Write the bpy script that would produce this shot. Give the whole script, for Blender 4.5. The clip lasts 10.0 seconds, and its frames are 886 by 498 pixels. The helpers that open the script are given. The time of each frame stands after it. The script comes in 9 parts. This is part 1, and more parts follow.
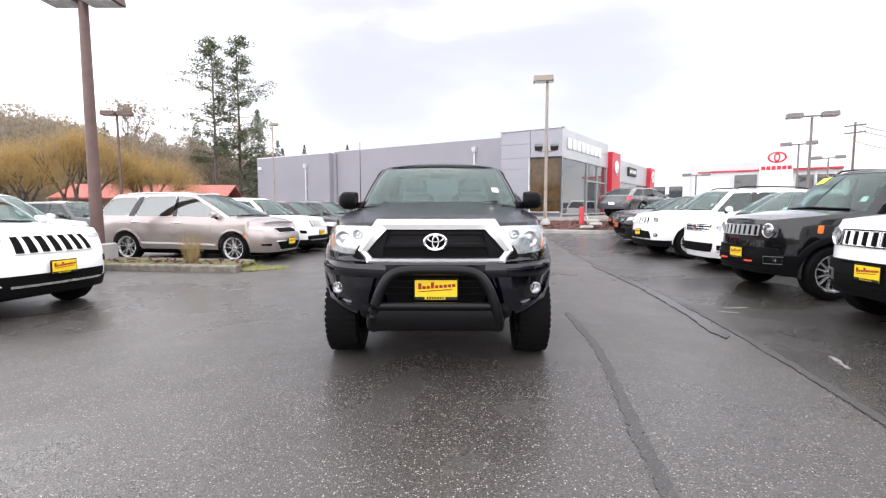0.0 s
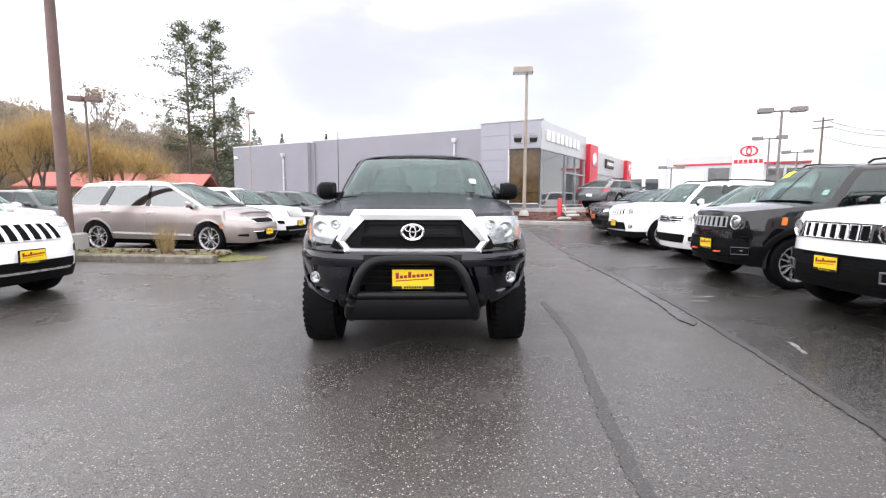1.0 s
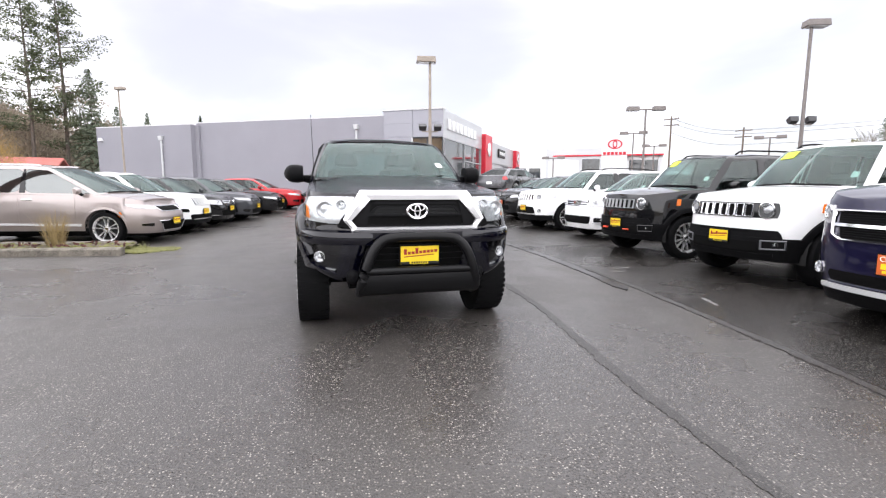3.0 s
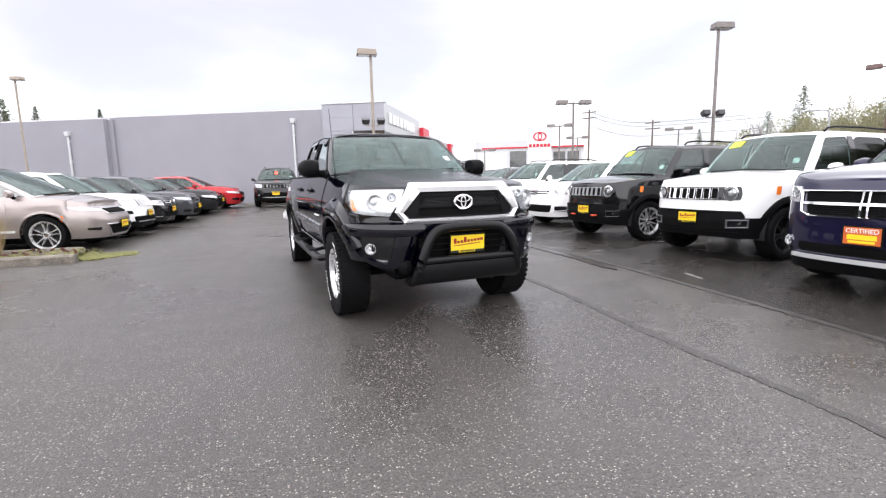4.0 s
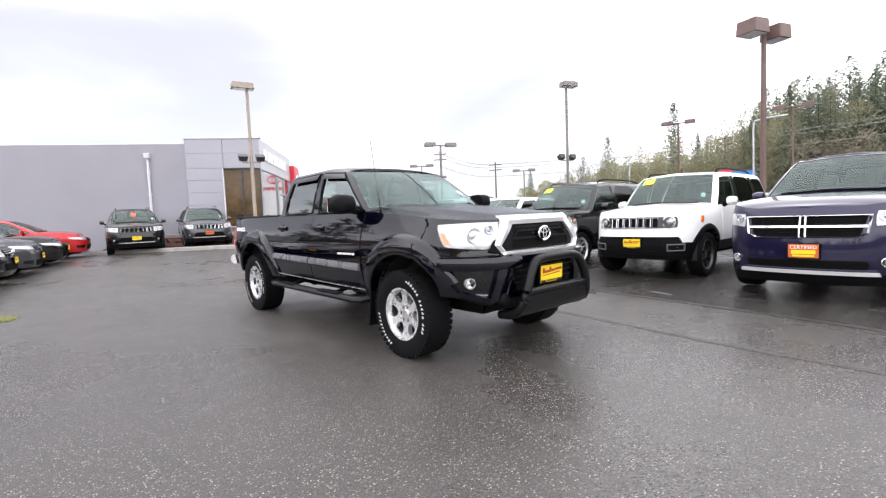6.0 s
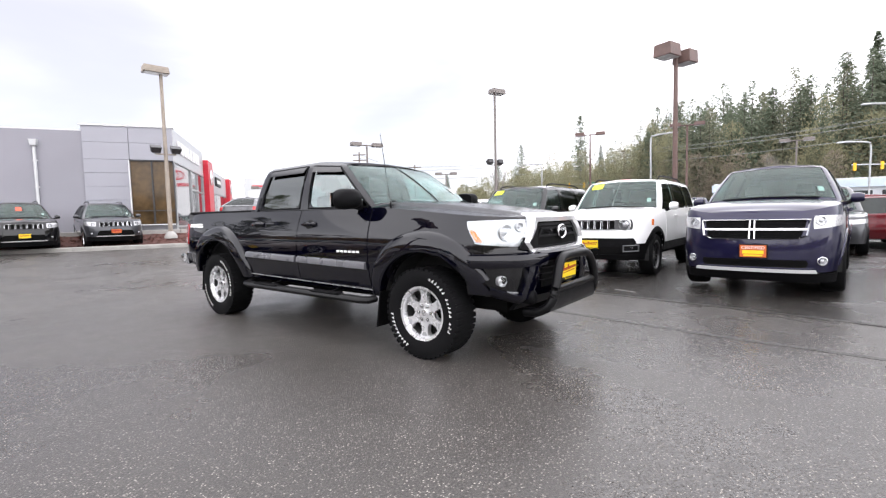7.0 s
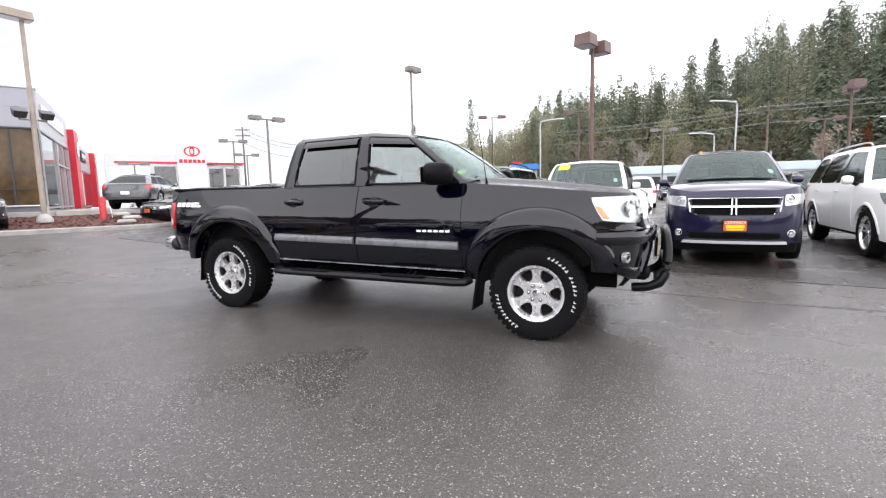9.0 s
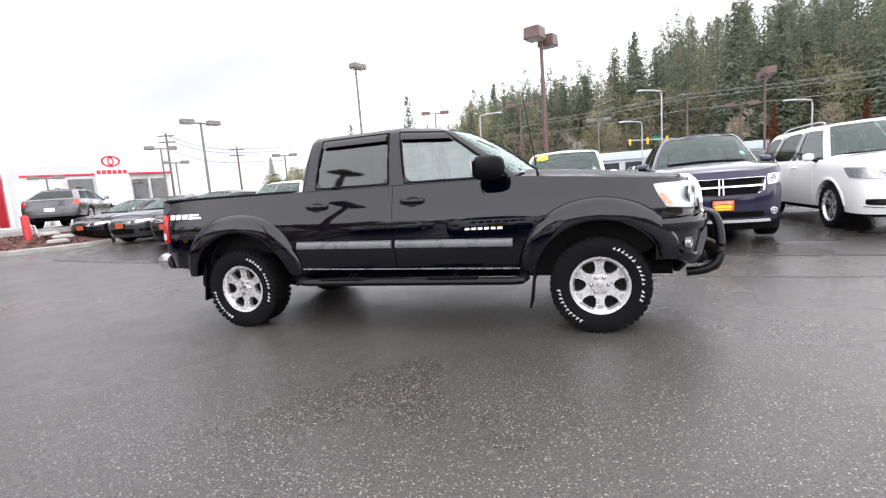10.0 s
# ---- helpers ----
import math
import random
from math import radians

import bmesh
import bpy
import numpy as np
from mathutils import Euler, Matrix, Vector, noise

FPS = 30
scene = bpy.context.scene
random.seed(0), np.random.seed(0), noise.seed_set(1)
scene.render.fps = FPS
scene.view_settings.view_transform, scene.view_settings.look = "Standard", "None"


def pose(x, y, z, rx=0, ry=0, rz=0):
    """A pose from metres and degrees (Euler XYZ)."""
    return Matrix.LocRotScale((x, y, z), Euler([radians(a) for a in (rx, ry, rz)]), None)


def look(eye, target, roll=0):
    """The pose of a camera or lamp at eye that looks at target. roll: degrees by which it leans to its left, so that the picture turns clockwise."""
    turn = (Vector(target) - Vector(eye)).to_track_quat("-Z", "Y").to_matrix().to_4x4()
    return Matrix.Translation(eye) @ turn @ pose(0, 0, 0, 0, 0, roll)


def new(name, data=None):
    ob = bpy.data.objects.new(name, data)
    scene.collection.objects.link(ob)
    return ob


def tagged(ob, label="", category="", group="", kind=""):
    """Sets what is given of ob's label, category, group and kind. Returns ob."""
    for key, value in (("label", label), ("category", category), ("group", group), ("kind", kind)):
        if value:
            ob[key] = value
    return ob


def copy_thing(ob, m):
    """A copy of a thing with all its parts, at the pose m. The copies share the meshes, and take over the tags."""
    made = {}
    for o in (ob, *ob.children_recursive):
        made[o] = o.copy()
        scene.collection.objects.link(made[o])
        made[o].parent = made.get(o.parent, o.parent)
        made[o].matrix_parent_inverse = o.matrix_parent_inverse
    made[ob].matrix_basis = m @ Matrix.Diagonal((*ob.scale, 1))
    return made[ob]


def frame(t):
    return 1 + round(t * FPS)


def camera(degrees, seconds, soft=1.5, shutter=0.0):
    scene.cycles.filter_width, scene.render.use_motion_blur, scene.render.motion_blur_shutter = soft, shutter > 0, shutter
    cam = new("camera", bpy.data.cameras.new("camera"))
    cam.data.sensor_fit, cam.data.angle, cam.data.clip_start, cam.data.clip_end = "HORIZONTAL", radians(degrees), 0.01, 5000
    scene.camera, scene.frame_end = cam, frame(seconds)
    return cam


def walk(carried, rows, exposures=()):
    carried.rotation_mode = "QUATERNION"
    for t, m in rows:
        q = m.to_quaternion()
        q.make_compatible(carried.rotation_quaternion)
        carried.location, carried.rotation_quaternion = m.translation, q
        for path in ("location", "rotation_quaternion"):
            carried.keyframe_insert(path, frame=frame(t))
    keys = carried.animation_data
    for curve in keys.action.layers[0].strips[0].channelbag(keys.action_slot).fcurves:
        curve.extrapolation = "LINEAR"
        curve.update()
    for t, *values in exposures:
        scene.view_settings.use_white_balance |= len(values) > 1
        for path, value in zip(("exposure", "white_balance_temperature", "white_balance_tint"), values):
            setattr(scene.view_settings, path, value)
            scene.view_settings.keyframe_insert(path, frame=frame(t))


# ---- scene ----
cam = camera(86.4, 10.0, soft=1.25)
PATH = [
    (0, (0.088, -4.34, 1.298), (0.08, -2.347, 1.13), -0.1),
    (0.5, (0.084, -4.377, 1.291), (0.141, -2.389, 1.082), 0.1),
    (1, (0.111, -4.399, 1.296), (0.187, -2.411, 1.09), 0.2),
    (1.5, (0.145, -4.461, 1.289), (0.3, -2.477, 1.089), 0.7),
    (2, (0.011, -4.519, 1.266), (0.283, -2.549, 1.058), 1.9),
    (2.5, (-0.425, -4.586, 1.252), (0.024, -2.65, 1.03), 1.8),
    (2.7, (-0.564, -4.591, 1.245), (-0.076, -2.666, 1.009), 0.8),
    (3.8, (-1.598, -4.456, 1.214), (-0.87, -2.615, 0.928), -0.2),
    (4, (-1.787, -4.415, 1.223), (-0.971, -2.61, 0.942), -1.2),
    (4.5, (-2.231, -4.167, 1.211), (-1.298, -2.416, 0.967), -3.7),
    (5, (-2.62, -3.901, 1.217), (-1.59, -2.198, 1.022), -4.1),
    (5.5, (-3.035, -3.639, 1.241), (-1.838, -2.046, 1.071), -2.5),
    (5.7, (-3.199, -3.493, 1.239), (-1.936, -1.95, 1.085), -2.5),
    (6.8, (-3.884, -2.696, 1.226), (-2.331, -1.443, 1.09), -1.4),
    (7, (-3.971, -2.525, 1.215), (-2.375, -1.328, 1.075), -1.4),
    (7.5, (-4.186, -2.095, 1.23), (-2.516, -1.01, 1.049), -1.1),
    (8, (-4.474, -1.701, 1.226), (-2.726, -0.744, 1.059), -1.2),
    (8.5, (-4.605, -1.235, 1.215), (-2.816, -0.37, 0.989), -1.2),
    (9, (-4.709, -0.79, 1.219), (-2.881, -0.012, 0.988), -1.3),
    (9.5, (-4.834, -0.319, 1.245), (-2.945, 0.302, 1.025), -2.1),
    (10, (-4.802, 0.179, 1.256), (-2.894, 0.723, 1.001), -4.4),
]
walk(cam, [(t, look(eye, target, roll)) for t, eye, target, roll in PATH], exposures=[(0.0, 1.5, 6420, 14), (10.0, 1.5, 6420, 14)])

# ---------------------------------------------------------------- sky, sun
SUN_EL, SUN_AZ = 42.0, 222.0
world = bpy.data.worlds.new("overcast_sky")
scene.world = world
world.use_nodes = True
wn, wl = world.node_tree.nodes, world.node_tree.links
wbg = wn["Background"]
sky = wn.new("ShaderNodeTexSky")
sky.sky_type = "NISHITA"
sky.sun_disc = False
sky.sun_elevation, sky.sun_rotation = radians(SUN_EL), radians(SUN_AZ)
coord = wn.new("ShaderNodeTexCoord")
stretch = wn.new("ShaderNodeMapping")
stretch.inputs["Scale"].default_value = (1.0, 1.0, 2.8)
stretch.inputs["Location"].default_value = (3.1, 0.4, 1.7)
wl.new(coord.outputs["Generated"], stretch.inputs["Vector"])
cl = wn.new("ShaderNodeTexNoise")
cl.inputs["Scale"].default_value, cl.inputs["Detail"].default_value, cl.inputs["Roughness"].default_value = 2.0, 5.0, 0.5
cl.inputs["Distortion"].default_value = 0.3
wl.new(stretch.outputs["Vector"], cl.inputs["Vector"])


def sky_math(op, a, b):
    k = wn.new("ShaderNodeMath")
    k.operation = op
    for i, q in enumerate((a, b)):
        if isinstance(q, float):
            k.inputs[i].default_value = q
        else:
            wl.new(q, k.inputs[i])
    return k.outputs[0]


def bank(az, el, wide):
    """A soft bank of grey cloud round one direction of the sky."""
    dot = wn.new("ShaderNodeVectorMath")
    dot.operation = "DOT_PRODUCT"
    a, e = radians(az), radians(el)
    dot.inputs[1].default_value = (math.sin(a) * math.cos(e), math.cos(a) * math.cos(e), math.sin(e))
    wl.new(coord.outputs["Generated"], dot.inputs[0])
    r = wn.new("ShaderNodeMapRange")
    r.interpolation_type = "SMOOTHSTEP"
    r.inputs["From Min"].default_value, r.inputs["From Max"].default_value = math.cos(radians(wide)), 1.0
    wl.new(dot.outputs["Value"], r.inputs["Value"])
    return r.outputs["Result"]


grey = sky_math("ADD", sky_math("ADD", bank(3, 13, 27), sky_math("MULTIPLY", bank(-18, 18, 22), 0.45)), sky_math("ADD", sky_math("MULTIPLY", bank(38, 16, 28), 0.5), sky_math("MULTIPLY", bank(52, 8, 14), 0.6)))
nz = wn.new("ShaderNodeMapRange")
nz.inputs["From Min"].default_value, nz.inputs["From Max"].default_value = 0.80, 0.20
wl.new(cl.outputs["Fac"], nz.inputs["Value"])
amount = sky_math("MINIMUM", sky_math("ADD", sky_math("MULTIPLY", sky_math("MULTIPLY", grey, nz.outputs["Result"]), 1.15), sky_math("MULTIPLY", nz.outputs["Result"], 0.07)), 1.0)
tone = wn.new("ShaderNodeMix")
tone.data_type = "RGBA"
wl.new(sky_math("SUBTRACT", 1.0, sky_math("POWER", sky_math("SUBTRACT", 1.0, amount), 3.0)), tone.inputs["Factor"])
tone.inputs["A"].default_value, tone.inputs["B"].default_value = (0.93, 0.93, 0.935, 1), (0.275, 0.271, 0.280, 1)
dim = wn.new("ShaderNodeMix")
dim.data_type = "RGBA"
dim.blend_type = "ADD"
dim.inputs["Factor"].default_value = 0.015
wl.new(tone.outputs["Result"], dim.inputs["A"])
wl.new(sky.outputs["Color"], dim.inputs["B"])
wl.new(dim.outputs["Result"], wbg.inputs["Color"])
wbg.inputs["Strength"].default_value = 1.0
sun = new("sun", bpy.data.lights.new("sun", "SUN"))
sun.data.energy, sun.data.angle, sun.data.color = 0.60, radians(172), (1.0, 0.97, 0.93)
sun.matrix_world = look((0, 0, 50), (50 * math.cos(radians(SUN_EL)) * math.sin(radians(SUN_AZ + 180)), 50 * math.cos(radians(SUN_EL)) * math.cos(radians(SUN_AZ + 180)), 50 - 50 * math.sin(radians(SUN_EL))))

# ---------------------------------------------------------------- materials
def tree_of(name):
    m = bpy.data.materials.new(name)
    m.use_nodes = True
    return m, m.node_tree.nodes, m.node_tree.links, m.node_tree.nodes["Principled BSDF"]


def mat(name, base, rough=0.5, metal=0.0, coat=0.0, var=0.12, scale=6.0, fine=90.0, bump=0.0, rvar=0.08, spec=0.5, object_space=True):
    """A surface with two scales of variation: broad stains and fine grain, with relief from the grain."""
    m, n, l, p = tree_of(name)
    tc = n.new("ShaderNodeTexCoord")
    out = tc.outputs["Object"]
    big, small = n.new("ShaderNodeTexNoise"), n.new("ShaderNodeTexNoise")
    big.inputs["Scale"].default_value, big.inputs["Detail"].default_value = scale, 4
    small.inputs["Scale"].default_value, small.inputs["Detail"].default_value = fine, 3
    l.new(out, big.inputs["Vector"])
    l.new(out, small.inputs["Vector"])
    add = n.new("ShaderNodeMath")
    add.operation = "ADD"
    l.new(big.outputs["Fac"], add.inputs[0])
    l.new(small.outputs["Fac"], add.inputs[1])
    rp = n.new("ShaderNodeValToRGB")
    rp.color_ramp.elements[0].position, rp.color_ramp.elements[1].position = 0.35, 0.65
    half = n.new("ShaderNodeMath")
    half.operation = "MULTIPLY"
    half.inputs[1].default_value = 0.5
    l.new(add.outputs[0], half.inputs[0])
    l.new(half.outputs[0], rp.inputs["Fac"])
    rp.color_ramp.elements[0].color = (*[max(0, c * (1 - var)) for c in base], 1)
    rp.color_ramp.elements[1].color = (*[min(1, c * (1 + var)) for c in base], 1)
    l.new(rp.outputs["Color"], p.inputs["Base Color"])
    mr = n.new("ShaderNodeMapRange")
    mr.inputs["To Min"].default_value, mr.inputs["To Max"].default_value = max(0.02, rough - rvar), min(1, rough + rvar)
    l.new(big.outputs["Fac"], mr.inputs["Value"])
    l.new(mr.outputs["Result"], p.inputs["Roughness"])
    p.inputs["Metallic"].default_value, p.inputs["Coat Weight"].default_value = metal, coat
    p.inputs["Coat Roughness"].default_value = 0.04
    p.inputs["Specular IOR Level"].default_value = spec
    if bump:
        b = n.new("ShaderNodeBump")
        b.inputs["Strength"].default_value, b.inputs["Distance"].default_value = bump, 0.004
        l.new(small.outputs["Fac"], b.inputs["Height"])
        l.new(b.outputs["Normal"], p.inputs["Normal"])
    return m


def paint(name, base, metal=0.0, rough=0.3, dirt=0.06):
    """Car paint under clear coat, with a faint film of road dirt and rain spots."""
    m = mat(name, base, rough, metal, 1.0, dirt, 2.5, 160.0, 0.0, 0.06)
    p = m.node_tree.nodes["Principled BSDF"]
    p.inputs["Specular IOR Level"].default_value = 0.06
    p.inputs["Coat Roughness"].default_value = 0.025
    return m


def beaded(m, name):
    """The same paint under beads of rain."""
    m = m.copy()
    m.name = name
    n, l = m.node_tree.nodes, m.node_tree.links
    tc, v, nz = n.new("ShaderNodeTexCoord"), n.new("ShaderNodeTexVoronoi"), n.new("ShaderNodeTexNoise")
    v.inputs["Scale"].default_value, nz.inputs["Scale"].default_value = 95, 14
    l.new(tc.outputs["Object"], v.inputs["Vector"])
    l.new(tc.outputs["Object"], nz.inputs["Vector"])
    r, k, b = n.new("ShaderNodeMapRange"), n.new("ShaderNodeMath"), n.new("ShaderNodeBump")
    r.inputs["From Min"].default_value, r.inputs["From Max"].default_value = 0.45, 0.1
    k.operation = "MULTIPLY"
    l.new(v.outputs["Distance"], r.inputs["Value"])
    l.new(r.outputs["Result"], k.inputs[0])
    l.new(nz.outputs["Fac"], k.inputs[1])
    l.new(k.outputs[0], b.inputs["Height"])
    b.inputs["Strength"].default_value, b.inputs["Distance"].default_value = 0.8, 0.005
    p = n["Principled BSDF"]
    p.inputs["Coat Weight"].default_value, p.inputs["Coat Roughness"].default_value = 0.7, 0.14
    l.new(b.outputs["Normal"], p.inputs["Coat Normal"])
    l.new(b.outputs["Normal"], p.inputs["Normal"])
    return m


def glass(name, tint, gloss=0.0, drops=0.0, most=0.62, edge=5.0):
    """A thin pane: tinted see-through with a mirror sheen by Fresnel, and beads of rain where drops is set."""
    m = bpy.data.materials.new(name)
    m.use_nodes = True
    n, l = m.node_tree.nodes, m.node_tree.links
    n.remove(n["Principled BSDF"])
    out = n["Material Output"]
    t, g, mix, fr = n.new("ShaderNodeBsdfTransparent"), n.new("ShaderNodeBsdfGlossy"), n.new("ShaderNodeMixShader"), n.new("ShaderNodeLayerWeight")
    t.inputs["Color"].default_value = (*[math.sqrt(c) for c in tint], 1)
    g.inputs["Color"].default_value = (0.95, 1.0, 0.98, 1)
    g.inputs["Roughness"].default_value = 0.03
    fr.inputs["Blend"].default_value = 0.5
    pw, mr0 = n.new("ShaderNodeMath"), n.new("ShaderNodeMapRange")
    pw.operation = "POWER"
    pw.inputs[1].default_value = edge
    l.new(fr.outputs["Facing"], pw.inputs[0])
    mr0.inputs["To Min"].default_value, mr0.inputs["To Max"].default_value = 0.035 + gloss, most
    l.new(pw.outputs[0], mr0.inputs["Value"])
    l.new(mr0.outputs["Result"], mix.inputs["Fac"])
    l.new(t.outputs[0], mix.inputs[1])
    l.new(g.outputs[0], mix.inputs[2])
    top = mix
    if drops:
        tc = n.new("ShaderNodeTexCoord")
        v, nz = n.new("ShaderNodeTexVoronoi"), n.new("ShaderNodeTexNoise")
        v.inputs["Scale"].default_value, nz.inputs["Scale"].default_value = 42, 5.0
        l.new(tc.outputs["Object"], v.inputs["Vector"])
        l.new(tc.outputs["Object"], nz.inputs["Vector"])
        mr = n.new("ShaderNodeMapRange")
        mr.inputs["From Min"].default_value, mr.inputs["From Max"].default_value = 0.42, 0.28
        mr.inputs["To Max"].default_value = drops
        l.new(v.outputs["Distance"], mr.inputs["Value"])
        k = n.new("ShaderNodeMath")
        k.operation = "MULTIPLY"
        l.new(mr.outputs["Result"], k.inputs[0])
        l.new(nz.outputs["Fac"], k.inputs[1])
        d = n.new("ShaderNodeBsdfDiffuse")
        d.inputs["Color"].default_value = (0.13, 0.19, 0.18, 1)
        top = n.new("ShaderNodeMixShader")
        l.new(k.outputs[0], top.inputs["Fac"])
        l.new(mix.outputs[0], top.inputs[1])
        l.new(d.outputs[0], top.inputs[2])
    l.new(top.outputs[0], out.inputs["Surface"])
    return m


def asphalt_material():
    m, n, l, p = tree_of("wet_asphalt")
    tc = n.new("ShaderNodeTexCoord")
    pos = tc.outputs["Object"]

    def tex(kind, scale, detail=3.0):
        t = n.new(kind)
        t.inputs["Scale"].default_value = scale
        if "Noise" in kind:
            t.inputs["Detail"].default_value = detail
        l.new(pos, t.inputs["Vector"])
        return t

    def rng(sock, a, b, c, d):
        r = n.new("ShaderNodeMapRange")
        for key, val in zip(("From Min", "From Max", "To Min", "To Max"), (a, b, c, d)):
            r.inputs[key].default_value = val
        l.new(sock, r.inputs["Value"])
        return r.outputs["Result"]

    def mathn(op, a, b):
        k = n.new("ShaderNodeMath")
        k.operation = op
        for i, q in enumerate((a, b)):
            if isinstance(q, float):
                k.inputs[i].default_value = q
            else:
                l.new(q, k.inputs[i])
        return k.outputs[0]

    def mixc(f, a, b):
        k = n.new("ShaderNodeMix")
        k.data_type = "RGBA"
        l.new(f, k.inputs["Factor"])
        for key, q in (("A", a), ("B", b)):
            if isinstance(q, tuple):
                k.inputs[key].default_value = (*q, 1)
            else:
                l.new(q, k.inputs[key])
        return k.outputs["Result"]

    stones = tex("ShaderNodeTexVoronoi", 88)
    grit = tex("ShaderNodeTexNoise", 75, 6)
    patch = tex("ShaderNodeTexNoise", 0.23, 5)
    patch2 = tex("ShaderNodeTexNoise", 1.3, 5)
    blot = tex("ShaderNodeTexNoise", 6.0, 4)
    # dark binder, stones of many greys, a few pale ones
    base = mixc(rng(grit.outputs["Fac"], 0.35, 0.65, 0.0, 1.0), (0.0195, 0.0176, 0.0161), (0.0727, 0.0656, 0.0598))
    hue = n.new("ShaderNodeSeparateColor")
    l.new(stones.outputs["Color"], hue.inputs["Color"])
    core = rng(stones.outputs["Distance"], 0.50, 0.22, 0.0, 1.0)
    pale = mathn("MULTIPLY", core, rng(hue.outputs["Red"], 0.72, 0.98, 0.0, 1.0))
    grey = mathn("MULTIPLY", core, rng(hue.outputs["Green"], 0.15, 1.0, 0.0, 0.8))
    base = mixc(grey, base, (0.1072, 0.0971, 0.0881))
    base = mixc(pale, base, (0.490, 0.453, 0.408))
    wear = rng(patch2.outputs["Fac"], 0.3, 0.7, 0.0, 0.55)
    base = mixc(mathn("MULTIPLY", wear, 0.5), base, (0.0511, 0.0465, 0.0436))
    stain = rng(blot.outputs["Fac"], 0.60, 0.74, 0.0, 0.5)
    base = mixc(stain, base, (0.0346, 0.0315, 0.0300))
    l.new(base, p.inputs["Base Color"])
    wet = mathn("ADD", rng(patch.outputs["Fac"], 0.38, 0.62, 0.0, 0.7), rng(patch2.outputs["Fac"], 0.4, 0.7, 0.0, 0.35))
    l.new(rng(wet, 0.1, 0.9, 0.50, 0.20), p.inputs["Roughness"])
    p.inputs["Specular IOR Level"].default_value = 0.62
    b = n.new("ShaderNodeBump")
    b.inputs["Strength"].default_value, b.inputs["Distance"].default_value = 0.62, 0.006
    h = mathn("ADD", mathn("MULTIPLY", core, 0.7), mathn("MULTIPLY", grit.outputs["Fac"], 0.5))
    l.new(h, b.inputs["Height"])
    l.new(b.outputs["Normal"], p.inputs["Normal"])
    return m


ASPHALT = asphalt_material()
WETFILM = mat("rain_film_on_asphalt", (0.038, 0.035, 0.034), 0.30, var=0.4, scale=3.0, fine=110, bump=0.35, rvar=0.10, spec=0.5)
LINE = mat("worn_white_line_paint", (0.17, 0.165, 0.16), 0.6, var=0.6, scale=8, fine=40, bump=0.5)
CONCRETE = mat("weathered_concrete", (0.36, 0.35, 0.33), 0.8, var=0.22, scale=2.5, fine=60, bump=0.5)
KERB = mat("grey_kerb_concrete", (0.30, 0.29, 0.27), 0.8, var=0.3, scale=3, fine=50, bump=0.6)
TIMBER = mat("weathered_grey_timber", (0.165, 0.148, 0.122), 0.85, var=0.55, scale=7, fine=45, bump=1.0)
BARK = mat("red_bark_mulch", (0.085, 0.034, 0.026), 0.9, var=0.6, scale=6, fine=45, bump=1.0)
SOIL = mat("dark_bed_soil", (0.09, 0.07, 0.05), 0.95, var=0.5, scale=5, fine=60, bump=1.0)
MOSS = mat("moss_green_turf", (0.135, 0.135, 0.042), 0.95, var=0.5, scale=5, fine=70, bump=0.9)
STRAW = mat("dry_straw_grass", (0.33, 0.245, 0.115), 0.9, var=0.4, scale=9, fine=50)
STUCCO = mat("grey_stucco_wall", (0.2701, 0.2660, 0.2963), 0.85, var=0.07, scale=0.6, fine=120, bump=0.35)
PANEL = mat("grey_metal_cladding", (0.2946, 0.2946, 0.3274), 0.42, 0.35, var=0.06, scale=0.8, fine=60)
SILVERP = mat("silver_fascia_cladding", (0.4840, 0.4884, 0.5016), 0.38, 0.4, var=0.05, scale=0.8, fine=60)
REDP = mat("red_fascia_cladding", (0.52, 0.012, 0.03), 0.35, var=0.1, scale=1.2, fine=60)
WHITEP = mat("white_painted_wall", (0.74, 0.74, 0.745), 0.6, var=0.05, scale=0.6, fine=80)
GREYW = mat("light_grey_block_wall", (0.55, 0.56, 0.57), 0.7, var=0.06, scale=0.7, fine=60)
PIPE = mat("pale_grey_downpipe", (0.56, 0.57, 0.58), 0.5, var=0.1, scale=3)
CAPM = mat("pale_roof_coping", (0.62, 0.62, 0.63), 0.5, var=0.08, scale=2)
BRONZE = mat("bronze_tinted_glass", (0.075, 0.046, 0.020), 0.10, 0.0, 0.12, var=0.45, scale=0.7, fine=4, rvar=0.03, spec=0.25)
DARKGLASS = mat("dark_shop_glass", (0.03, 0.035, 0.04), 0.05, 0.0, 0.8, var=0.4, scale=0.7, fine=3, rvar=0.02)
FRAMEM = mat("white_window_frame", (0.75, 0.75, 0.76), 0.4, var=0.06)
DARKM = mat("dark_window_frame", (0.03, 0.03, 0.032), 0.4, var=0.2)
BROWNPOLE = mat("brown_painted_steel", (0.115, 0.068, 0.058), 0.5, var=0.25, scale=4, bump=0.2)
GREYPOLE = mat("weathered_bronze_steel", (0.17, 0.15, 0.14), 0.5, var=0.25, scale=4, bump=0.2)
TANPOLE = mat("tan_painted_steel", (0.30, 0.255, 0.21), 0.55, var=0.2, scale=4)
ALLOY_DULL = mat("dull_grey_trim", (0.13, 0.13, 0.14), 0.4, 0.4, var=0.15, scale=8)
GALV = mat("galvanised_steel", (0.42, 0.43, 0.44), 0.45, 0.6, var=0.15, scale=5)
WOODPOLE = mat("creosoted_timber_pole", (0.13, 0.10, 0.08), 0.9, var=0.4, scale=3, fine=40, bump=0.6)
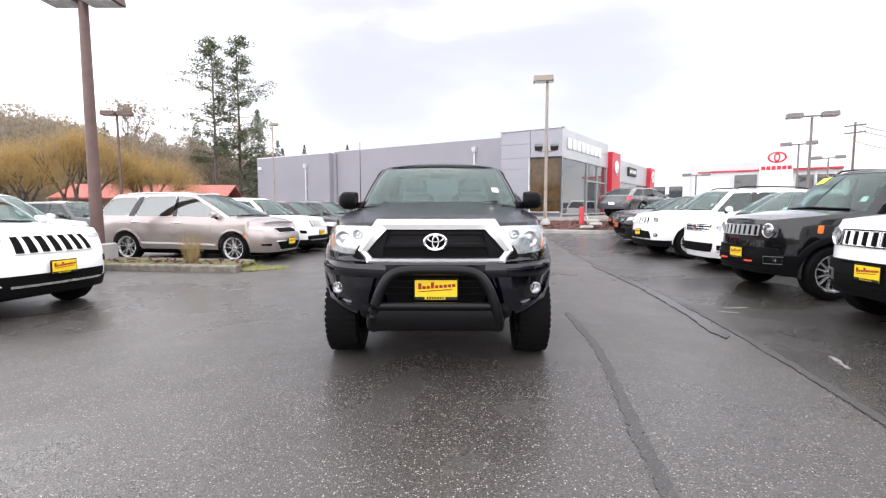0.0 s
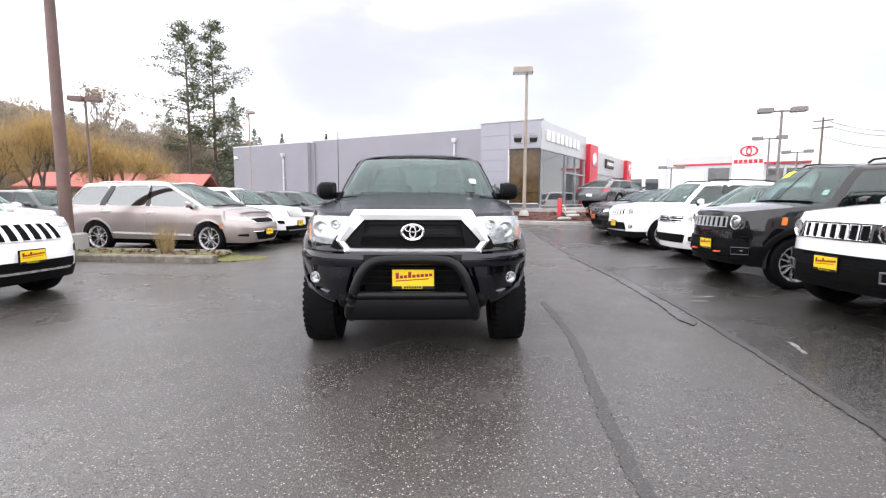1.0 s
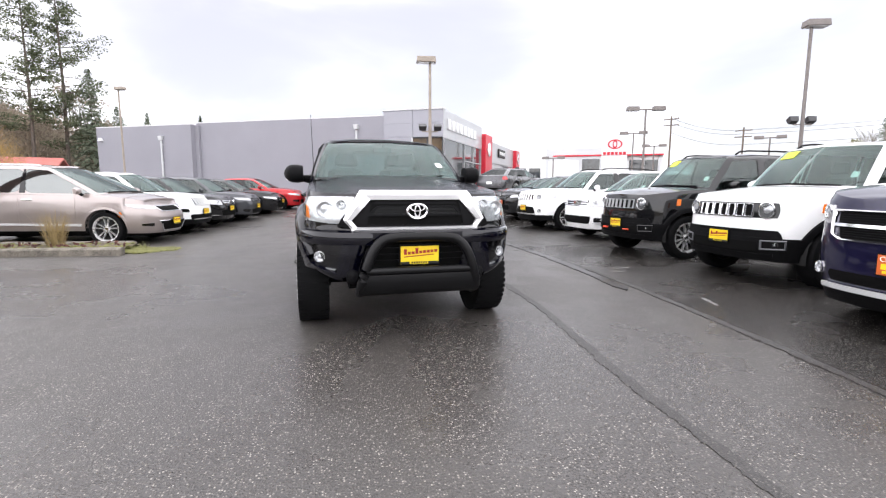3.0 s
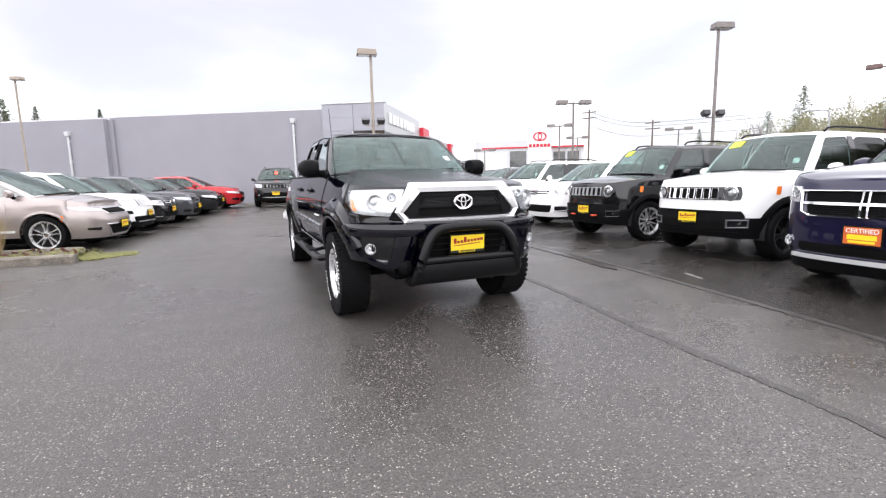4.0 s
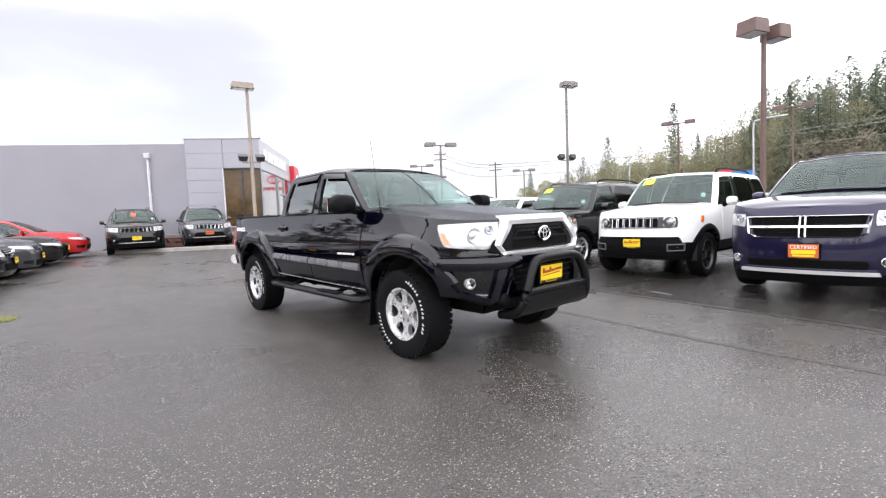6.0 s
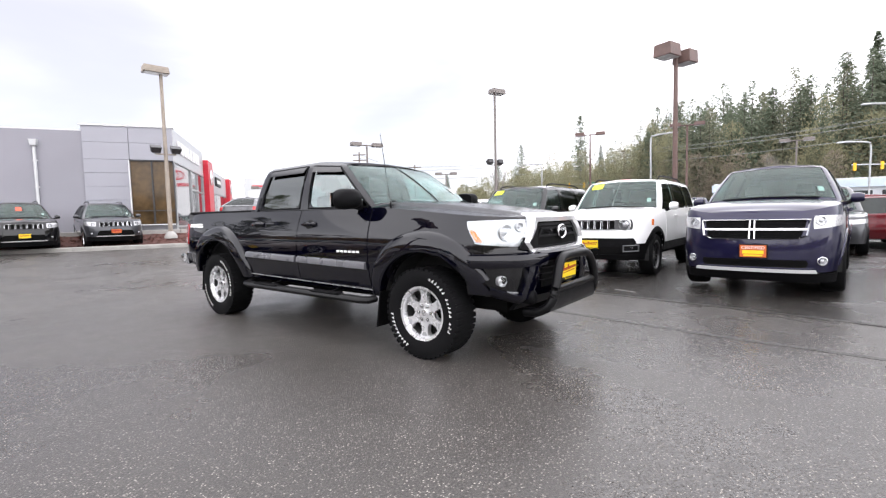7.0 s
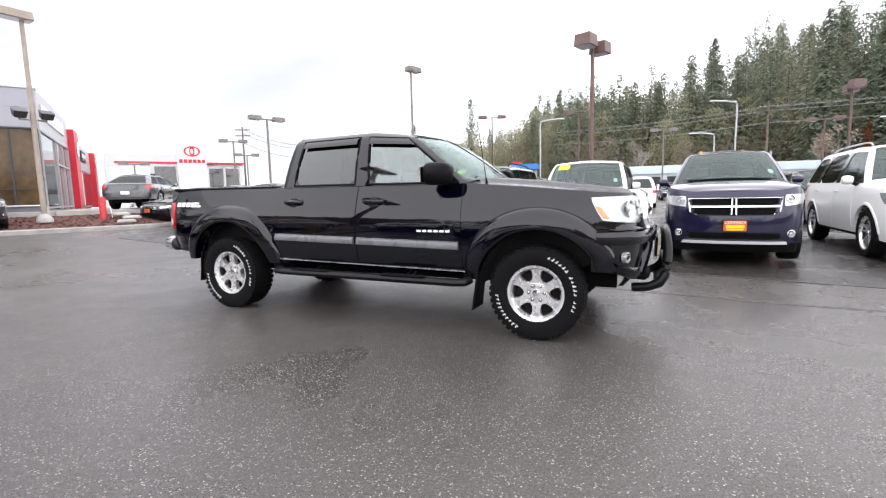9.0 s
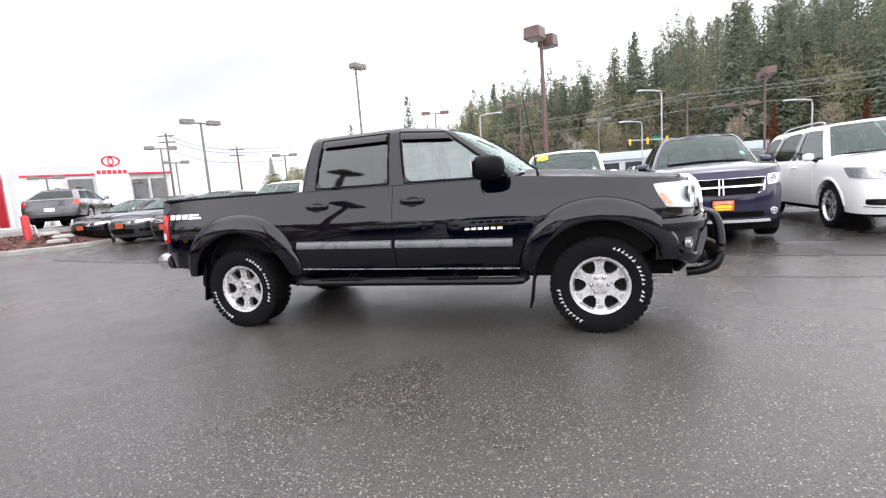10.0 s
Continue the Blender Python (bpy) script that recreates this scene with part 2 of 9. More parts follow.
CABLE = mat("weathered_grey_cable", (0.22, 0.23, 0.22), 0.6)
LENS = mat("lamp_lens", (0.5, 0.5, 0.5), 0.25, var=0.1)
BOLLARD = mat("red_bollard_paint", (0.48, 0.03, 0.035), 0.45, var=0.2, scale=8)
# car surfaces
RUBBER = mat("tyre_rubber", (0.0045, 0.0045, 0.005), 0.75, var=0.3, scale=9, fine=120, bump=0.3, spec=0.12)
ALLOY = mat("silver_alloy", (0.72, 0.72, 0.73), 0.28, 0.7, 0.2, var=0.08, scale=12)
DARKALLOY = mat("black_alloy", (0.02, 0.02, 0.022), 0.3, 0.4, 0.4, var=0.2, scale=12)
# Barrel darker than the wheel's alloy: the shade inside the rim, put into colour.
SHADED_BARREL = mat("shaded_wheel_barrel", (0.05, 0.05, 0.05), 0.45, 0.5, var=0.25, scale=12)
CHROME = mat("bright_chrome", (0.86, 0.86, 0.87), 0.08, 1.0, var=0.03, rvar=0.03)
BLACKP = mat("black_textured_plastic", (0.0048, 0.0048, 0.0054), 0.5, var=0.25, scale=8, fine=200, bump=0.25, spec=0.08)
GLOSSB = mat("gloss_black_trim", (0.003, 0.003, 0.0035), 0.12, 0.0, 1.0, var=0.2, rvar=0.04, spec=0.0)
BARM = mat("satin_black_powder_coat", (0.004, 0.004, 0.0046), 0.34, 0.0, 0.0, var=0.2, scale=10, bump=0.1, spec=0.22)
WELL = mat("wheel_well_liner", (0.010, 0.010, 0.010), 0.9, var=0.3)
UNDER = mat("underbody_black", (0.003, 0.003, 0.003), 0.85, var=0.3, spec=0.1)
CLEAR = glass("clear_lamp_cover", (0.93, 0.95, 0.96))
# Side moulding: the sky it reflects is put into this blue-grey colour.
SKYLIT_MOULD = mat("skylit_side_moulding", (0.110, 0.112, 0.124), 0.28, 0.0, 0.6, var=0.15, scale=6)
# Chrome trim in near-white: the bright sky it mirrors is put into the colour.
SKY_CHROME = mat("sky_bright_trim", (0.80, 0.80, 0.81), 0.22, 0.35, var=0.03)
REFL = mat("lamp_reflector", (0.48, 0.48, 0.49), 0.18, 0.55, var=0.4, scale=24, fine=60)
AMBER = mat("amber_lens", (0.75, 0.17, 0.01), 0.15, 0.0, 0.8, var=0.12, scale=20)
TAILRED = mat("red_tail_lens", (0.42, 0.008, 0.012), 0.12, 0.0, 0.9, var=0.2, scale=20)
YELLOW = mat("yellow_card_insert", (0.83, 0.60, 0.012), 0.45, var=0.05, scale=20)
INKRED = mat("dark_red_print", (0.30, 0.01, 0.01), 0.5)
INKBLACK = mat("black_print", (0.01, 0.01, 0.01), 0.5)
ORANGE = mat("orange_card_insert", (0.55, 0.11, 0.02), 0.45, var=0.08, scale=20)
CARDW = mat("white_print", (0.82, 0.82, 0.80), 0.5)
STICKER = mat("lime_windscreen_sticker", (0.72, 0.82, 0.03), 0.5)
REDCARD = mat("red_windscreen_card", (0.78, 0.08, 0.03), 0.5)
SEATM = mat("grey_seat_cloth", (0.065, 0.065, 0.068), 0.9, var=0.25, scale=20, bump=0.3)
DASH = mat("dashboard_vinyl", (0.05, 0.052, 0.054), 0.6, var=0.2, scale=12)
GL_FRONT = glass("green_tint_windscreen", (0.44, 0.61, 0.57), 0.012)
GL_RAIN = glass("rain_beaded_windscreen", (0.42, 0.62, 0.60), 0.01, 0.55)
GL_SIDE = glass("tinted_side_glass", (0.26, 0.33, 0.32), 0.02, most=0.34)
GL_DARK = glass("privacy_glass", (0.035, 0.037, 0.040), 0.012, most=0.30)
GL_SHEEN = glass("bright_privacy_glass", (0.06, 0.063, 0.068), 0.16, most=0.50)
GL_TRUCK = glass("truck_door_glass", (0.50, 0.60, 0.60), 0.075, most=0.9, edge=2.8)
GL_TRUCKR = glass("truck_rear_privacy_glass", (0.04, 0.041, 0.048), 0.04, most=0.9, edge=2.8)

# ---------------------------------------------------------------- mesh tools
class Build:
    """Vertices and faces gathered for one mesh."""

    def __init__(self):
        self.v, self.f = [], []

    def add(self, pts):
        i = len(self.v)
        self.v.extend((float(p[0]), float(p[1]), float(p[2])) for p in pts)
        return i

    def grid(self, rows, flip=False):
        n, m = len(rows), len(rows[0])
        i0 = self.add([p for r in rows for p in r])
        for i in range(n - 1):
            for j in range(m - 1):
                a = i0 + i * m + j
                q = (a, a + m, a + m + 1, a + 1)
                self.f.append(q[::-1] if flip else q)
        return self

    def slab(self, front, back):
        """Two like grids joined round the border: a plate with thickness."""
        n, m = len(front), len(front[0])
        i0 = self.add([p for r in front for p in r])
        i1 = self.add([p for r in back for p in r])
        for i in range(n - 1):
            for j in range(m - 1):
                a, b = i0 + i * m + j, i1 + i * m + j
                self.f.append((a, a + m, a + m + 1, a + 1))
                self.f.append((b, b + 1, b + m + 1, b + m))
        rim = [j for j in range(m)] + [i * m + m - 1 for i in range(1, n)] + [(n - 1) * m + j for j in range(m - 2, -1, -1)] + [i * m for i in range(n - 2, 0, -1)]
        for k in range(len(rim)):
            a, b = rim[k], rim[(k + 1) % len(rim)]
            self.f.append((i0 + a, i0 + b, i1 + b, i1 + a))
        return self

    def box(self, x0, x1, y0, y1, z0, z1, m=None, taper=0.0, bevel=0.0):
        """A box; taper narrows its top; bevel chamfers its upright edges."""
        tx, ty = (x1 - x0) * taper / 2, (y1 - y0) * taper / 2
        b = min(bevel, (x1 - x0) / 2.2, (y1 - y0) / 2.2)

        def ring(z, ax, ay, e):
            x, X, y, Y = x0 + ax, x1 - ax, y0 + ay, y1 - ay
            if not b:
                return [(x, y, z), (X, y, z), (X, Y, z), (x, Y, z)]
            x, X, y, Y = x + e, X - e, y + e, Y - e
            return [(x + b, y, z), (X - b, y, z), (X, y + b, z), (X, Y - b, z), (X - b, Y, z), (x + b, Y, z), (x, Y - b, z), (x, y + b, z)]

        if b:
            e = b * 0.6
            rings = [ring(z0, 0, 0, e), ring(z0 + e, 0, 0, 0), ring(z1 - e, tx, ty, 0), ring(z1, tx, ty, e)]
        else:
            rings = [ring(z0, 0, 0, 0), ring(z1, tx, ty, 0)]
        k = len(rings[0])
        pts = [Vector(p) for r in rings for p in r]
        if m is not None:
            pts = [m @ p for p in pts]
        i = self.add(pts)
        self.f.append(tuple(i + q for q in range(k - 1, -1, -1)))
        for r in range(len(rings) - 1):
            for q in range(k):
                a, c = i + r * k + q, i + r * k + (q + 1) % k
                self.f.append((a, c, c + k, a + k))
        self.f.append(tuple(i + (len(rings) - 1) * k + q for q in range(k)))
        return self

    def lathe(self, prof, m, n=28, cap=False):
        """Turns (radius, height) pairs about the local z axis of m."""
        rows = []
        for r, h in prof:
            rows.append([m @ Vector((r * math.cos(2 * math.pi * k / n), r * math.sin(2 * math.pi * k / n), h)) for k in range(n)])
        i0 = self.add([p for r in rows for p in r])
        for i in range(len(prof) - 1):
            for k in range(n):
                a, b = i0 + i * n + k, i0 + i * n + (k + 1) % n
                self.f.append((a, b, b + n, a + n))
        if cap:
            self.f.append(tuple(i0 + k for k in range(n - 1, -1, -1)))
            self.f.append(tuple(i0 + (len(prof) - 1) * n + k for k in range(n)))
        return self

    def tube(self, path, r, n=10, cap=True, squash=1.0):
        path = [Vector(p) for p in path]
        rr = r if isinstance(r, (list, tuple)) else [r] * len(path)
        i0 = len(self.v)
        up = Vector((0, 0, 1))
        for i, p in enumerate(path):
            t = (path[min(i + 1, len(path) - 1)] - path[max(i - 1, 0)]).normalized()
            ref = up if abs(t.dot(up)) < 0.95 else Vector((1, 0, 0))
            a = t.cross(ref).normalized()
            b = a.cross(t).normalized()
            self.add([p + (a * math.cos(2 * math.pi * k / n) + b * math.sin(2 * math.pi * k / n) * squash) * rr[i] for k in range(n)])
        for i in range(len(path) - 1):
            for k in range(n):
                a, b = i0 + i * n + k, i0 + i * n + (k + 1) % n
                self.f.append((a, b, b + n, a + n))
        if cap:
            self.f.append(tuple(i0 + k for k in range(n - 1, -1, -1)))
            self.f.append(tuple(i0 + (len(path) - 1) * n + k for k in range(n)))
        return self

    def prism(self, outline, fn, h0, h1):
        """An outline of (a, b) pairs, pushed from height h0 to h1; fn(a, b, h) gives the place."""
        k = len(outline)
        i = self.add([fn(a, b, h0) for a, b in outline] + [fn(a, b, h1) for a, b in outline])
        self.f.append(tuple(i + q for q in range(k - 1, -1, -1)))
        self.f.append(tuple(i + k + q for q in range(k)))
        for q in range(k):
            a, c = i + q, i + (q + 1) % k
            self.f.append((a, c, c + k, a + k))
        return self

    def mesh(self, name, material, sharp=35):
        me = bpy.data.meshes.new(name)
        me.from_pydata(self.v, [], self.f)
        me.materials.append(material)
        me.shade_smooth()
        me.set_sharp_from_angle(angle=radians(sharp))
        return me


def part(name, b, material, parent, label="", sharp=35):
    ob = new(name, b.mesh(name, material, sharp))
    ob.parent = parent
    if label:
        ob["label"] = label
    return ob


def thing(name, label, category, group="", kind=""):
    return tagged(new(name), label, category, group, kind)


def single(name, b, material, label, category="", group="", kind="", sharp=35, m=None):
    ob = new(name, b.mesh(name, material, sharp))
    if m is not None:
        ob.matrix_world = m
    return tagged(ob, label, category, group, kind)


def catmull(pts, n):
    pts = [np.array(p, float) for p in pts]
    ext = [2 * pts[0] - pts[1]] + pts + [2 * pts[-1] - pts[-2]]
    out = []
    for i in range(1, len(ext) - 2):
        p0, p1, p2, p3 = ext[i - 1:i + 3]
        for k in range(n):
            t = k / n
            out.append(0.5 * (2 * p1 + (p2 - p0) * t + (2 * p0 - 5 * p1 + 4 * p2 - p3) * t * t + (3 * p1 - p0 - 3 * p2 + p3) * t ** 3))
    out.append(pts[-1])
    return np.array(out)


class Hull:
    """The lower body of a vehicle: a plan contour, with an inset that varies with height at front, side and rear. The nose points along -y."""

    def __init__(self, plan, fr, sd, rr, top, sill, arches):
        self.P = catmull(plan, 14)
        d = np.gradient(self.P, axis=0)
        nrm = np.stack([d[:, 1], -d[:, 0]], 1)
        nrm[0], nrm[-1] = (0, -1), (0, 1)
        self.N = nrm / np.linalg.norm(nrm, axis=1)[:, None]
        self.S = np.concatenate([[0], np.cumsum(np.linalg.norm(np.diff(self.P, axis=0), axis=1))])
        self.total = self.S[-1]
        self.fr, self.sd, self.rr = np.array(fr), np.array(sd), np.array(rr)
        self.topl, self.silll, self.arches = np.array(top), np.array(sill), arches

    def s_y(self, y):
        return float(np.interp(y, self.P[:, 1], self.S))

    def s_x(self, x):
        k = int(np.argmax(self.P[:, 0]))
        return float(np.interp(abs(x), self.P[:k + 1, 0], self.S[:k + 1]))

    def y_s(self, a):
        return float(np.interp(a, self.S, self.P[:, 1]))

    def pt(self, a, z, side=1, off=0.0):
        if a < 0:
            a, side = -a, -side
        p = np.array([np.interp(a, self.S, self.P[:, k]) for k in (0, 1)])
        n = np.array([np.interp(a, self.S, self.N[:, k]) for k in (0, 1)])
        wf, ws, wr = max(0, -n[1]) ** 2, n[0] ** 2, max(0, n[1]) ** 2
        t = wf + ws + wr
        inset = (wf * np.interp(z, self.fr[:, 0], self.fr[:, 1]) + ws * np.interp(z, self.sd[:, 0], self.sd[:, 1]) + wr * np.interp(z, self.rr[:, 0], self.rr[:, 1])) / t
        q = p - n * (inset - off)
        if p[0] < 1e-6:
            q[0] = 0.0
        return Vector((side * q[0], q[1], z))

    def top(self, y):
        return float(np.interp(y, self.topl[:, 0], self.topl[:, 1]))

    def low(self, y):
        z = float(np.interp(y, self.silll[:, 0], self.silll[:, 1]))
        for yc, zc, r in self.arches:
            if abs(y - yc) < r:
                z = max(z, zc + math.sqrt(r * r - (y - yc) ** 2))
        return z

    def stations(self, a0=0.0, a1=None, step=0.07):
        a1 = self.total if a1 is None else a1
        s = list(np.linspace(a0, a1, max(2, int((a1 - a0) / step))))
        for yc, zc, r in self.arches:
            s += [self.s_y(yc + r * math.cos(math.pi * k / 22)) for k in range(23)]
        s = sorted(q for q in s if a0 <= q <= a1)
        out = [s[0]]
        for q in s[1:]:
            if q - out[-1] > 1e-4:
                out.append(q)
        return out

    def wall(self, b, rows=13, a0=0.0, a1=None, lip=0.05):
        st = self.stations(a0, a1)
        for side in (1, -1):
            grid = []
            for a in st:
                y = self.y_s(a)
                z0, z1 = self.low(y), self.top(y)
                col = [self.pt(a, z0 + (z1 - z0) * k / rows, side) for k in range(rows + 1)]
                col.insert(0, self.pt(a, z0, side, -lip))
                grid.append(col)
            b.grid(grid, side < 0)

    def lid(self, b, y0, y1, crown, cols=12, power=2.2, off=0.0, step=0.06):
        """The surface across from shoulder to shoulder: a hood or a deck."""
        st = self.stations(self.s_y(y0) if y0 is not None else 0.0, self.s_y(y1) if y1 is not None else self.total, step)
        grid = []
        for a in st:
            y = self.y_s(a)
            p = self.pt(a, self.top(y))
            row = []
            for j in range(-cols, cols + 1):
                t = j / cols
                row.append((p.x * t, p.y, p.z + off + crown(y) * (1 - abs(t) ** power)))
            grid.append(row)
        b.grid(grid, True)

    def patch(self, b, corners, n=8, m=6, off=0.004, thick=0.02, side=1, rnd=0.0):
        """A plate on the skin: four (a, z) corners, inner low, outer low, outer high, inner high."""
        c = [np.array(q, float) for q in corners]
        fr, bk = [], []
        for i in range(n + 1):
            r0, r1 = [], []
            for j in range(m + 1):
                u, v = 2 * i / n - 1, 2 * j / m - 1
                uu, vv = u * math.sqrt(1 - rnd * v * v / 2), v * math.sqrt(1 - rnd * u * u / 2)
                u, v = (uu + 1) / 2, (vv + 1) / 2
                a, z = (c[0] * (1 - u) + c[1] * u) * (1 - v) + (c[3] * (1 - u) + c[2] * u) * v
                r0.append(self.pt(a, z, side, off))
                r1.append(self.pt(a, z, side, off - thick))
            fr.append(r0)
            bk.append(r1)
        b.slab(fr, bk)
        return b

    def ring(self, b, outer, inner, off=0.01, thick=0.03, side=1, n=6):
        """A closed band between two outlines of (a, z) pairs on the skin."""
        k = len(outer)
        fo, fi = [], []
        for i in range(k):
            for q in range(n):
                t = q / n
                fo.append(np.array(outer[i]) * (1 - t) + np.array(outer[(i + 1) % k]) * t)
                fi.append(np.array(inner[i]) * (1 - t) + np.array(inner[(i + 1) % k]) * t)
        fo.append(fo[0])
        fi.append(fi[0])
        rows = []
        for o, i in zip(fo, fi):
            mid = (o + i) / 2
            rows.append([self.pt(*o, side, off - thick), self.pt(*o, side, off), self.pt(*mid, side, off + thick * 0.3), self.pt(*i, side, off), self.pt(*i, side, off - thick)])
        b.grid(rows)
        return b

    def arch(self, b, yc, zc, r, w, proud, side, a0=-14, a1=194, zmin=0.0):
        """A flare round a wheel opening."""
        rows = []
        for k in range(31):
            t = radians(a0 + (a1 - a0) * k / 30)
            row = []
            for rad, off in ((r + w, 0.0), (r + w * 0.85, proud * 0.75), (r + w * 0.45, proud), (r, proud * 0.95), (r, proud * 0.4), (r - 0.005, -0.10)):
                y, z = yc + rad * math.cos(t), max(zmin, zc + rad * math.sin(t))
                row.append(self.pt(self.s_y(y), z, side, off))
            rows.append(row)
        b.grid(rows, side > 0)


class Cab:
    """The glass house: a lower ring and an upper ring of plan contour with rounded corners, windows cut out of the wall between."""

    def __init__(self, low, up, zl, zu, bulge=0.03):
        self.low_, self.up_, self.zl, self.zu, self.bulge = low, up, zl, zu, bulge

    @staticmethod
    def ring(q, u):
        yA, yB, w, ca, bA, da, cb, bB, db, yM = q
        if u <= 1:
            return (w - ca) * u, yA + bA * u * u
        if u <= 2:
            t = (u - 1) * math.pi / 2
            return w - ca + ca * math.sin(t), yA + bA + da * (1 - math.cos(t))
        if u <= 3:
            return w, (yA + bA + da) * (3 - u) + yM * (u - 2)
        if u <= 4:
            return w, yM * (4 - u) + (yB - bB - db) * (u - 3)
        if u <= 5:
            t = (u - 4) * math.pi / 2
            return w - cb + cb * math.cos(t), yB - bB - db + db * math.sin(t)
        return (w - cb) * (6 - u), yB - bB * (6 - u) ** 2

    def pt(self, u, v, side=1, off=0.0):
        (x0, y0), (x1, y1) = self.ring(self.low_, u), self.ring(self.up_, u)
        z0, z1 = np.interp(u, range(7), self.zl), np.interp(u, range(7), self.zu)
        e = self.bulge * math.sin(math.pi * v) + off - 0.05 * max(0.0, (v - 0.88) / 0.12) ** 2
        x, y, z = x0 + (x1 - x0) * v, y0 + (y1 - y0) * v, z0 + (z1 - z0) * v
        wx = min(1.0, max(0.0, (u - 1) if u < 2 else (5 - u) if u > 4 else 1.0))
        wy = -(1 - wx) if u < 3 else (1 - wx)
        return Vector((side * (x + wx * e), y + wy * e, z + abs(wy) * e * 0.5))

    def shell(self, b, windows, du=0.12):
        """All of the wall but the windows: (u0, u1, v0, v1)."""
        us = sorted(set([round(k * du, 4) for k in range(int(6 / du) + 1)] + [6.0] + [q for w in windows for q in w[:2]]))
        vs = sorted(set([0.0, 0.25, 0.5, 0.75, 0.91, 0.95, 0.98, 1.0] + [q for w in windows for q in w[2:4]]))
        for side in (1, -1):
            ids = {}
            for i, u in enumerate(us):
                for j, v in enumerate(vs):
                    ids[i, j] = b.add([self.pt(u, v, side)])
            for i in range(len(us) - 1):
                for j in range(len(vs) - 1):
                    cu, cv = (us[i] + us[i + 1]) / 2, (vs[j] + vs[j + 1]) / 2
                    if any(w[0] < cu < w[1] and w[2] < cv < w[3] for w in windows):
                        continue
                    q = (ids[i, j], ids[i + 1, j], ids[i + 1, j + 1], ids[i, j + 1])
                    b.f.append(q if side > 0 else q[::-1])
            for w in windows:
                e = [(w[0] + (w[1] - w[0]) * k / 8, w[2]) for k in range(8)] + [(w[1], w[2] + (w[3] - w[2]) * k / 6) for k in range(6)] + [(w[1] + (w[0] - w[1]) * k / 8, w[3]) for k in range(8)] + [(w[0], w[3] + (w[2] - w[3]) * k / 6) for k in range(7)]
                b.grid([[self.pt(u, v, side), self.pt(u, v, side, -0.03)] for u, v in e], side > 0)
                if w[0] >= 1.8 and w[1] < 4.5:
                    # rounded window corners
                    ru, rv = min(0.12, (w[1] - w[0]) * 0.25), 0.23
                    for cu, cv, su, sv in ((w[0], w[2], 1, 1), (w[1], w[2], -1, 1), (w[1], w[3], -1, -1), (w[0], w[3], 1, -1)):
                        arc = [(cu + su * ru * (1 - math.cos(t)), cv + sv * rv * (1 - math.sin(t))) for t in np.linspace(0, math.pi / 2, 7)]
                        b.grid([[self.pt(cu, cv, side, -0.001), self.pt(u, v, side, -0.002)] for u, v in arc])

    def pane(self, b, w, side=1, off=-0.012, both=False, thick=0.004):
        n, m = 10, 6
        sides = (-1, 1) if both else (side,)
        if both:
            us = [-w[1] + 2 * w[1] * i / (2 * n) for i in range(2 * n + 1)] if w[0] <= 0 else [w[0] + (12 - 2 * w[0]) * i / (2 * n) for i in range(2 * n + 1)]
        else:
            us = [w[0] + (w[1] - w[0]) * i / n for i in range(n + 1)]

        def at(u, v, o):
            s = side
            if both:
                s = 1
                if u < 0:
                    u, s = -u, -1
                if u > 6:
                    u, s = 12 - u, -1
            return self.pt(u, v, s, o)

        fr = [[at(u, w[2] + (w[3] - w[2]) * j / m, off) for j in range(m + 1)] for u in us]
        bk = [[at(u, w[2] + (w[3] - w[2]) * j / m, off - thick) for j in range(m + 1)] for u in us]
        b.slab(fr, bk)
        return b

    def roof(self, b, crown=0.05, cols=8, off=0.0):
        rows = []
        for k in range(0, 61):
            u = k / 10
            p = self.pt(u, 1.0)
            rows.append([(p.x * j / cols, p.y, p.z + off + crown * (1 - abs(j / cols) ** 2.4) * min(1.0, 1.6 * min(u, 6 - u) + 0.02)) for j in range(-cols, cols + 1)])
        b.grid(rows, True)


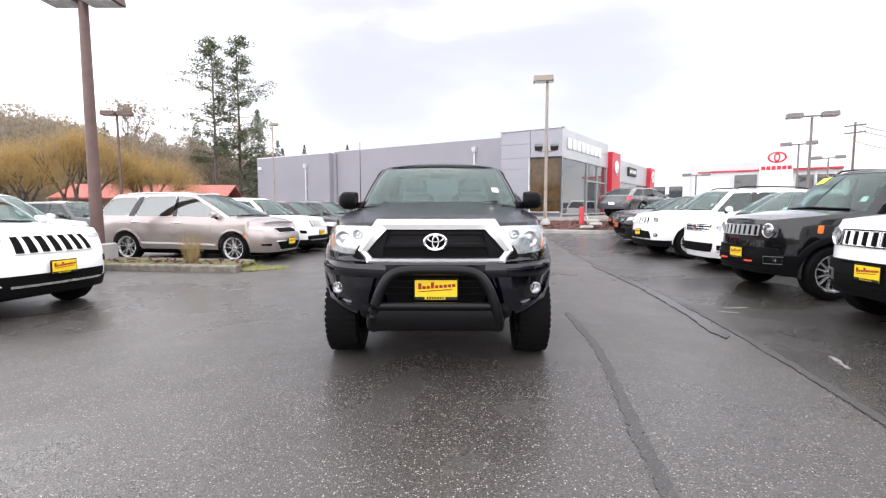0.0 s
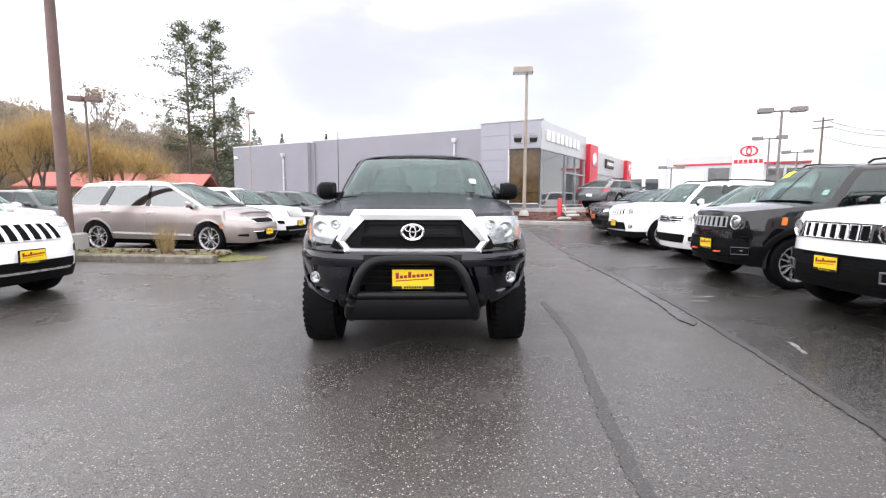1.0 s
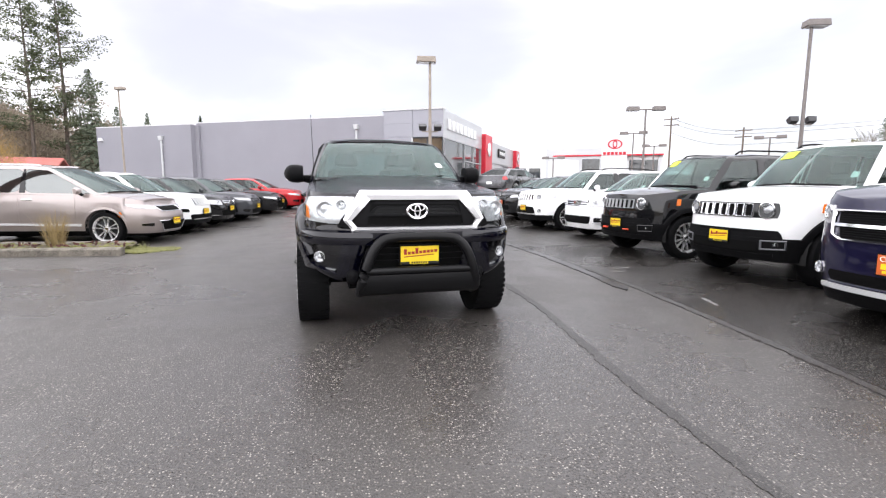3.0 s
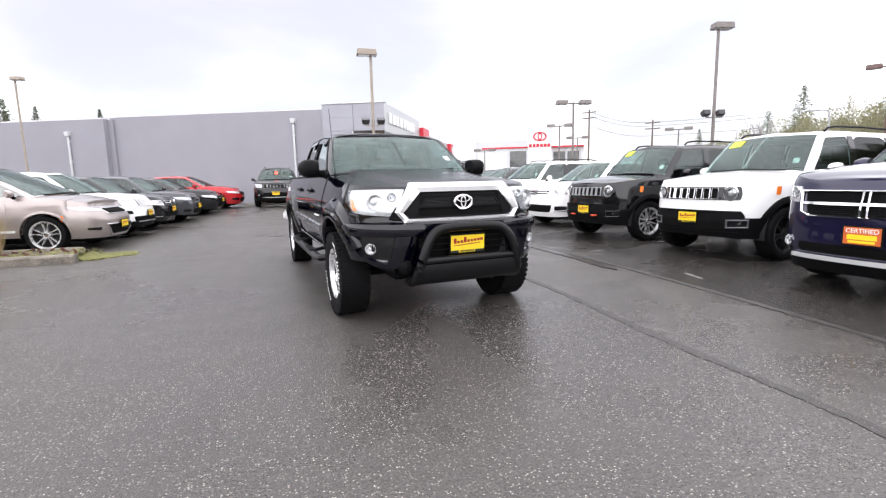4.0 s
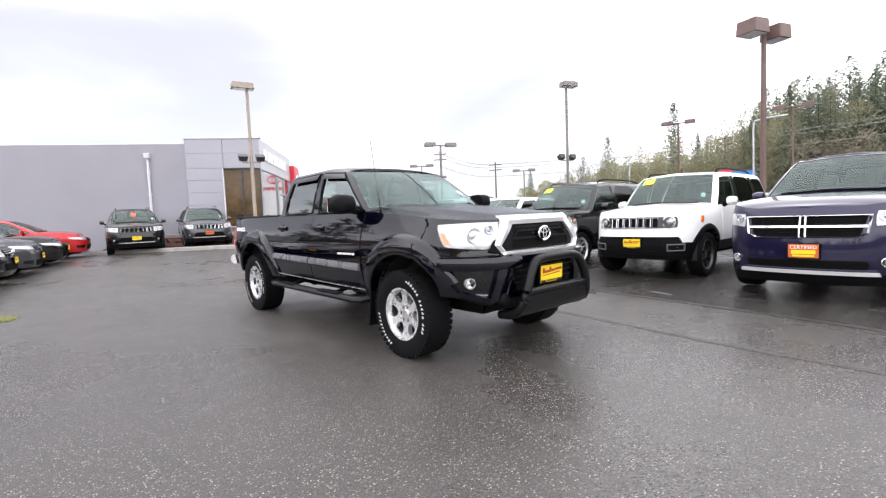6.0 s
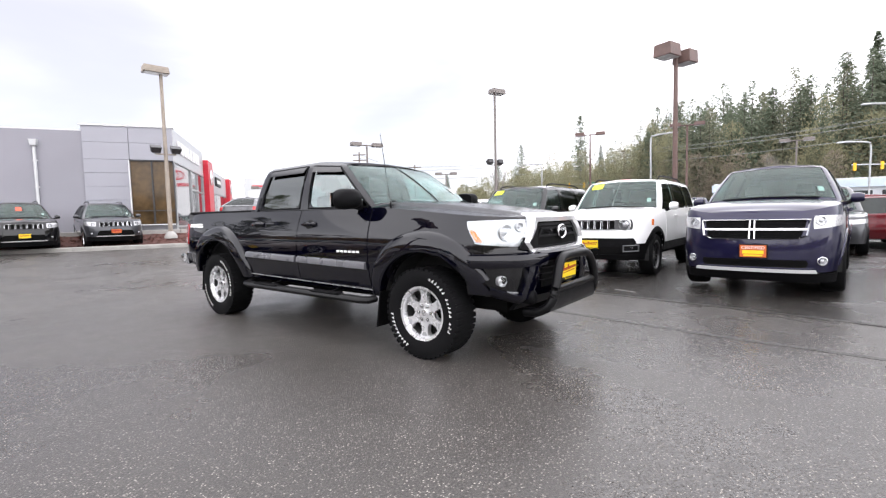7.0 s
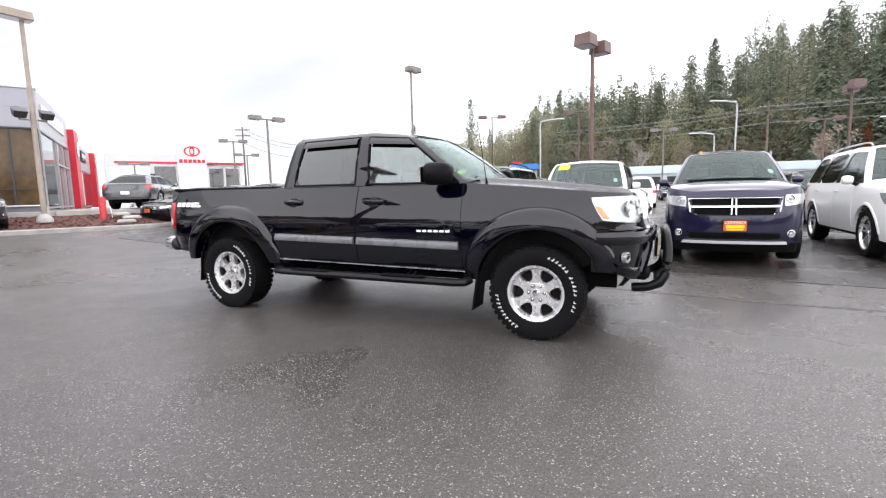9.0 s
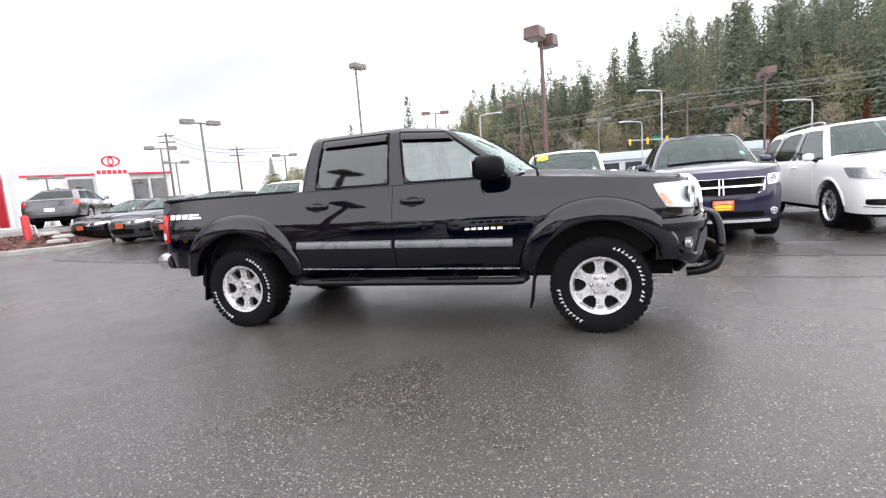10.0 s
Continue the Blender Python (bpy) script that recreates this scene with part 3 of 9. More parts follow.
def wheel(parent, x, y, r, width, side, spokes, rim_mat, rim_r, style="five", tyre_label="", letters=False, chunky=False):
    """A wheel standing at (x, y): tyre, rim with spokes, hub cap and nuts. side: +1 outer face towards +x."""
    m = pose(x, y, r, 0, 90 * side, 0)
    hub = new("wheel")
    hub.parent = parent
    h = width / 2
    t = Build()
    prof = [(rim_r - 0.01, -h * 0.8), (rim_r + 0.02, -h * 0.95), (r * 0.86, -h * 1.02), (r * 0.955, -h * 0.95), (r * 0.992, -h * 0.78), (r, -h * 0.4), (r, h * 0.4), (r * 0.992, h * 0.78), (r * 0.955, h * 0.95), (r * 0.86, h * 1.02), (rim_r + 0.02, h * 0.95), (rim_r - 0.01, h * 0.8)]
    t.lathe(prof, m, 44)
    part("tyre", t, RUBBER, hub, tyre_label)
    if chunky:
        t = Build()
        for k in range(44):
            for e in (-1, 1):
                q = m @ pose(0, 0, 0, 0, 0, 360 * (k + (0.5 if e > 0 else 0)) / 44)
                t.box(r * 0.955, r * 1.004, -0.019, 0.019, *(sorted((e * h * 0.45, e * h * 0.98))), q, 0.1)
            q = m @ pose(0, 0, 0, 0, 0, 360 * (k + 0.25) / 44)
            t.box(r * 0.985, r * 1.004, -0.017, 0.017, -h * 0.3, h * 0.3, q, 0.1)
        tagged(part("tread", t, RUBBER, hub), kind="stuff")
    if letters:
        lt = Build()
        for start, n in ((152, 10), (-20, 6), (-62, 5), (-98, 3)):
            for k in range(n):
                q = m @ pose(0, 0, 0, 0, 0, start - 6.2 * k)
                hgt = 0.025 if (k * 7 + n) % 3 else 0.018
                lt.box(r * 0.80, r * 0.80 + hgt, -0.009, -0.002, h * 1.0, h * 1.04, q)
                lt.box(r * 0.80, r * 0.80 + hgt * 0.28, -0.009, 0.009, h * 1.0, h * 1.04, q)
        tagged(part("sidewall_mark", lt, CARDW, hub, "raised white sidewall marks"), kind="stuff")
    rm = Build()
    f = h * 0.62
    pk = Build()
    # dark barrel: the shade behind the spokes is in its colour
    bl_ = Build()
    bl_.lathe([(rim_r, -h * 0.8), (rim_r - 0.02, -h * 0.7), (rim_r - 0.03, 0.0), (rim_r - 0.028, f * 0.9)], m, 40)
    part("barrel", bl_, SHADED_BARREL, hub)
    rm.lathe([(rim_r - 0.028, f * 0.9), (rim_r - 0.028, f), (rim_r - 0.012, h * 0.86), (rim_r + 0.012, h * 0.90), (rim_r + 0.014, h * 0.8)], m, 40)
    rm.lathe([(0.001, f * 0.9), (rim_r * 0.22, f * 0.9), (rim_r * 0.27, f * 0.75), (rim_r * 0.27, 0.0)], m, 20)
    for k in range(spokes):
        base = m @ pose(0, 0, 0, 0, 0, 360 * k / spokes)
        if style == "broad":
            R = rim_r
            half = [(R * 0.36, 0.052), (R * 0.44, 0.046), (R * 0.50, 0.035), (R * 0.62, 0.032), (R * 0.74, 0.035), (R * 0.82, 0.043), (R * 0.88, 0.066), (R * 0.96, 0.066)]
            sets = [[(a, -c) for a, c in half] + [(a, c) for a, c in half[::-1]]]
        elif style == "split":
            sets = [[(rim_r * 0.2, 0.004 * e), (rim_r * 0.95, 0.045 * e), (rim_r * 0.95, 0.045 * e + 0.020), (rim_r * 0.2, 0.004 * e + 0.016)] if e > 0 else [(rim_r * 0.2, -0.020), (rim_r * 0.95, -0.065), (rim_r * 0.95, -0.045), (rim_r * 0.2, -0.004)] for e in (1, -1)]
        else:
            sets = [[(rim_r * 0.2, -0.026), (rim_r * 0.95, -0.02), (rim_r * 0.95, 0.02), (rim_r * 0.2, 0.026)]]
        if style == "broad":
            # a raised plate in duller grey for the pocket at the spoke's outer end
            q = base @ pose(0, 0, 0)
            pk.prism([(rim_r * 0.74, -0.016), (rim_r * 0.90, -0.026), (rim_r * 0.90, 0.026), (rim_r * 0.74, 0.016)], lambda a, c, z, q=q: q @ Vector((a, c, z)), f * 0.90, f * 1.012)
        for o in sets:
            sk = Build()
            sk.prism(o, lambda a, c, z, q=base: q @ Vector((a, c, z * (1.0 + 0.12 * a / rim_r))), f * 0.35, f * 0.88)
            part("spoke", sk, rim_mat, hub)
    if style == "broad":
        rm.lathe([(rim_r * 0.40, f * 0.3), (rim_r * 0.40, f * 0.88), (rim_r * 0.37, f * 0.92), (rim_r * 0.18, f * 0.86), (0.001, f * 0.86)], m, 30)
    rim = part("rim", rm, rim_mat, hub)
    if pk.f:
        tagged(part("spoke_pocket", pk, GALV, rim), kind="stuff")
    # a near-black disc closes the wheel behind the spokes
    disc = Build()
    disc.lathe([(rim_r * 0.9, -h * 0.05), (0.01, -h * 0.05)], m, 28)
    part("brake_disc", disc, WELL, hub)
    nut, shade_ring = Build(), Build()
    for k in range(6 if spokes == 6 else 5):
        q = m @ pose(0, 0, 0, 0, 0, 360 * (k + 0.5) / (6 if spokes == 6 else 5))
        # raised dark ring round each nut stands for the shade of its recess
        shade_ring.lathe([(0.015, f * 0.80), (0.015, f * 0.93), (0.011, f * 0.93), (0.010, f * 0.80)], q @ pose(rim_r * 0.29, 0, 0), 10)
        ln = Build()
        ln.lathe([(0.010, f * 0.75), (0.010, f * 0.96), (0.004, f * 0.98)], q @ pose(rim_r * 0.29, 0, 0), 8)
        part("lug_nut", ln, CHROME if rim_mat is ALLOY else DARKALLOY, hub)
    nut.lathe([(rim_r * 0.14, f * 0.88), (rim_r * 0.13, f * 1.0), (0.001, f * 1.03)], m, 16)
    tagged(part("nut_shade_ring", shade_ring, SHADED_BARREL, hub), kind="stuff")
    part("hub_cap", nut, CHROME if rim_mat is ALLOY else DARKALLOY, hub)
    return hub


def seat(parent, x, y, z, w=0.48, material=None):
    b = Build()
    b.box(x - w / 2, x + w / 2, y - 0.25, y + 0.25, z, z + 0.2, None, 0.08, 0.05)
    b.box(-w / 2, w / 2, -0.07, 0.07, 0, 0.62, pose(x, y + 0.25, z + 0.12, -14), 0.18, 0.05)
    b.box(-0.14, 0.14, -0.045, 0.045, 0.66, 0.85, pose(x, y + 0.25, z + 0.12, -12), 0.15, 0.04)
    part("seat", b, material or SEATM, parent)


def plate(parent, x, y, z, m=None, w=0.31, h=0.155, card=None, lines="script"):
    """A licence plate frame with a printed dealer card: its unread or brand lettering is left as bars."""
    m = pose(x, y, z) if m is None else m
    b = Build()
    b.box(-w / 2 - 0.012, w / 2 + 0.012, -0.008, 0.012, -h / 2 - 0.012, h / 2 + 0.012, m, 0, 0.004)
    fr = part("plate_frame", b, BLACKP, parent, "black plate frame holding a printed dealer card")
    b = Build()
    b.box(-w / 2, w / 2, -0.012, -0.0085, -h / 2, h / 2, m)
    part("card", b, card or YELLOW, fr)
    b = Build()
    if lines == "script":
        for k in range(9):
            t = k / 8
            hh = 0.045 if k in (0, 3) else 0.022
            b.box(-w * 0.42 + w * 0.8 * t, -w * 0.42 + w * 0.8 * t + 0.024, -0.0145, -0.0123, 0.004 + 0.018 * t, 0.004 + 0.018 * t + hh, m)
        b.box(-w * 0.42, w * 0.38, -0.0145, -0.0123, -0.008, -0.001, m @ pose(0, 0, 0, 0, -4, 0))
        part("script_bar", b, INKRED, fr)
        b = Build()
        b.box(-w / 2, -w * 0.27, -0.0145, -0.0123, -h / 2, -h * 0.36, m)
        b.box(w * 0.22, w / 2, -0.0145, -0.0123, -h / 2, -h * 0.36, m)
        for k in range(7):
            b.box(-w * 0.22 + 0.019 * k, -w * 0.22 + 0.019 * k + 0.013, -0.0145, -0.0123, -h * 0.47, -h * 0.36, m)
        part("line_bar", b, INKBLACK, fr)
    else:
        b.box(-w * 0.4, w * 0.4, -0.0145, -0.0123, -0.035, 0.01, m)
        b.box(-w * 0.36, w * 0.36, -0.0145, -0.0123, -h * 0.42, -h * 0.28, m)
        part("line_bar", b, YELLOW, fr)
        c = bpy.data.curves.new("word", "FONT")
        c.body, c.size, c.align_x, c.extrude = "CERTIFIED", 0.058, "CENTER", 0.001
        c.materials.append(CARDW)
        tx = new("word", c)
        tx.parent = fr
        tx.matrix_local = m @ pose(0, -0.0135, h * 0.17, 90, 0, 0)
    return fr

# ---------------------------------------------------------------- the lot
BW = pose(6.12, 20.24, 0, 0, 0, -30.8)      # dealership frame: x along the front wall, y behind it
BWI = BW.inverted()


def gz(x, y):
    """The lot rises gently towards the dealership."""
    q = -(BWI @ Vector((x, y, 0))).y
    t = min(1.0, max(0.0, (12.0 - q) / 7.5))
    u = min(1.0, max(0.0, x - 4.0))
    v = min(1.0, max(0.0, (y - 0.4) / 2.6)) * min(1.0, max(0.0, (3.2 - abs(x)) / 1.6))
    w = min(1.0, max(0.0, (16.0 - y) / 6.0)) if x < 20 else 0.0
    return max(0.28 * t * t * (3 - 2 * t), 0.05 * w * u, 0.02 * v * v * (3 - 2 * v))


xs = [-900, -400, -150, -80, -50] + list(range(-36, 49)) + [60, 90, 160, 400, 900]
ys = [-900, -400, -150, -80, -40] + list(range(-20, 45)) + [60, 90, 160, 400, 900]
single("ground", Build().grid([[(x, y, gz(x, y) if -60 < x < 70 and -60 < y < 60 else 0.28 * (y >= 60)) for y in ys] for x in xs], False), ASPHALT, "wet dark asphalt parking lot with pale aggregate", kind="structure", sharp=60)


def ribbon(b, pts, width, z, wob=0.0, seed=0, sub=14, over=0.004):
    """A thin strip lying on the lot along a wandering line."""
    rnd = random.Random(seed)
    c = catmull([(p[0], p[1], 0) for p in pts], sub)
    rows0, rows1 = [], []
    side, broad, edge = 0.0, 1.0, [0.0, 0.0]
    for i, p in enumerate(c):
        t = c[min(i + 1, len(c) - 1)] - c[max(i - 1, 0)]
        n = np.array([-t[1], t[0], 0]) / (np.linalg.norm(t) + 1e-9)
        # the line wanders and swells slowly, its edges crumble a little
        side += 0.25 * (rnd.uniform(-wob, wob) - side)
        broad += 0.2 * (rnd.uniform(0.55, 1.35) - broad)
        edge = [e + 0.5 * (rnd.uniform(-0.14, 0.14) * width - e) for e in edge]
        q = p + n * side
        w = width * broad / 2 * min(1.0, 0.15 + i / 8, 0.15 + (len(c) - 1 - i) / 8)
        l, r = q + n * (w + edge[0]), q - n * (w + edge[1])
        rows0.append([(l[0], l[1], gz(l[0], l[1]) + z + over), (r[0], r[1], gz(r[0], r[1]) + z + over)])
        rows1.append([(l[0], l[1], gz(l[0], l[1]) - 0.01), (r[0], r[1], gz(r[0], r[1]) - 0.01)])
    b.slab(rows0, rows1)
    return b


def darker_asphalt(name, k, lo, hi):
    """The lot's asphalt in an older or tarred state: darker stones, its own range of wetness."""
    m = ASPHALT.copy()
    m.name = name
    for node in m.node_tree.nodes:
        if node.type == "MIX":
            for key in ("A", "B"):
                if not node.inputs[key].is_linked:
                    node.inputs[key].default_value = (*[k * c for c in node.inputs[key].default_value[:3]], 1)
        elif node.type == "MAP_RANGE" and abs(node.inputs["To Min"].default_value - 0.50) < 1e-4 and abs(node.inputs["To Max"].default_value - 0.20) < 1e-4:
            node.inputs["To Min"].default_value, node.inputs["To Max"].default_value = lo, hi
    return m


TARRED = darker_asphalt("tarred_asphalt", 0.55, 0.55, 0.40)
WETTER = darker_asphalt("older_wet_asphalt", 0.56, 0.42, 0.09)
SEAM = [(4.0, 13.0), (3.75, 9.0), (3.5, 5.0), (3.36, 2.4), (3.15, 0.6), (2.80, -1.4), (2.45, -3.0), (1.85, -5.5), (1.2, -9.0), (0.5, -14.0)]
single("tar_seam", ribbon(Build(), SEAM, 0.085, 0.0, 0.02, 3, 60, 0.009), TARRED, "black tar seam in the asphalt", "pavement seam", kind="structure")
single("tar_seam", ribbon(Build(), [(1.62, 1.5), (1.55, 0.4), (1.42, -0.6), (1.24, -1.5), (1.10, -2.4), (0.95, -3.6)], 0.085, 0.0, 0.03, 5, 60), TARRED, "black tar seam in the asphalt", "pavement seam", kind="structure")
single("wet_film", ribbon(Build(), [(3.50, 6.5), (3.42, 4.6), (3.30, 2.9), (3.12, 1.5), (2.92, 0.3)], 0.15, 0.0, 0.02, 8, 50, 0.013), WETFILM, "shallow film of rainwater along the seam", "puddle", kind="structure")
# darker, wetter strip of paving under the parked row
seam = catmull([(x, y, 0) for x, y in SEAM], 6)
rows0, rows1 = [], []
for p in seam:
    line = [p[0] + 0.01, max(4.0, p[0] + 0.1), max(5.0, p[0] + 0.2), 9.0, 13.0, 17.5]
    rows0.append([(x, p[1], gz(x, p[1]) + 0.004) for x in line])
    rows1.append([(x, p[1], gz(x, p[1]) - 0.02) for x in line])
single("pavement", Build().slab(rows0, rows1), WETTER, "older darker wet asphalt strip under the parked row", kind="structure", sharp=60)
# worn bay marks
for i, (x, y, l, rz) in enumerate([(3.75, 1.75, 0.42, 8), (3.55, 1.55, 0.22, -20), (4.0, 4.3, 0.5, 4), (3.35, -0.62, 0.35, 70), (3.6, -3.35, 0.45, 82), (3.5, -3.55, 0.3, 60), (7.3, 12.2, 0.8, 30)]):
    q = pose(x, y, gz(x, y) + 0.008, 0, 0, rz)
    b = Build()
    rnd = random.Random(i)
    b.slab([[q @ Vector((l * k / 8, 0.025 * rnd.uniform(0.3, 1.2) * e, 0)) for e in (-1, 1)] for k in range(9)], [[q @ Vector((l * k / 8, 0.02 * e, -0.012)) for e in (-1, 1)] for k in range(9)])
    single("bay_mark", b, LINE, "worn white paint mark on the asphalt", "road marking", "bay marks", "structure")
# ---------------------------------------------------------------- kerbed island by the minivan
def timber(x0, y0, x1, y1, w=0.18, h=0.145, seed=0, z=0.0):
    d = Vector((x1 - x0, y1 - y0, 0))
    n = Vector((-d.y, d.x, 0)).normalized()
    rnd = random.Random(seed)
    rows = []
    for k in range(13):
        p = Vector((x0, y0, z)) + d * (k / 12)
        e = [rnd.uniform(-0.006, 0.006) for _ in range(4)]
        rows.append([p - n * (w / 2) + Vector((0, 0, -0.03)), p - n * (w / 2 + e[0]) + Vector((0, 0, h - 0.03)), p - n * (w / 2 - 0.03) + Vector((0, 0, h + e[1])), p + n * (w / 2 - 0.03) + Vector((0, 0, h + e[2])), p + n * (w / 2 + e[3]) + Vector((0, 0, h - 0.03)), p + n * (w / 2) + Vector((0, 0, -0.03))])
    b = Build()
    b.grid(rows)
    b.f.append(tuple(range(5, -1, -1)))
    b.f.append(tuple(len(b.v) - 6 + q for q in range(6)))
    return single("landscape_timber", b, TIMBER, "weathered grey timber edging the planted island", "timber edging", "island timbers", sharp=30)


timber(-10.6, 6.22, -7.5, 5.80, seed=1)
timber(-7.42, 5.80, -4.20, 5.36, seed=2)
timber(-10.3, 7.45, -7.0, 6.92, seed=3)
timber(-6.9, 6.9, -4.35, 6.48, seed=4)
rnd = random.Random(11)
rows = []
for i in range(41):
    t = i / 40
    x = -10.6 + 6.35 * t
    ya, yb = 6.3 - 0.86 * t, 7.40 - 0.90 * t
    rows.append([(x + 0.05 * rnd.random(), ya + (yb - ya) * j / 12, 0.02 + 0.10 * math.sin(math.pi * j / 12) ** 0.5 + rnd.uniform(-0.02, 0.03)) for j in range(13)])
single("island_soil", Build().grid(rows, True), SOIL, "dark soil and leaf litter of the planted island", kind="structure", sharp=70)
def blades(n, x, y, z, spread, h, lean, w, seed, b=None):
    rnd = random.Random(seed)
    b = b or Build()
    for _ in range(n):
        a, r = rnd.uniform(0, 2 * math.pi), spread * rnd.random() ** 0.7
        p = Vector((x + r * math.cos(a), y + r * math.sin(a), z))
        hh = h * rnd.uniform(0.5, 1.0)
        d = Vector((math.cos(a), math.sin(a), 0)) * lean * hh * rnd.uniform(0.3, 1.2)
        s = Vector((-math.sin(a), math.cos(a), 0)) * w
        i = b.add([p - s, p + s, p + d * 0.4 + Vector((0, 0, hh * 0.6)) + s * 0.7, p + d * 0.4 + Vector((0, 0, hh * 0.6)) - s * 0.7, p + d + Vector((0, 0, hh))])
        b.f += [(i, i + 1, i + 2, i + 3), (i + 3, i + 2, i + 4)]
    return b


# moss creeping out over the paving: a low uneven mat that thins into tufts
b = Build()
for k in range(1500):
    t = rnd.random() ** 1.5
    x = -4.55 + 1.05 * t + rnd.uniform(-0.08, 0.08)
    y = 5.98 + (rnd.random() - 0.5) * 1.05 * (1 - 0.55 * t) + 0.10 * math.sin(9 * t)
    q = pose(x, y, gz(x, y) + 0.06 * (1 - t) ** 2 + 0.004, rnd.uniform(-25, 25), rnd.uniform(-25, 25), rnd.uniform(0, 360))
    b.lathe([(0.055 * rnd.uniform(0.5, 1.2), -0.012), (0.034, 0.012), (0.001, 0.022)], q, 6)
for k in range(500):
    t = rnd.random()
    x = -10.3 + 6.0 * t
    y = 6.25 - 0.80 * t + 1.0 * rnd.random() ** 2
    b.lathe([(0.06 * rnd.uniform(0.5, 1.3), -0.02), (0.035, 0.014), (0.001, 0.024)], pose(x, y, 0.115, rnd.uniform(-25, 25), rnd.uniform(-25, 25), 0), 6)
single("moss", b, MOSS, "yellow green moss spreading from the island end", kind="stuff", sharp=70)
single("grass_clump", blades(300, -5.55, 6.1, 0.1, 0.15, 0.80, 0.42, 0.0032, 2), STRAW, "dry straw coloured ornamental grass clump", "grass", kind="stuff")
b = Build()
for k in range(260):
    t = rnd.random()
    blades(5, -10.2 + 6.2 * t + 0.3 * rnd.random(), 6.35 - 0.75 * t + 0.8 * rnd.random(), 0.08, 0.05, 0.10, 0.7, 0.003, 100 + k, b)
single("weeds", b, MOSS, "low weeds and moss tufts on the island", "weeds", kind="stuff")
b = Build()
for k in range(90):
    t = rnd.random()
    q = pose(-10.2 + 6.0 * t, 6.5 - 0.8 * t + 0.7 * rnd.random(), 0.14, rnd.uniform(0, 90), rnd.uniform(0, 90), rnd.uniform(0, 360))
    b.box(-0.04, 0.04, -0.02, 0.02, -0.008, 0.008, q)
single("bark_chips", b, BARK, "scattered bark chips and leaves on the island", "bark chips", kind="stuff")

# ---------------------------------------------------------------- planted bed before the dealership
KX0, KX1 = -5.7, 3.7
rnd = random.Random(5)
b = Build()
rows = []
for i in range(40):
    t = i / 39
    x = KX0 + (KX1 - KX0) * t
    y = -4.5 + (0.9 * max(0, t - 0.86) / 0.14) ** 2 if t > 0.86 else -4.5
    p = BW @ Vector((x, y, 0))
    g = gz(p.x, p.y)
    rows.append([BW @ Vector((x, y + o, g + h)) for o, h in ((-0.09, -0.05), (-0.085, 0.12), (-0.055, 0.15), (0.055, 0.15), (0.08, 0.12), (0.09, -0.05))])
b.grid(rows)
single("kerb", b, KERB, "pale concrete kerb round the bark bed", kind="structure", sharp=40)
rows = []
for i in range(60):
    t = i / 59
    x = KX0 + (KX1 - KX0) * t
    y0 = -4.44 + (0.9 * max(0, t - 0.86) / 0.14) ** 2 if t > 0.86 else -4.44
    rows.append([BW @ Vector((x, y0 + (-1.75 - y0) * j / 20, 0.36 + 0.40 * (j / 20) ** 1.6 + rnd.uniform(-0.02, 0.025))) for j in range(21)])
single("bark_bed", Build().grid(rows, True), BARK, "sloping bed of red brown bark mulch", kind="structure", sharp=70)
b = Build()
for k in range(900):
    t, v = rnd.random(), rnd.random()
    x = KX0 + (KX1 - KX0 - 0.6) * t
    y = -4.35 + 2.5 * v
    z = 0.36 + 0.40 * (max(0.0, y + 4.44) / 2.69) ** 1.6
    b.box(-0.05, 0.05, -0.016, 0.016, -0.008, 0.008, BW @ pose(x, y, z + 0.015, rnd.uniform(-40, 40), rnd.uniform(-40, 40), rnd.uniform(0, 360)))
single("bark_chips", b, BARK, "loose red bark chips on the sloping bed", "bark chips", kind="stuff")
b = Build()
for k, x0 in enumerate(np.arange(KX0, KX1 + 5.2, 1.5)):
    b.box(x0 + 0.008, x0 + 1.492, -1.78, -1.55, 0.55, 0.92, BW, 0.0, 0.012)
single("ledge", b, CONCRETE, "pale concrete ledge along the dealership walk", kind="structure")
b = Build()
b.box(KX0, 10.5, -1.55, 8.0, 0.2, 0.885, BW)
b.box(3.9, 10.5, -3.2, -1.55, 0.2, 0.884, BW)
single("walkway", b, CONCRETE, "raised concrete walk and display apron", kind="structure")
# stepping stones in the bed
for i, (x, y) in enumerate([(2.3, -3.9), (2.5, -3.2), (2.2, -2.5)]):
    b = Build()
    b.box(-0.28, 0.28, -0.16, 0.16, -0.04, 0.04, BW @ pose(x, y, 0.46 + 0.16 * (y + 4.44), 8, 0, 10 * i), 0.1, 0.03)
    single("flat_stone", b, KERB, "flat grey stone lying in the bark bed", "stone", "stones in the bark bed")

# ---------------------------------------------------------------- dealership
SIDE = pose(6.12, 20.24, 0, 0, 0, 55.1)      # along its glazed side
bld = thing("dealership_building", "grey stucco car dealership with a metal clad showroom corner", "building")


def bpart(name, b, m, parent=None, label=""):
    return part(name, b, m, parent or bld, label)


b = Build()
b.box(-15.9, -3.42, 0.06, 0.36, 0.0, 5.22, BW)
bpart("wall", b, STUCCO)
b = Build()
b.box(-23.35, -15.9, -0.42, -0.10, 0.0, 5.10, BW)
b.box(-15.93, -15.9 + 0.28, -0.10, 0.10, 0.0, 5.10, BW)
b.box(-23.35, -23.03, -0.10, 14.0, 0.0, 5.10, BW)
bpart("projecting_wall", b, STUCCO)
b = Build()
b.box(-15.95, -3.38, 0.055, 0.42, 5.22, 5.28, BW)
b.box(-23.36, -15.89, -0.425, -0.04, 5.10, 5.16, BW)
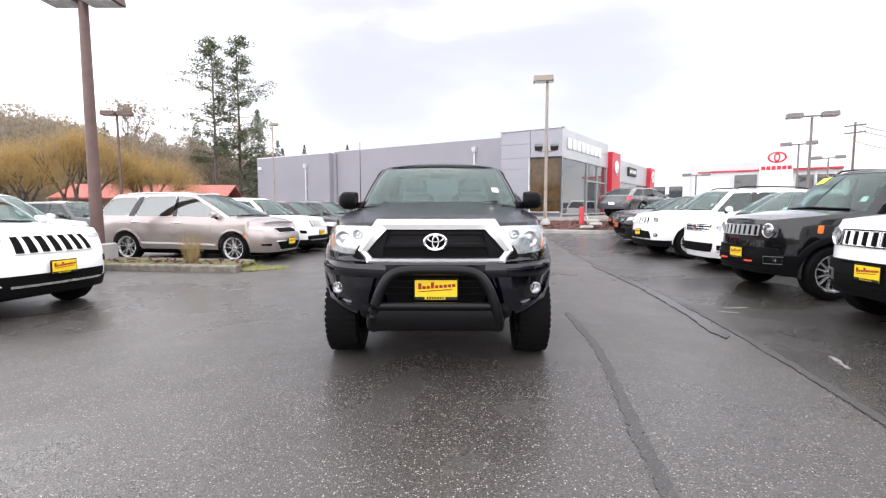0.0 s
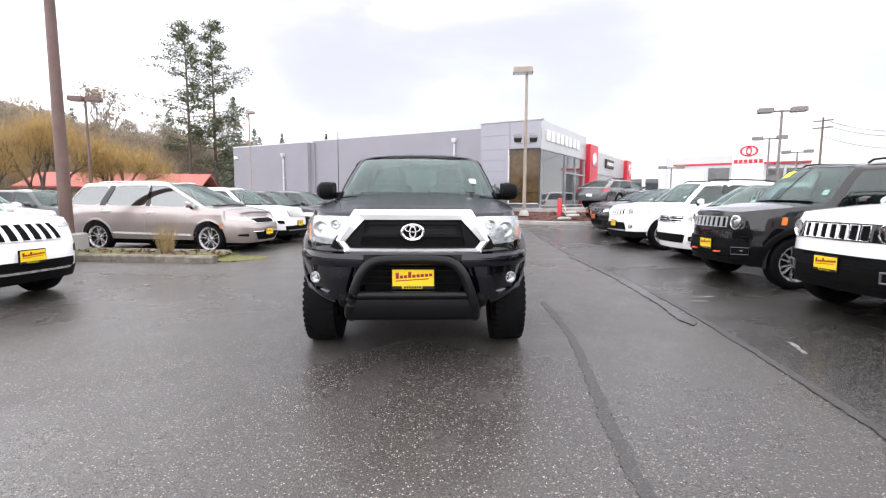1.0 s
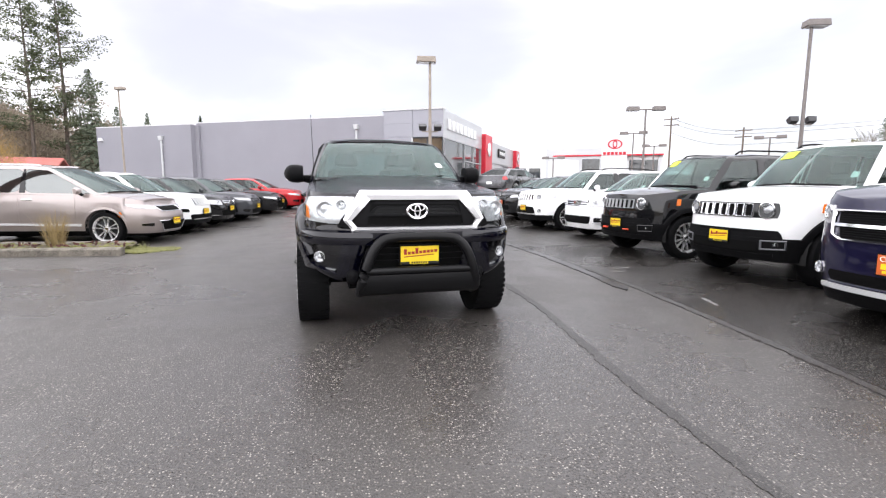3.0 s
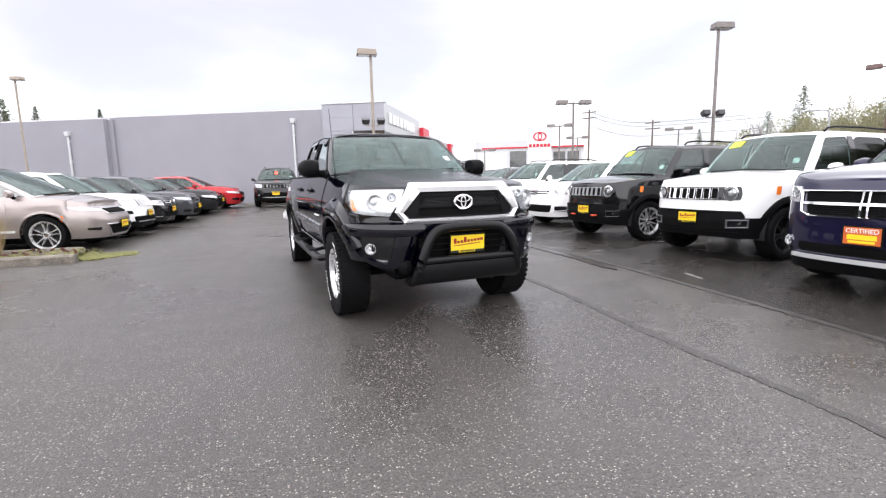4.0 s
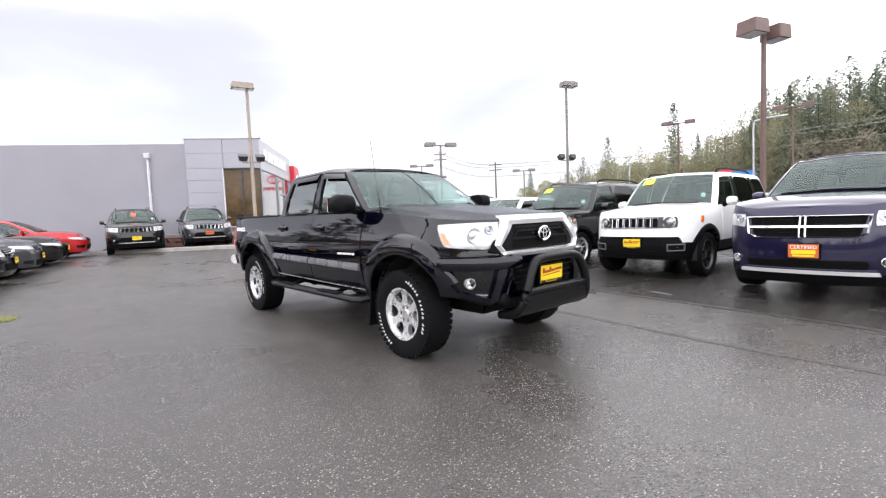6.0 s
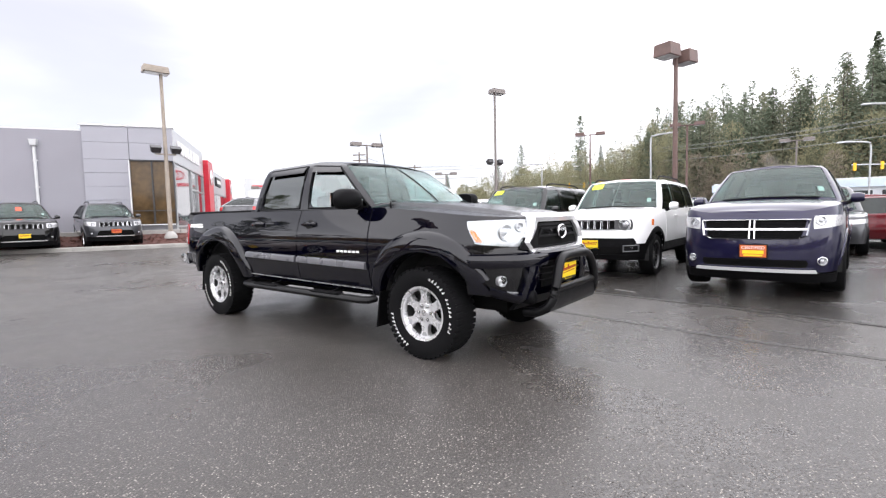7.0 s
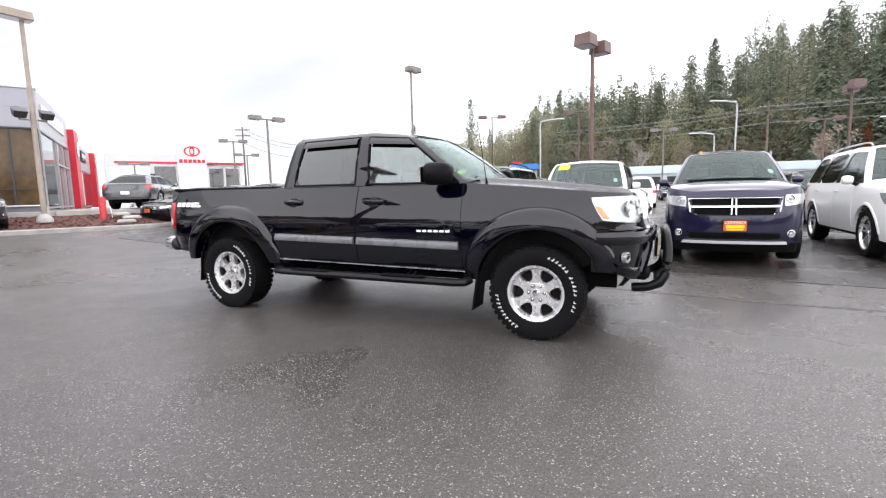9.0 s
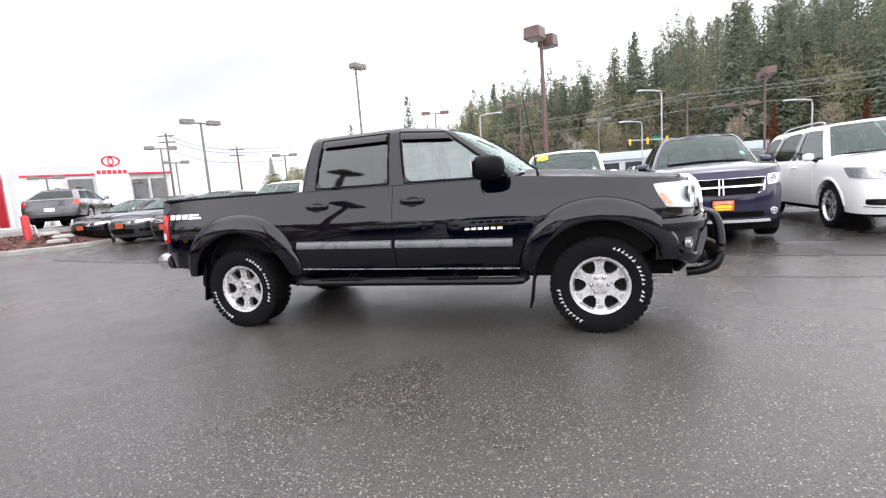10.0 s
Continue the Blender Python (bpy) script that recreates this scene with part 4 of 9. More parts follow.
bpart("coping", b, CAPM)
b = Build()
b.box(-23.1, -3.4, 0.36, 14.0, 4.75, 4.9, BW)
b.box(-23.1, -3.4, 13.8, 14.0, 0.0, 4.9, BW)
bpart("roof", b, GREYW)
for x, z1, y in ((-5.05, 4.75, 0.06), (-18.1, 4.42, -0.42)):
    b = Build()
    b.tube([BW @ Vector((x, y - 0.09, 0.9)), BW @ Vector((x, y - 0.09, z1 - 0.25))], 0.055, 10)
    d = bpart("downpipe", b, PIPE)
    b = Build()
    b.box(x - 0.11, x + 0.11, y - 0.20, y - 0.003, z1 - 0.22, z1 + 0.04, BW, -0.25, 0.02)
    bpart("rain_head", b, PIPE, d)
    for z in (1.6, 2.8, 3.9):
        b = Build()
        b.box(x - 0.08, x + 0.08, y - 0.10, y - 0.003, z, z + 0.05, BW)
        bpart("bracket", b, PIPE, d)
# small wall lights on the stucco
for x, y in ((-22.9, -0.42),):
    b = Build()
    b.box(x - 0.12, x + 0.12, y - 0.26, y - 0.003, 4.25, 4.45, BW, 0.3, 0.02)
    bpart("wall_light", b, WHITEP)
# corner block in metal panels
b = Build()
b.box(-3.42, 0.0, 0.03, 0.30, 0.0, 5.44, BW)
core = bpart("corner_wall", b, mat("dark_cladding_joint", (0.17, 0.17, 0.185), 0.6, var=0.1))
rowsz = [0.89, 1.62, 2.26, 2.86, 3.45, 4.03, 4.76, 5.46]
for i in range(len(rowsz) - 1):
    z0, z1 = rowsz[i] + 0.004, rowsz[i + 1] - 0.004
    spans = [(-3.42, -1.78)] if z1 < 4.1 else [(-3.42, -1.72), (-1.71, -0.01)]
    for x0, x1 in spans:
        b = Build()
        b.box(x0 + 0.005, x1 - 0.005, -0.005, 0.028, z0, z1, BW, 0, 0.006)
        part("panel", b, PANEL, core)
b = Build()
b.box(-3.5, 0.05, -0.06, 0.36, 5.46, 5.53, BW)
bpart("corner_coping", b, CAPM)
# corner window: white frame, bronze panes, dark mullions
b = Build()
x0, x1, z0, z1 = -1.72, -0.05, 1.16, 3.97
for q in ((x0 - 0.04, x0, z0 - 0.04, z1 + 0.04), (x0, x1, z0 - 0.04, z0)):
    b.box(q[0], q[1], -0.10, 0.028, q[2], q[3], BW)
win = bpart("corner_window", b, FRAMEM)
b = Build()
b.box(x1, x1 + 0.03, -0.10, 0.028, z0 - 0.04, z1 + 0.04, BW)
b.box(x0, x1, -0.10, 0.028, z1, z1 + 0.04, BW)
part("dark_frame", b, DARKM, win)
for k in range(2):
    xa = x0 + (x1 - x0) * k / 2
    b = Build()
    b.box(xa + 0.012, xa + (x1 - x0) / 2 - 0.012, 0.004, 0.012, z0, z1, BW)
    part("pane", b, BRONZE, win)
b = Build()
b.box((x0 + x1) / 2 - 0.03, (x0 + x1) / 2 + 0.03, -0.05, 0.02, z0, z1, BW)
part("mullion", b, DARKM, win)
b = Build()
b.box(x0, x1, -0.03, 0.016, 1.75, 1.79, BW)
part("transom", b, DARKM, win)
# glazed side: fascia band with raised bars for the brand name, glass with white mullions
b = Build()
b.box(0.0, 8.0, 0.0, 0.3, 3.95, 5.44, SIDE)
band = bpart("fascia", b, SILVERP)
for k in range(4):
    for j in range(2):
        b = Build()
        b.box(2.0 * k + 0.008, 2.0 * k + 1.992, -0.022, -0.002, 3.96 + 0.74 * j, 4.69 + 0.74 * j, SIDE, 0, 0.006)
        part("panel", b, SILVERP, band)
for k in range(8):
    b = Build()
    xx = 0.6 + 0.74 * k
    b.box(xx, xx + 0.5, -0.10, -0.024, 4.45, 5.02, SIDE, 0, 0.02)
    part("sign_bar", b, WHITEP, band, "raised white sign bar")
b = Build()
b.box(0.1, 8.0, 0.05, 0.06, 0.9, 3.95, SIDE)
bpart("side_glass", b, DARKGLASS)
for x in (0.02, 3.92, 5.87, 7.82):
    b = Build()
    b.box(x, x + 0.05, -0.03, 0.045, 0.9, 3.95, SIDE)
    bpart("mullion", b, GALV)
for x, z in ((0.1, 1.0), (3.97, 2.9)):
    b = Build()
    b.box(x, 8.0, -0.02, 0.046, z, z + 0.07, SIDE)
    bpart("transom", b, GALV)
# red pylons and the silver front between them
for xa, xb, ztop in ((8.02, 9.95, 5.0), (19.4, 21.1, 4.75)):
    b = Build()
    b.box(xa, xb, -0.30, 0.3, 0.85, ztop, SIDE, 0, 0.02)
    py = bpart("pylon", b, REDP, None, "tall red pylon")
    b = Build()
    b.lathe([(0.48, 0.0), (0.50, 0.03), (0.42, 0.05), (0.001, 0.055)], SIDE @ pose((xa + xb) / 2, -0.305, 4.0, 90, 0, 0), 28)
    part("roundel", b, CHROME, py, "plain round silver emblem")
b = Build()
b.box(9.95, 19.4, 0.0, 0.3, 3.2, 4.75, SIDE)
b.box(9.95, 19.4, 0.1, 0.14, 0.9, 3.2, SIDE)
f2 = bpart("second_fascia", b, SILVERP)
for k in range(7):
    b = Build()
    b.box(10.05 + 1.33 * k, 11.3 + 1.33 * k, 0.085, 0.097, 1.0, 3.15, SIDE)
    bpart("pane", b, DARKGLASS)
b = Build()
b.box(13.0, 15.4, -0.12, -0.003, 3.75, 4.4, SIDE, 0, 0.04)
part("sign_box", b, INKBLACK, f2, "dark sign box with plain bars")
for k in range(5):
    b = Build()
    b.box(13.3 + 0.4 * k, 13.55 + 0.4 * k, -0.14, -0.122, 3.95, 4.2, SIDE)
    part("sign_bar", b, CARDW, f2)
b = Build()
b.box(0.0, 21.1, 0.3, 16.0, 4.6, 4.8, SIDE)
b.box(20.8, 21.1, 0.3, 16.0, 0.0, 4.8, SIDE)
bpart("showroom_roof", b, GREYW)
b = Build()
b.box(0.3, 20.8, 4.0, 4.2, 0.9, 4.6, SIDE)
bpart("showroom_back_wall", b, WHITEP)

# red bollard with a white hose bib pipe
b = Build()
p = Vector((6.35, 17.35, 0.45))
b.lathe([(0.11, -0.1), (0.11, 0.88), (0.09, 0.94), (0.001, 0.97)], pose(*p), 20)
bo = single("bollard", b, BOLLARD, "red painted steel bollard standing in the bark bed", "bollard")
b = Build()
b.tube([p + Vector((0.10, -0.02, 0.62)), p + Vector((0.22, -0.04, 0.60)), p + Vector((0.26, -0.05, 0.40)), p + Vector((0.30, -0.05, 0.0))], 0.022, 8)
part("white_pipe", b, WHITEP, bo, "white hose pipe")

# ---------------------------------------------------------------- second dealership far behind
T = pose(41.0, 54.6, 0.0, 0, 0, -36)
far = thing("far_dealership", "white car dealership with red stripes and a tall portal", "building")


def fpart(name, q, m, label="", parent=None):
    b = Build()
    b.box(*q, T, 0, 0.02)
    return part(name, b, m, parent or far, label)


port = fpart("portal", (-1.75, 1.65, -0.6, 0.6, 0, 8.7), WHITEP, "tall white entrance portal")
fpart("grey_wing", (-9.6, -1.75, 0.0, 12, 0, 7.2), GREYW)
fpart("white_wing", (-22, -9.6, 0.6, 12, 0, 6.6), WHITEP)
fpart("right_wing", (1.65, 6.4, 0.8, 12, 0, 6.3), WHITEP)
fpart("red_stripe", (-8.6, -1.75, -0.12, -0.003, 5.98, 6.20), REDP)
fpart("red_stripe", (1.65, 6.4, 0.2, 0.797, 5.98, 6.20), REDP)
fpart("roller_door", (-9.2, -4.9, -0.06, -0.003, 0.3, 5.4), WHITEP)
fpart("showroom_window", (-4.4, -2.0, -0.06, -0.003, 0.4, 5.6), DARKGLASS)
for k in range(2):
    fpart("showroom_window", (2.0 + 2.0 * k, 3.7 + 2.0 * k, 0.74, 0.797, 0.4, 5.4), DARKGLASS)
for k in range(2):
    fpart("column", (3.8 + 2.0 * k, 4.0 + 2.0 * k, 0.45, 0.70, 0.0, 5.9), GREYW)
for k in range(5):
    fpart("window", (-21 + 2.2 * k, -19.3 + 2.2 * k, 0.52, 0.597, 2.6, 4.4), DARKGLASS)
fpart("roof_unit", (-20, -17.5, 3, 5, 6.6, 7.3), GREYW)
fpart("roof_unit", (3.4, 5.2, 3, 5, 6.3, 6.9), GREYW)
q2 = T @ pose(0, -0.62, 7.55, 90, 0, 0)
b = Build()
b.lathe([(0.95, -0.02), (0.98, 0.06), (0.78, 0.06), (0.76, -0.02)], q2 @ Matrix.Diagonal((1, 0.68, 1, 1)), 32)
b.lathe([(0.34, -0.02), (0.35, 0.06), (0.22, 0.06), (0.2, -0.02)], q2 @ Matrix.Diagonal((0.9, 1.7, 1, 1)), 24)
part("emblem", b, REDP, port, "plain red oval emblem")
for k in range(6):
    fpart("sign_bar", (-1.55 + 0.53 * k, -1.15 + 0.53 * k, -0.68, -0.605, 6.05, 6.5), REDP, "red sign bar", port)

# ---------------------------------------------------------------- lamp posts, poles and wires
def lamp_head(parent, m, l, w, h, material):
    b = Build()
    b.box(-l / 2, l / 2, -w / 2, w / 2, 0, h, m, 0.06, 0.02)
    hd = part("lamp_head", b, material, parent)
    b = Build()
    b.box(-l / 2 + 0.06, l / 2 - 0.06, -w / 2 + 0.05, w / 2 - 0.05, -0.02, -0.003, m)
    part("lens", b, LENS, hd)


def lamp_post(x, y, z, h, kind, material, rz=0.0, floods=None, size=1.0, label="", base=0.0, r=0.075):
    po = thing("lamp_post", label or "tall lamp post with box heads over the lot", "street light", "lot lamp posts")
    po.matrix_world = pose(x, y, z, 0, 0, rz)
    b = Build()
    b.tube([(0, 0, base), (0, 0, h * 0.5), (0, 0, h)], [r * 1.15, r, r * 0.85], 12)
    part("pole", b, material, po)
    if base:
        b = Build()
        b.box(-0.30, 0.30, -0.30, 0.30, -0.05, base, None, 0.04, 0.04)
        part("concrete_base", b, CONCRETE, po)
    else:
        b = Build()
        b.lathe([(0.24, -0.05), (0.24, 0.06), (0.17, 0.16), (0.10, 0.24)], pose(0, 0, 0), 14)
        part("base_cover", b, CONCRETE, po)
    l, w, t = 0.92 * size, 0.50 * size, 0.26 * size
    if kind == "single":
        lamp_head(po, pose(-0.18 * size, 0, h - 0.03), l, w, t, material)
    elif kind == "pair":
        lamp_head(po, pose(-0.50 * size, 0.05, h - 0.1, 0, 0, 90), 0.70 * size, 0.72 * size, 0.46 * size, material)
        lamp_head(po, pose(0.42 * size, -0.12, h - 0.25, 0, 0, 90), 0.70 * size, 0.62 * size, 0.46 * size, material)
    else:
        b = Build()
        gap = 0.45 if kind == "twin" else 0.82
        b.tube([(-gap * 0.75 * size, 0, h - 0.05), (gap * 0.75 * size, 0, h - 0.05)], 0.05, 8)
        part("arm", b, material, po)
        for e in (-1, 1):
            lamp_head(po, pose(e * gap * size, 0, h - 0.12), 0.78 * size, 0.50 * size, t, material)
    if floods:
        b = Build()
        b.tube([(-0.38, 0, floods), (0.38, 0, floods)], 0.03, 6)
        part("crossarm", b, material, po)
        for e in (-1, 1):
            b = Build()
            b.box(-0.16, 0.16, -0.13, 0.13, 0, 0.24, pose(e * 0.36, 0, floods + 0.08, 28, 0, 0), -0.2, 0.02)
            fl = part("floodlight", b, DARKM, po)
            b = Build()
            b.tube([(e * 0.36, 0, floods), (e * 0.36, 0, floods + 0.12)], 0.025, 6)
            part("yoke", b, DARKM, fl)
    return po


lamp_post(4.82, 17.97, 0.62, 6.55, "single", TANPOLE, -10, 3.35, label="tan lamp post with floodlights standing in the bark bed")
lamp_post(19.5, 11.2, 0, 8.0, "single", GREYPOLE, 160, 4.0, label="bronze lamp post with a box head and floodlights")
lamp_post(16.0, 1.25, 0, 7.0, "pair", BROWNPOLE, -20, label="brown lamp post with two deep box heads", r=0.09)
lamp_post(20.6, 22.6, 0, 6.5, "tee", GREYPOLE, -22)
lamp_post(-8.18, 6.85, 0.05, 6.07, "twin", BROWNPOLE, 0, label="thick brown lamp post on a concrete base", base=0.45, r=0.12)
lamp_post(-19.4, 24.2, 0, 7.0, "twin", BROWNPOLE, 10, label="brown twin headed lamp post before the trees")
lamp_post(-10.6, 25.4, 0, 6.5, "single", TANPOLE, 160, label="thin tan lamp post before the grey wall", r=0.05, size=0.6)
for x, y, h, rz in ((28.0, 33.5, 6.4, -40), (34.0, 38.0, 5.8, -40), (24.5, 42.0, 4.6, -35), (38.0, 28.3, 5.8, -50), (35.7, 11.5, 7.75, -72), (36.5, 4.3, 7.7, -80), (46.0, -2.4, 6.85, -85), (40.0, -13.2, 6.2, -100)):
    lamp_post(x, y, 0, h, "tee", GREYPOLE if x > 40 or y > 20 else BROWNPOLE, rz, label="far twin headed lamp post over the lot")


def utility_pole(x, y, h, rz, arms=2):
    po = thing("utility_pole", "weathered timber utility pole with crossarms", "utility pole", "utility poles")
    po.matrix_world = pose(x, y, 0, 0, 0, rz)
    b = Build()
    b.tube([(0, 0, -0.2), (0, 0, h)], [0.17, 0.11], 10)
    part("pole", b, WOODPOLE, po)
    for k in range(arms):
        b = Build()
        b.box(-1.1, 1.1, -0.06, 0.06, h - 0.5 - 0.9 * k, h - 0.36 - 0.9 * k)
        part("crossarm", b, WOODPOLE, po)
        for e in (-1.0, -0.5, 0.5, 1.0):
            b = Build()
            b.lathe([(0.05, 0), (0.06, 0.08), (0.03, 0.16)], pose(e, 0, h - 0.36 - 0.9 * k), 8)
            part("insulator", b, GALV, po)
    return po


lamp_post(33.5, -12.7, 0, 7.3, "pair", BROWNPOLE, 10, label="far brown lamp post with two deep box heads")
poles = [(52.0, 56.6, 12.2), (60.0, 51.2, 10.2), (82.5, 22.0, 12.2), (69.5, -15.4, 11.9), (55.0, -60.0, 12.0)]
for i, (x, y, h) in enumerate(poles):
    utility_pole(x, y, h, -60 if i < 2 else 100, 2 if i < 3 else 1)
for i in range(len(poles) - 1):
    for k, (dz, dx) in enumerate(((0.3, 0), (0.36, 0.5), (0.9, 0), (2.4, 0.1))):
        a, c = poles[i], poles[i + 1]
        b = Build()
        b.tube([(a[0] + (c[0] - a[0]) * t + dx, a[1] + (c[1] - a[1]) * t, a[2] - dz + (c[2] - a[2]) * t - 1.3 * 4 * t * (1 - t) * 0.5) for t in np.linspace(0, 1, 13)], 0.022 if k < 2 else 0.035, 4)
        single("overhead_cable", b, CABLE, "grey overhead cable strung between poles", "cable", "overhead cables")


def street_lamp(x, y, h, rz, reach=2.2):
    po = thing("street_lamp", "galvanised street lamp with a curved arm", "street light", "street lamps")
    po.matrix_world = pose(x, y, 0, 0, 0, rz)
    b = Build()
    b.tube(catmull([(0, 0, 0), (0, 0, h * 0.6), (0, 0, h - 0.5), (0.4, 0, h - 0.05), (reach, 0, h + 0.12)], 6), 0.09, 8)
    part("pole", b, GALV, po)
    b = Build()
    b.box(reach - 0.1, reach + 0.65, -0.14, 0.14, h + 0.04, h + 0.2, None, 0.3, 0.05)
    part("lamp_head", b, GALV, po)


for x, y, h, rz in ((54.4, -9.6, 10.2, 110), (54.2, 11.0, 9.8, -80), (62.0, -8.5, 7.8, 100), (58.0, -25.5, 7.9, 90), (66, 30, 9.0, 120)):
    street_lamp(x, y, h, rz)


def traffic_signal(x, y, rz):
    po = thing("traffic_signal", "yellow cased traffic signals on a steel mast arm", "traffic light", "traffic signals")
    po.matrix_world = pose(x, y, 0, 0, 0, rz)
    b = Build()
    b.tube([(0, 0, 0), (0, 0, 5.9)], 0.12, 8)
    b.tube([(0, 0, 5.6), (8.5, 0, 6.0)], 0.07, 8)
    part("mast", b, GALV, po)
    for k in (3.2, 5.8, 8.2):
        b = Build()
        b.box(k - 0.15, k + 0.15, -0.12, 0.12, 5.3, 6.2, None, 0, 0.05)
        s = part("signal_head", b, mat("signal_yellow", (0.75, 0.42, 0.02), 0.5) if "signal_yellow" not in bpy.data.materials else bpy.data.materials["signal_yellow"], po)
        for j in range(3):
            b = Build()
            b.lathe([(0.13, -0.145), (0.10, -0.16), (0.001, -0.165)], pose(k, 0, 5.45 + 0.3 * j, 90, 0, 0) @ pose(0, 0, 0.3), 12)
            part("lens", b, DARKM, s)
    b = Build()
    b.box(4.0, 5.2, -0.03, 0.03, 5.85, 6.2)
    part("street_sign", b, mat("sign_green", (0.01, 0.16, 0.10), 0.5) if "sign_green" not in bpy.data.materials else bpy.data.materials["sign_green"], po)


traffic_signal(70.0, -16.0, 95)
traffic_signal(74.0, 20.0, 100)

# ---------------------------------------------------------------- trees, hillside and far buildings
def leaf_mat(name, a, c, rough=0.85):
    m, n, l, p = tree_of(name)
    n.remove(p)
    g = n.new("ShaderNodeNewGeometry")
    r = n.new("ShaderNodeValToRGB")
    r.color_ramp.elements[0].color, r.color_ramp.elements[1].color = (*a, 1), (*c, 1)
    l.new(g.outputs["Random Per Island"], r.inputs["Fac"])
    d, t, mix = n.new("ShaderNodeBsdfDiffuse"), n.new("ShaderNodeBsdfTranslucent"), n.new("ShaderNodeMixShader")
    d.inputs["Roughness"].default_value = rough
    mix.inputs["Fac"].default_value = 0.42
    for q in (d, t):
        l.new(r.outputs["Color"], q.inputs["Color"])
    l.new(d.outputs[0], mix.inputs[1])
    l.new(t.outputs[0], mix.inputs[2])
    l.new(mix.outputs[0], n["Material Output"].inputs["Surface"])
    return m


# Fir needles lightened: the haze of distance is put into their colour.
NEEDLE = leaf_mat("hazy_fir_needles", (0.130, 0.158, 0.114), (0.208, 0.236, 0.170))
NEEDLE2 = leaf_mat("hazy_olive_fir_needles", (0.185, 0.194, 0.138), (0.285, 0.288, 0.208))
PINEL = leaf_mat("pine_needles", (0.085, 0.105, 0.065), (0.20, 0.22, 0.14))
BUSHL = leaf_mat("winter_brush", (0.250, 0.213, 0.169), (0.413, 0.356, 0.281))
OLIVE = leaf_mat("olive_winter_scrub", (0.237, 0.231, 0.144), (0.375, 0.356, 0.225))
WILLOW = leaf_mat("golden_willow_twigs", (0.33, 0.225, 0.085), (0.60, 0.44, 0.20))
BARKT = mat("grey_brown_tree_bark", (0.10, 0.085, 0.07), 0.95, var=0.4, scale=3, fine=30, bump=0.8)
PALEBARK = mat("pale_alder_bark", (0.24, 0.22, 0.20), 0.9, var=0.3, scale=3, fine=30, bump=0.5)
HILL = mat("brown_hillside_scrub", (0.11, 0.10, 0.065), 0.95, var=0.5, scale=0.15, fine=2.5, bump=0.5)
RUST = leaf_mat("rust_cedar_foliage", (0.12, 0.045, 0.025), (0.22, 0.09, 0.05))


def soft_conifer(tr, fo, x, y, z, h, rad, rnd, n):
    """A far conifer: trunk and a full crown of drooping sprays in uneven tiers."""
    base = Vector((x, y, z))
    tr.tube([base, base + Vector((0, 0, h * 0.97))], [h * 0.009, h * 0.001], 5, False)
    tiers, ph = rnd.uniform(7, 11), rnd.random()
    lop = rnd.uniform(0, 7)
    for k in range(n):
        t = 0.04 + 0.96 * (1 - math.sqrt(rnd.random()) * 0.999) if rnd.random() < 0.55 else rnd.uniform(0.3, 1.0)
        a = rnd.uniform(0, 2 * math.pi)
        saw = (t * tiers + ph + 0.25 * math.sin(a * 2 + lop)) % 1.0
        reach = rad * ((1 - t) ** 0.68 + 0.03) * (0.62 + 0.48 * (1 - saw)) * (1 + 0.15 * math.sin(a + lop))
        r = reach * (rnd.random() ** 0.5)
        d = Vector((math.cos(a), math.sin(a), 0))
        p = base + d * r + Vector((0, 0, h * t - 0.18 * r))
        ln = rnd.uniform(0.45, 1.0) * (0.45 + 0.55 * (1 - t)) * h * 0.036
        u = (d + Vector((rnd.gauss(0, 0.25), rnd.gauss(0, 0.25), rnd.uniform(-0.95, -0.15)))).normalized() * ln
        w = Vector((-d.y, d.x, rnd.uniform(-0.22, 0.22))).normalized() * ln * rnd.uniform(0.40, 0.70)
        i = fo.add([p + w, p - w, p + u * 1.2])
        fo.f.append((i, i + 1, i + 2))


def limb_tree(b, p, d, length, r, depth, rnd, tips, spread=0.6, up=0.15):
    q = p + d * length
    b.tube([p, p + d * (length * 0.5) + Vector((rnd.uniform(-1, 1), rnd.uniform(-1, 1), rnd.uniform(-1, 1))) * length * 0.04, q], [r, r * 0.8, r * 0.6], 5 if r > 0.05 else 3, False)
    if depth == 0:
        tips.append((q, d))
        return
    for _ in range(rnd.choice((2, 3, 3))):
        v = Vector((rnd.gauss(0, 1), rnd.gauss(0, 1), rnd.gauss(0, 1))).normalized()
        nd = (d + v * spread + Vector((0, 0, up))).normalized()
        limb_tree(b, q - d * (length * rnd.uniform(0, 0.35)), nd, length * rnd.uniform(0.6, 0.82), r * 0.58, depth - 1, rnd, tips, spread, up)


def clumps(b, centre, rad, n, size, rnd, flat=1.0):
    """A loose cloud of small leaf sprays."""
    for _ in range(n):
        v = Vector((rnd.gauss(0, 1), rnd.gauss(0, 1), rnd.gauss(0, 1)))
        v = v.normalized() * rad * rnd.random() ** 0.4
        p = centre + Vector((v.x, v.y, v.z * flat))
        a = Vector((rnd.gauss(0, 1), rnd.gauss(0, 1), rnd.gauss(0, 0.7))).normalized() * size * rnd.uniform(0.5, 1.2)
        c = a.cross(Vector((rnd.gauss(0, 1), rnd.gauss(0, 1), rnd.gauss(0, 1)))).normalized() * size * rnd.uniform(0.3, 0.7)
        i = b.add([p - a, p + c, p + a, p - c])
        b.f.append((i, i + 1, i + 2, i + 3))


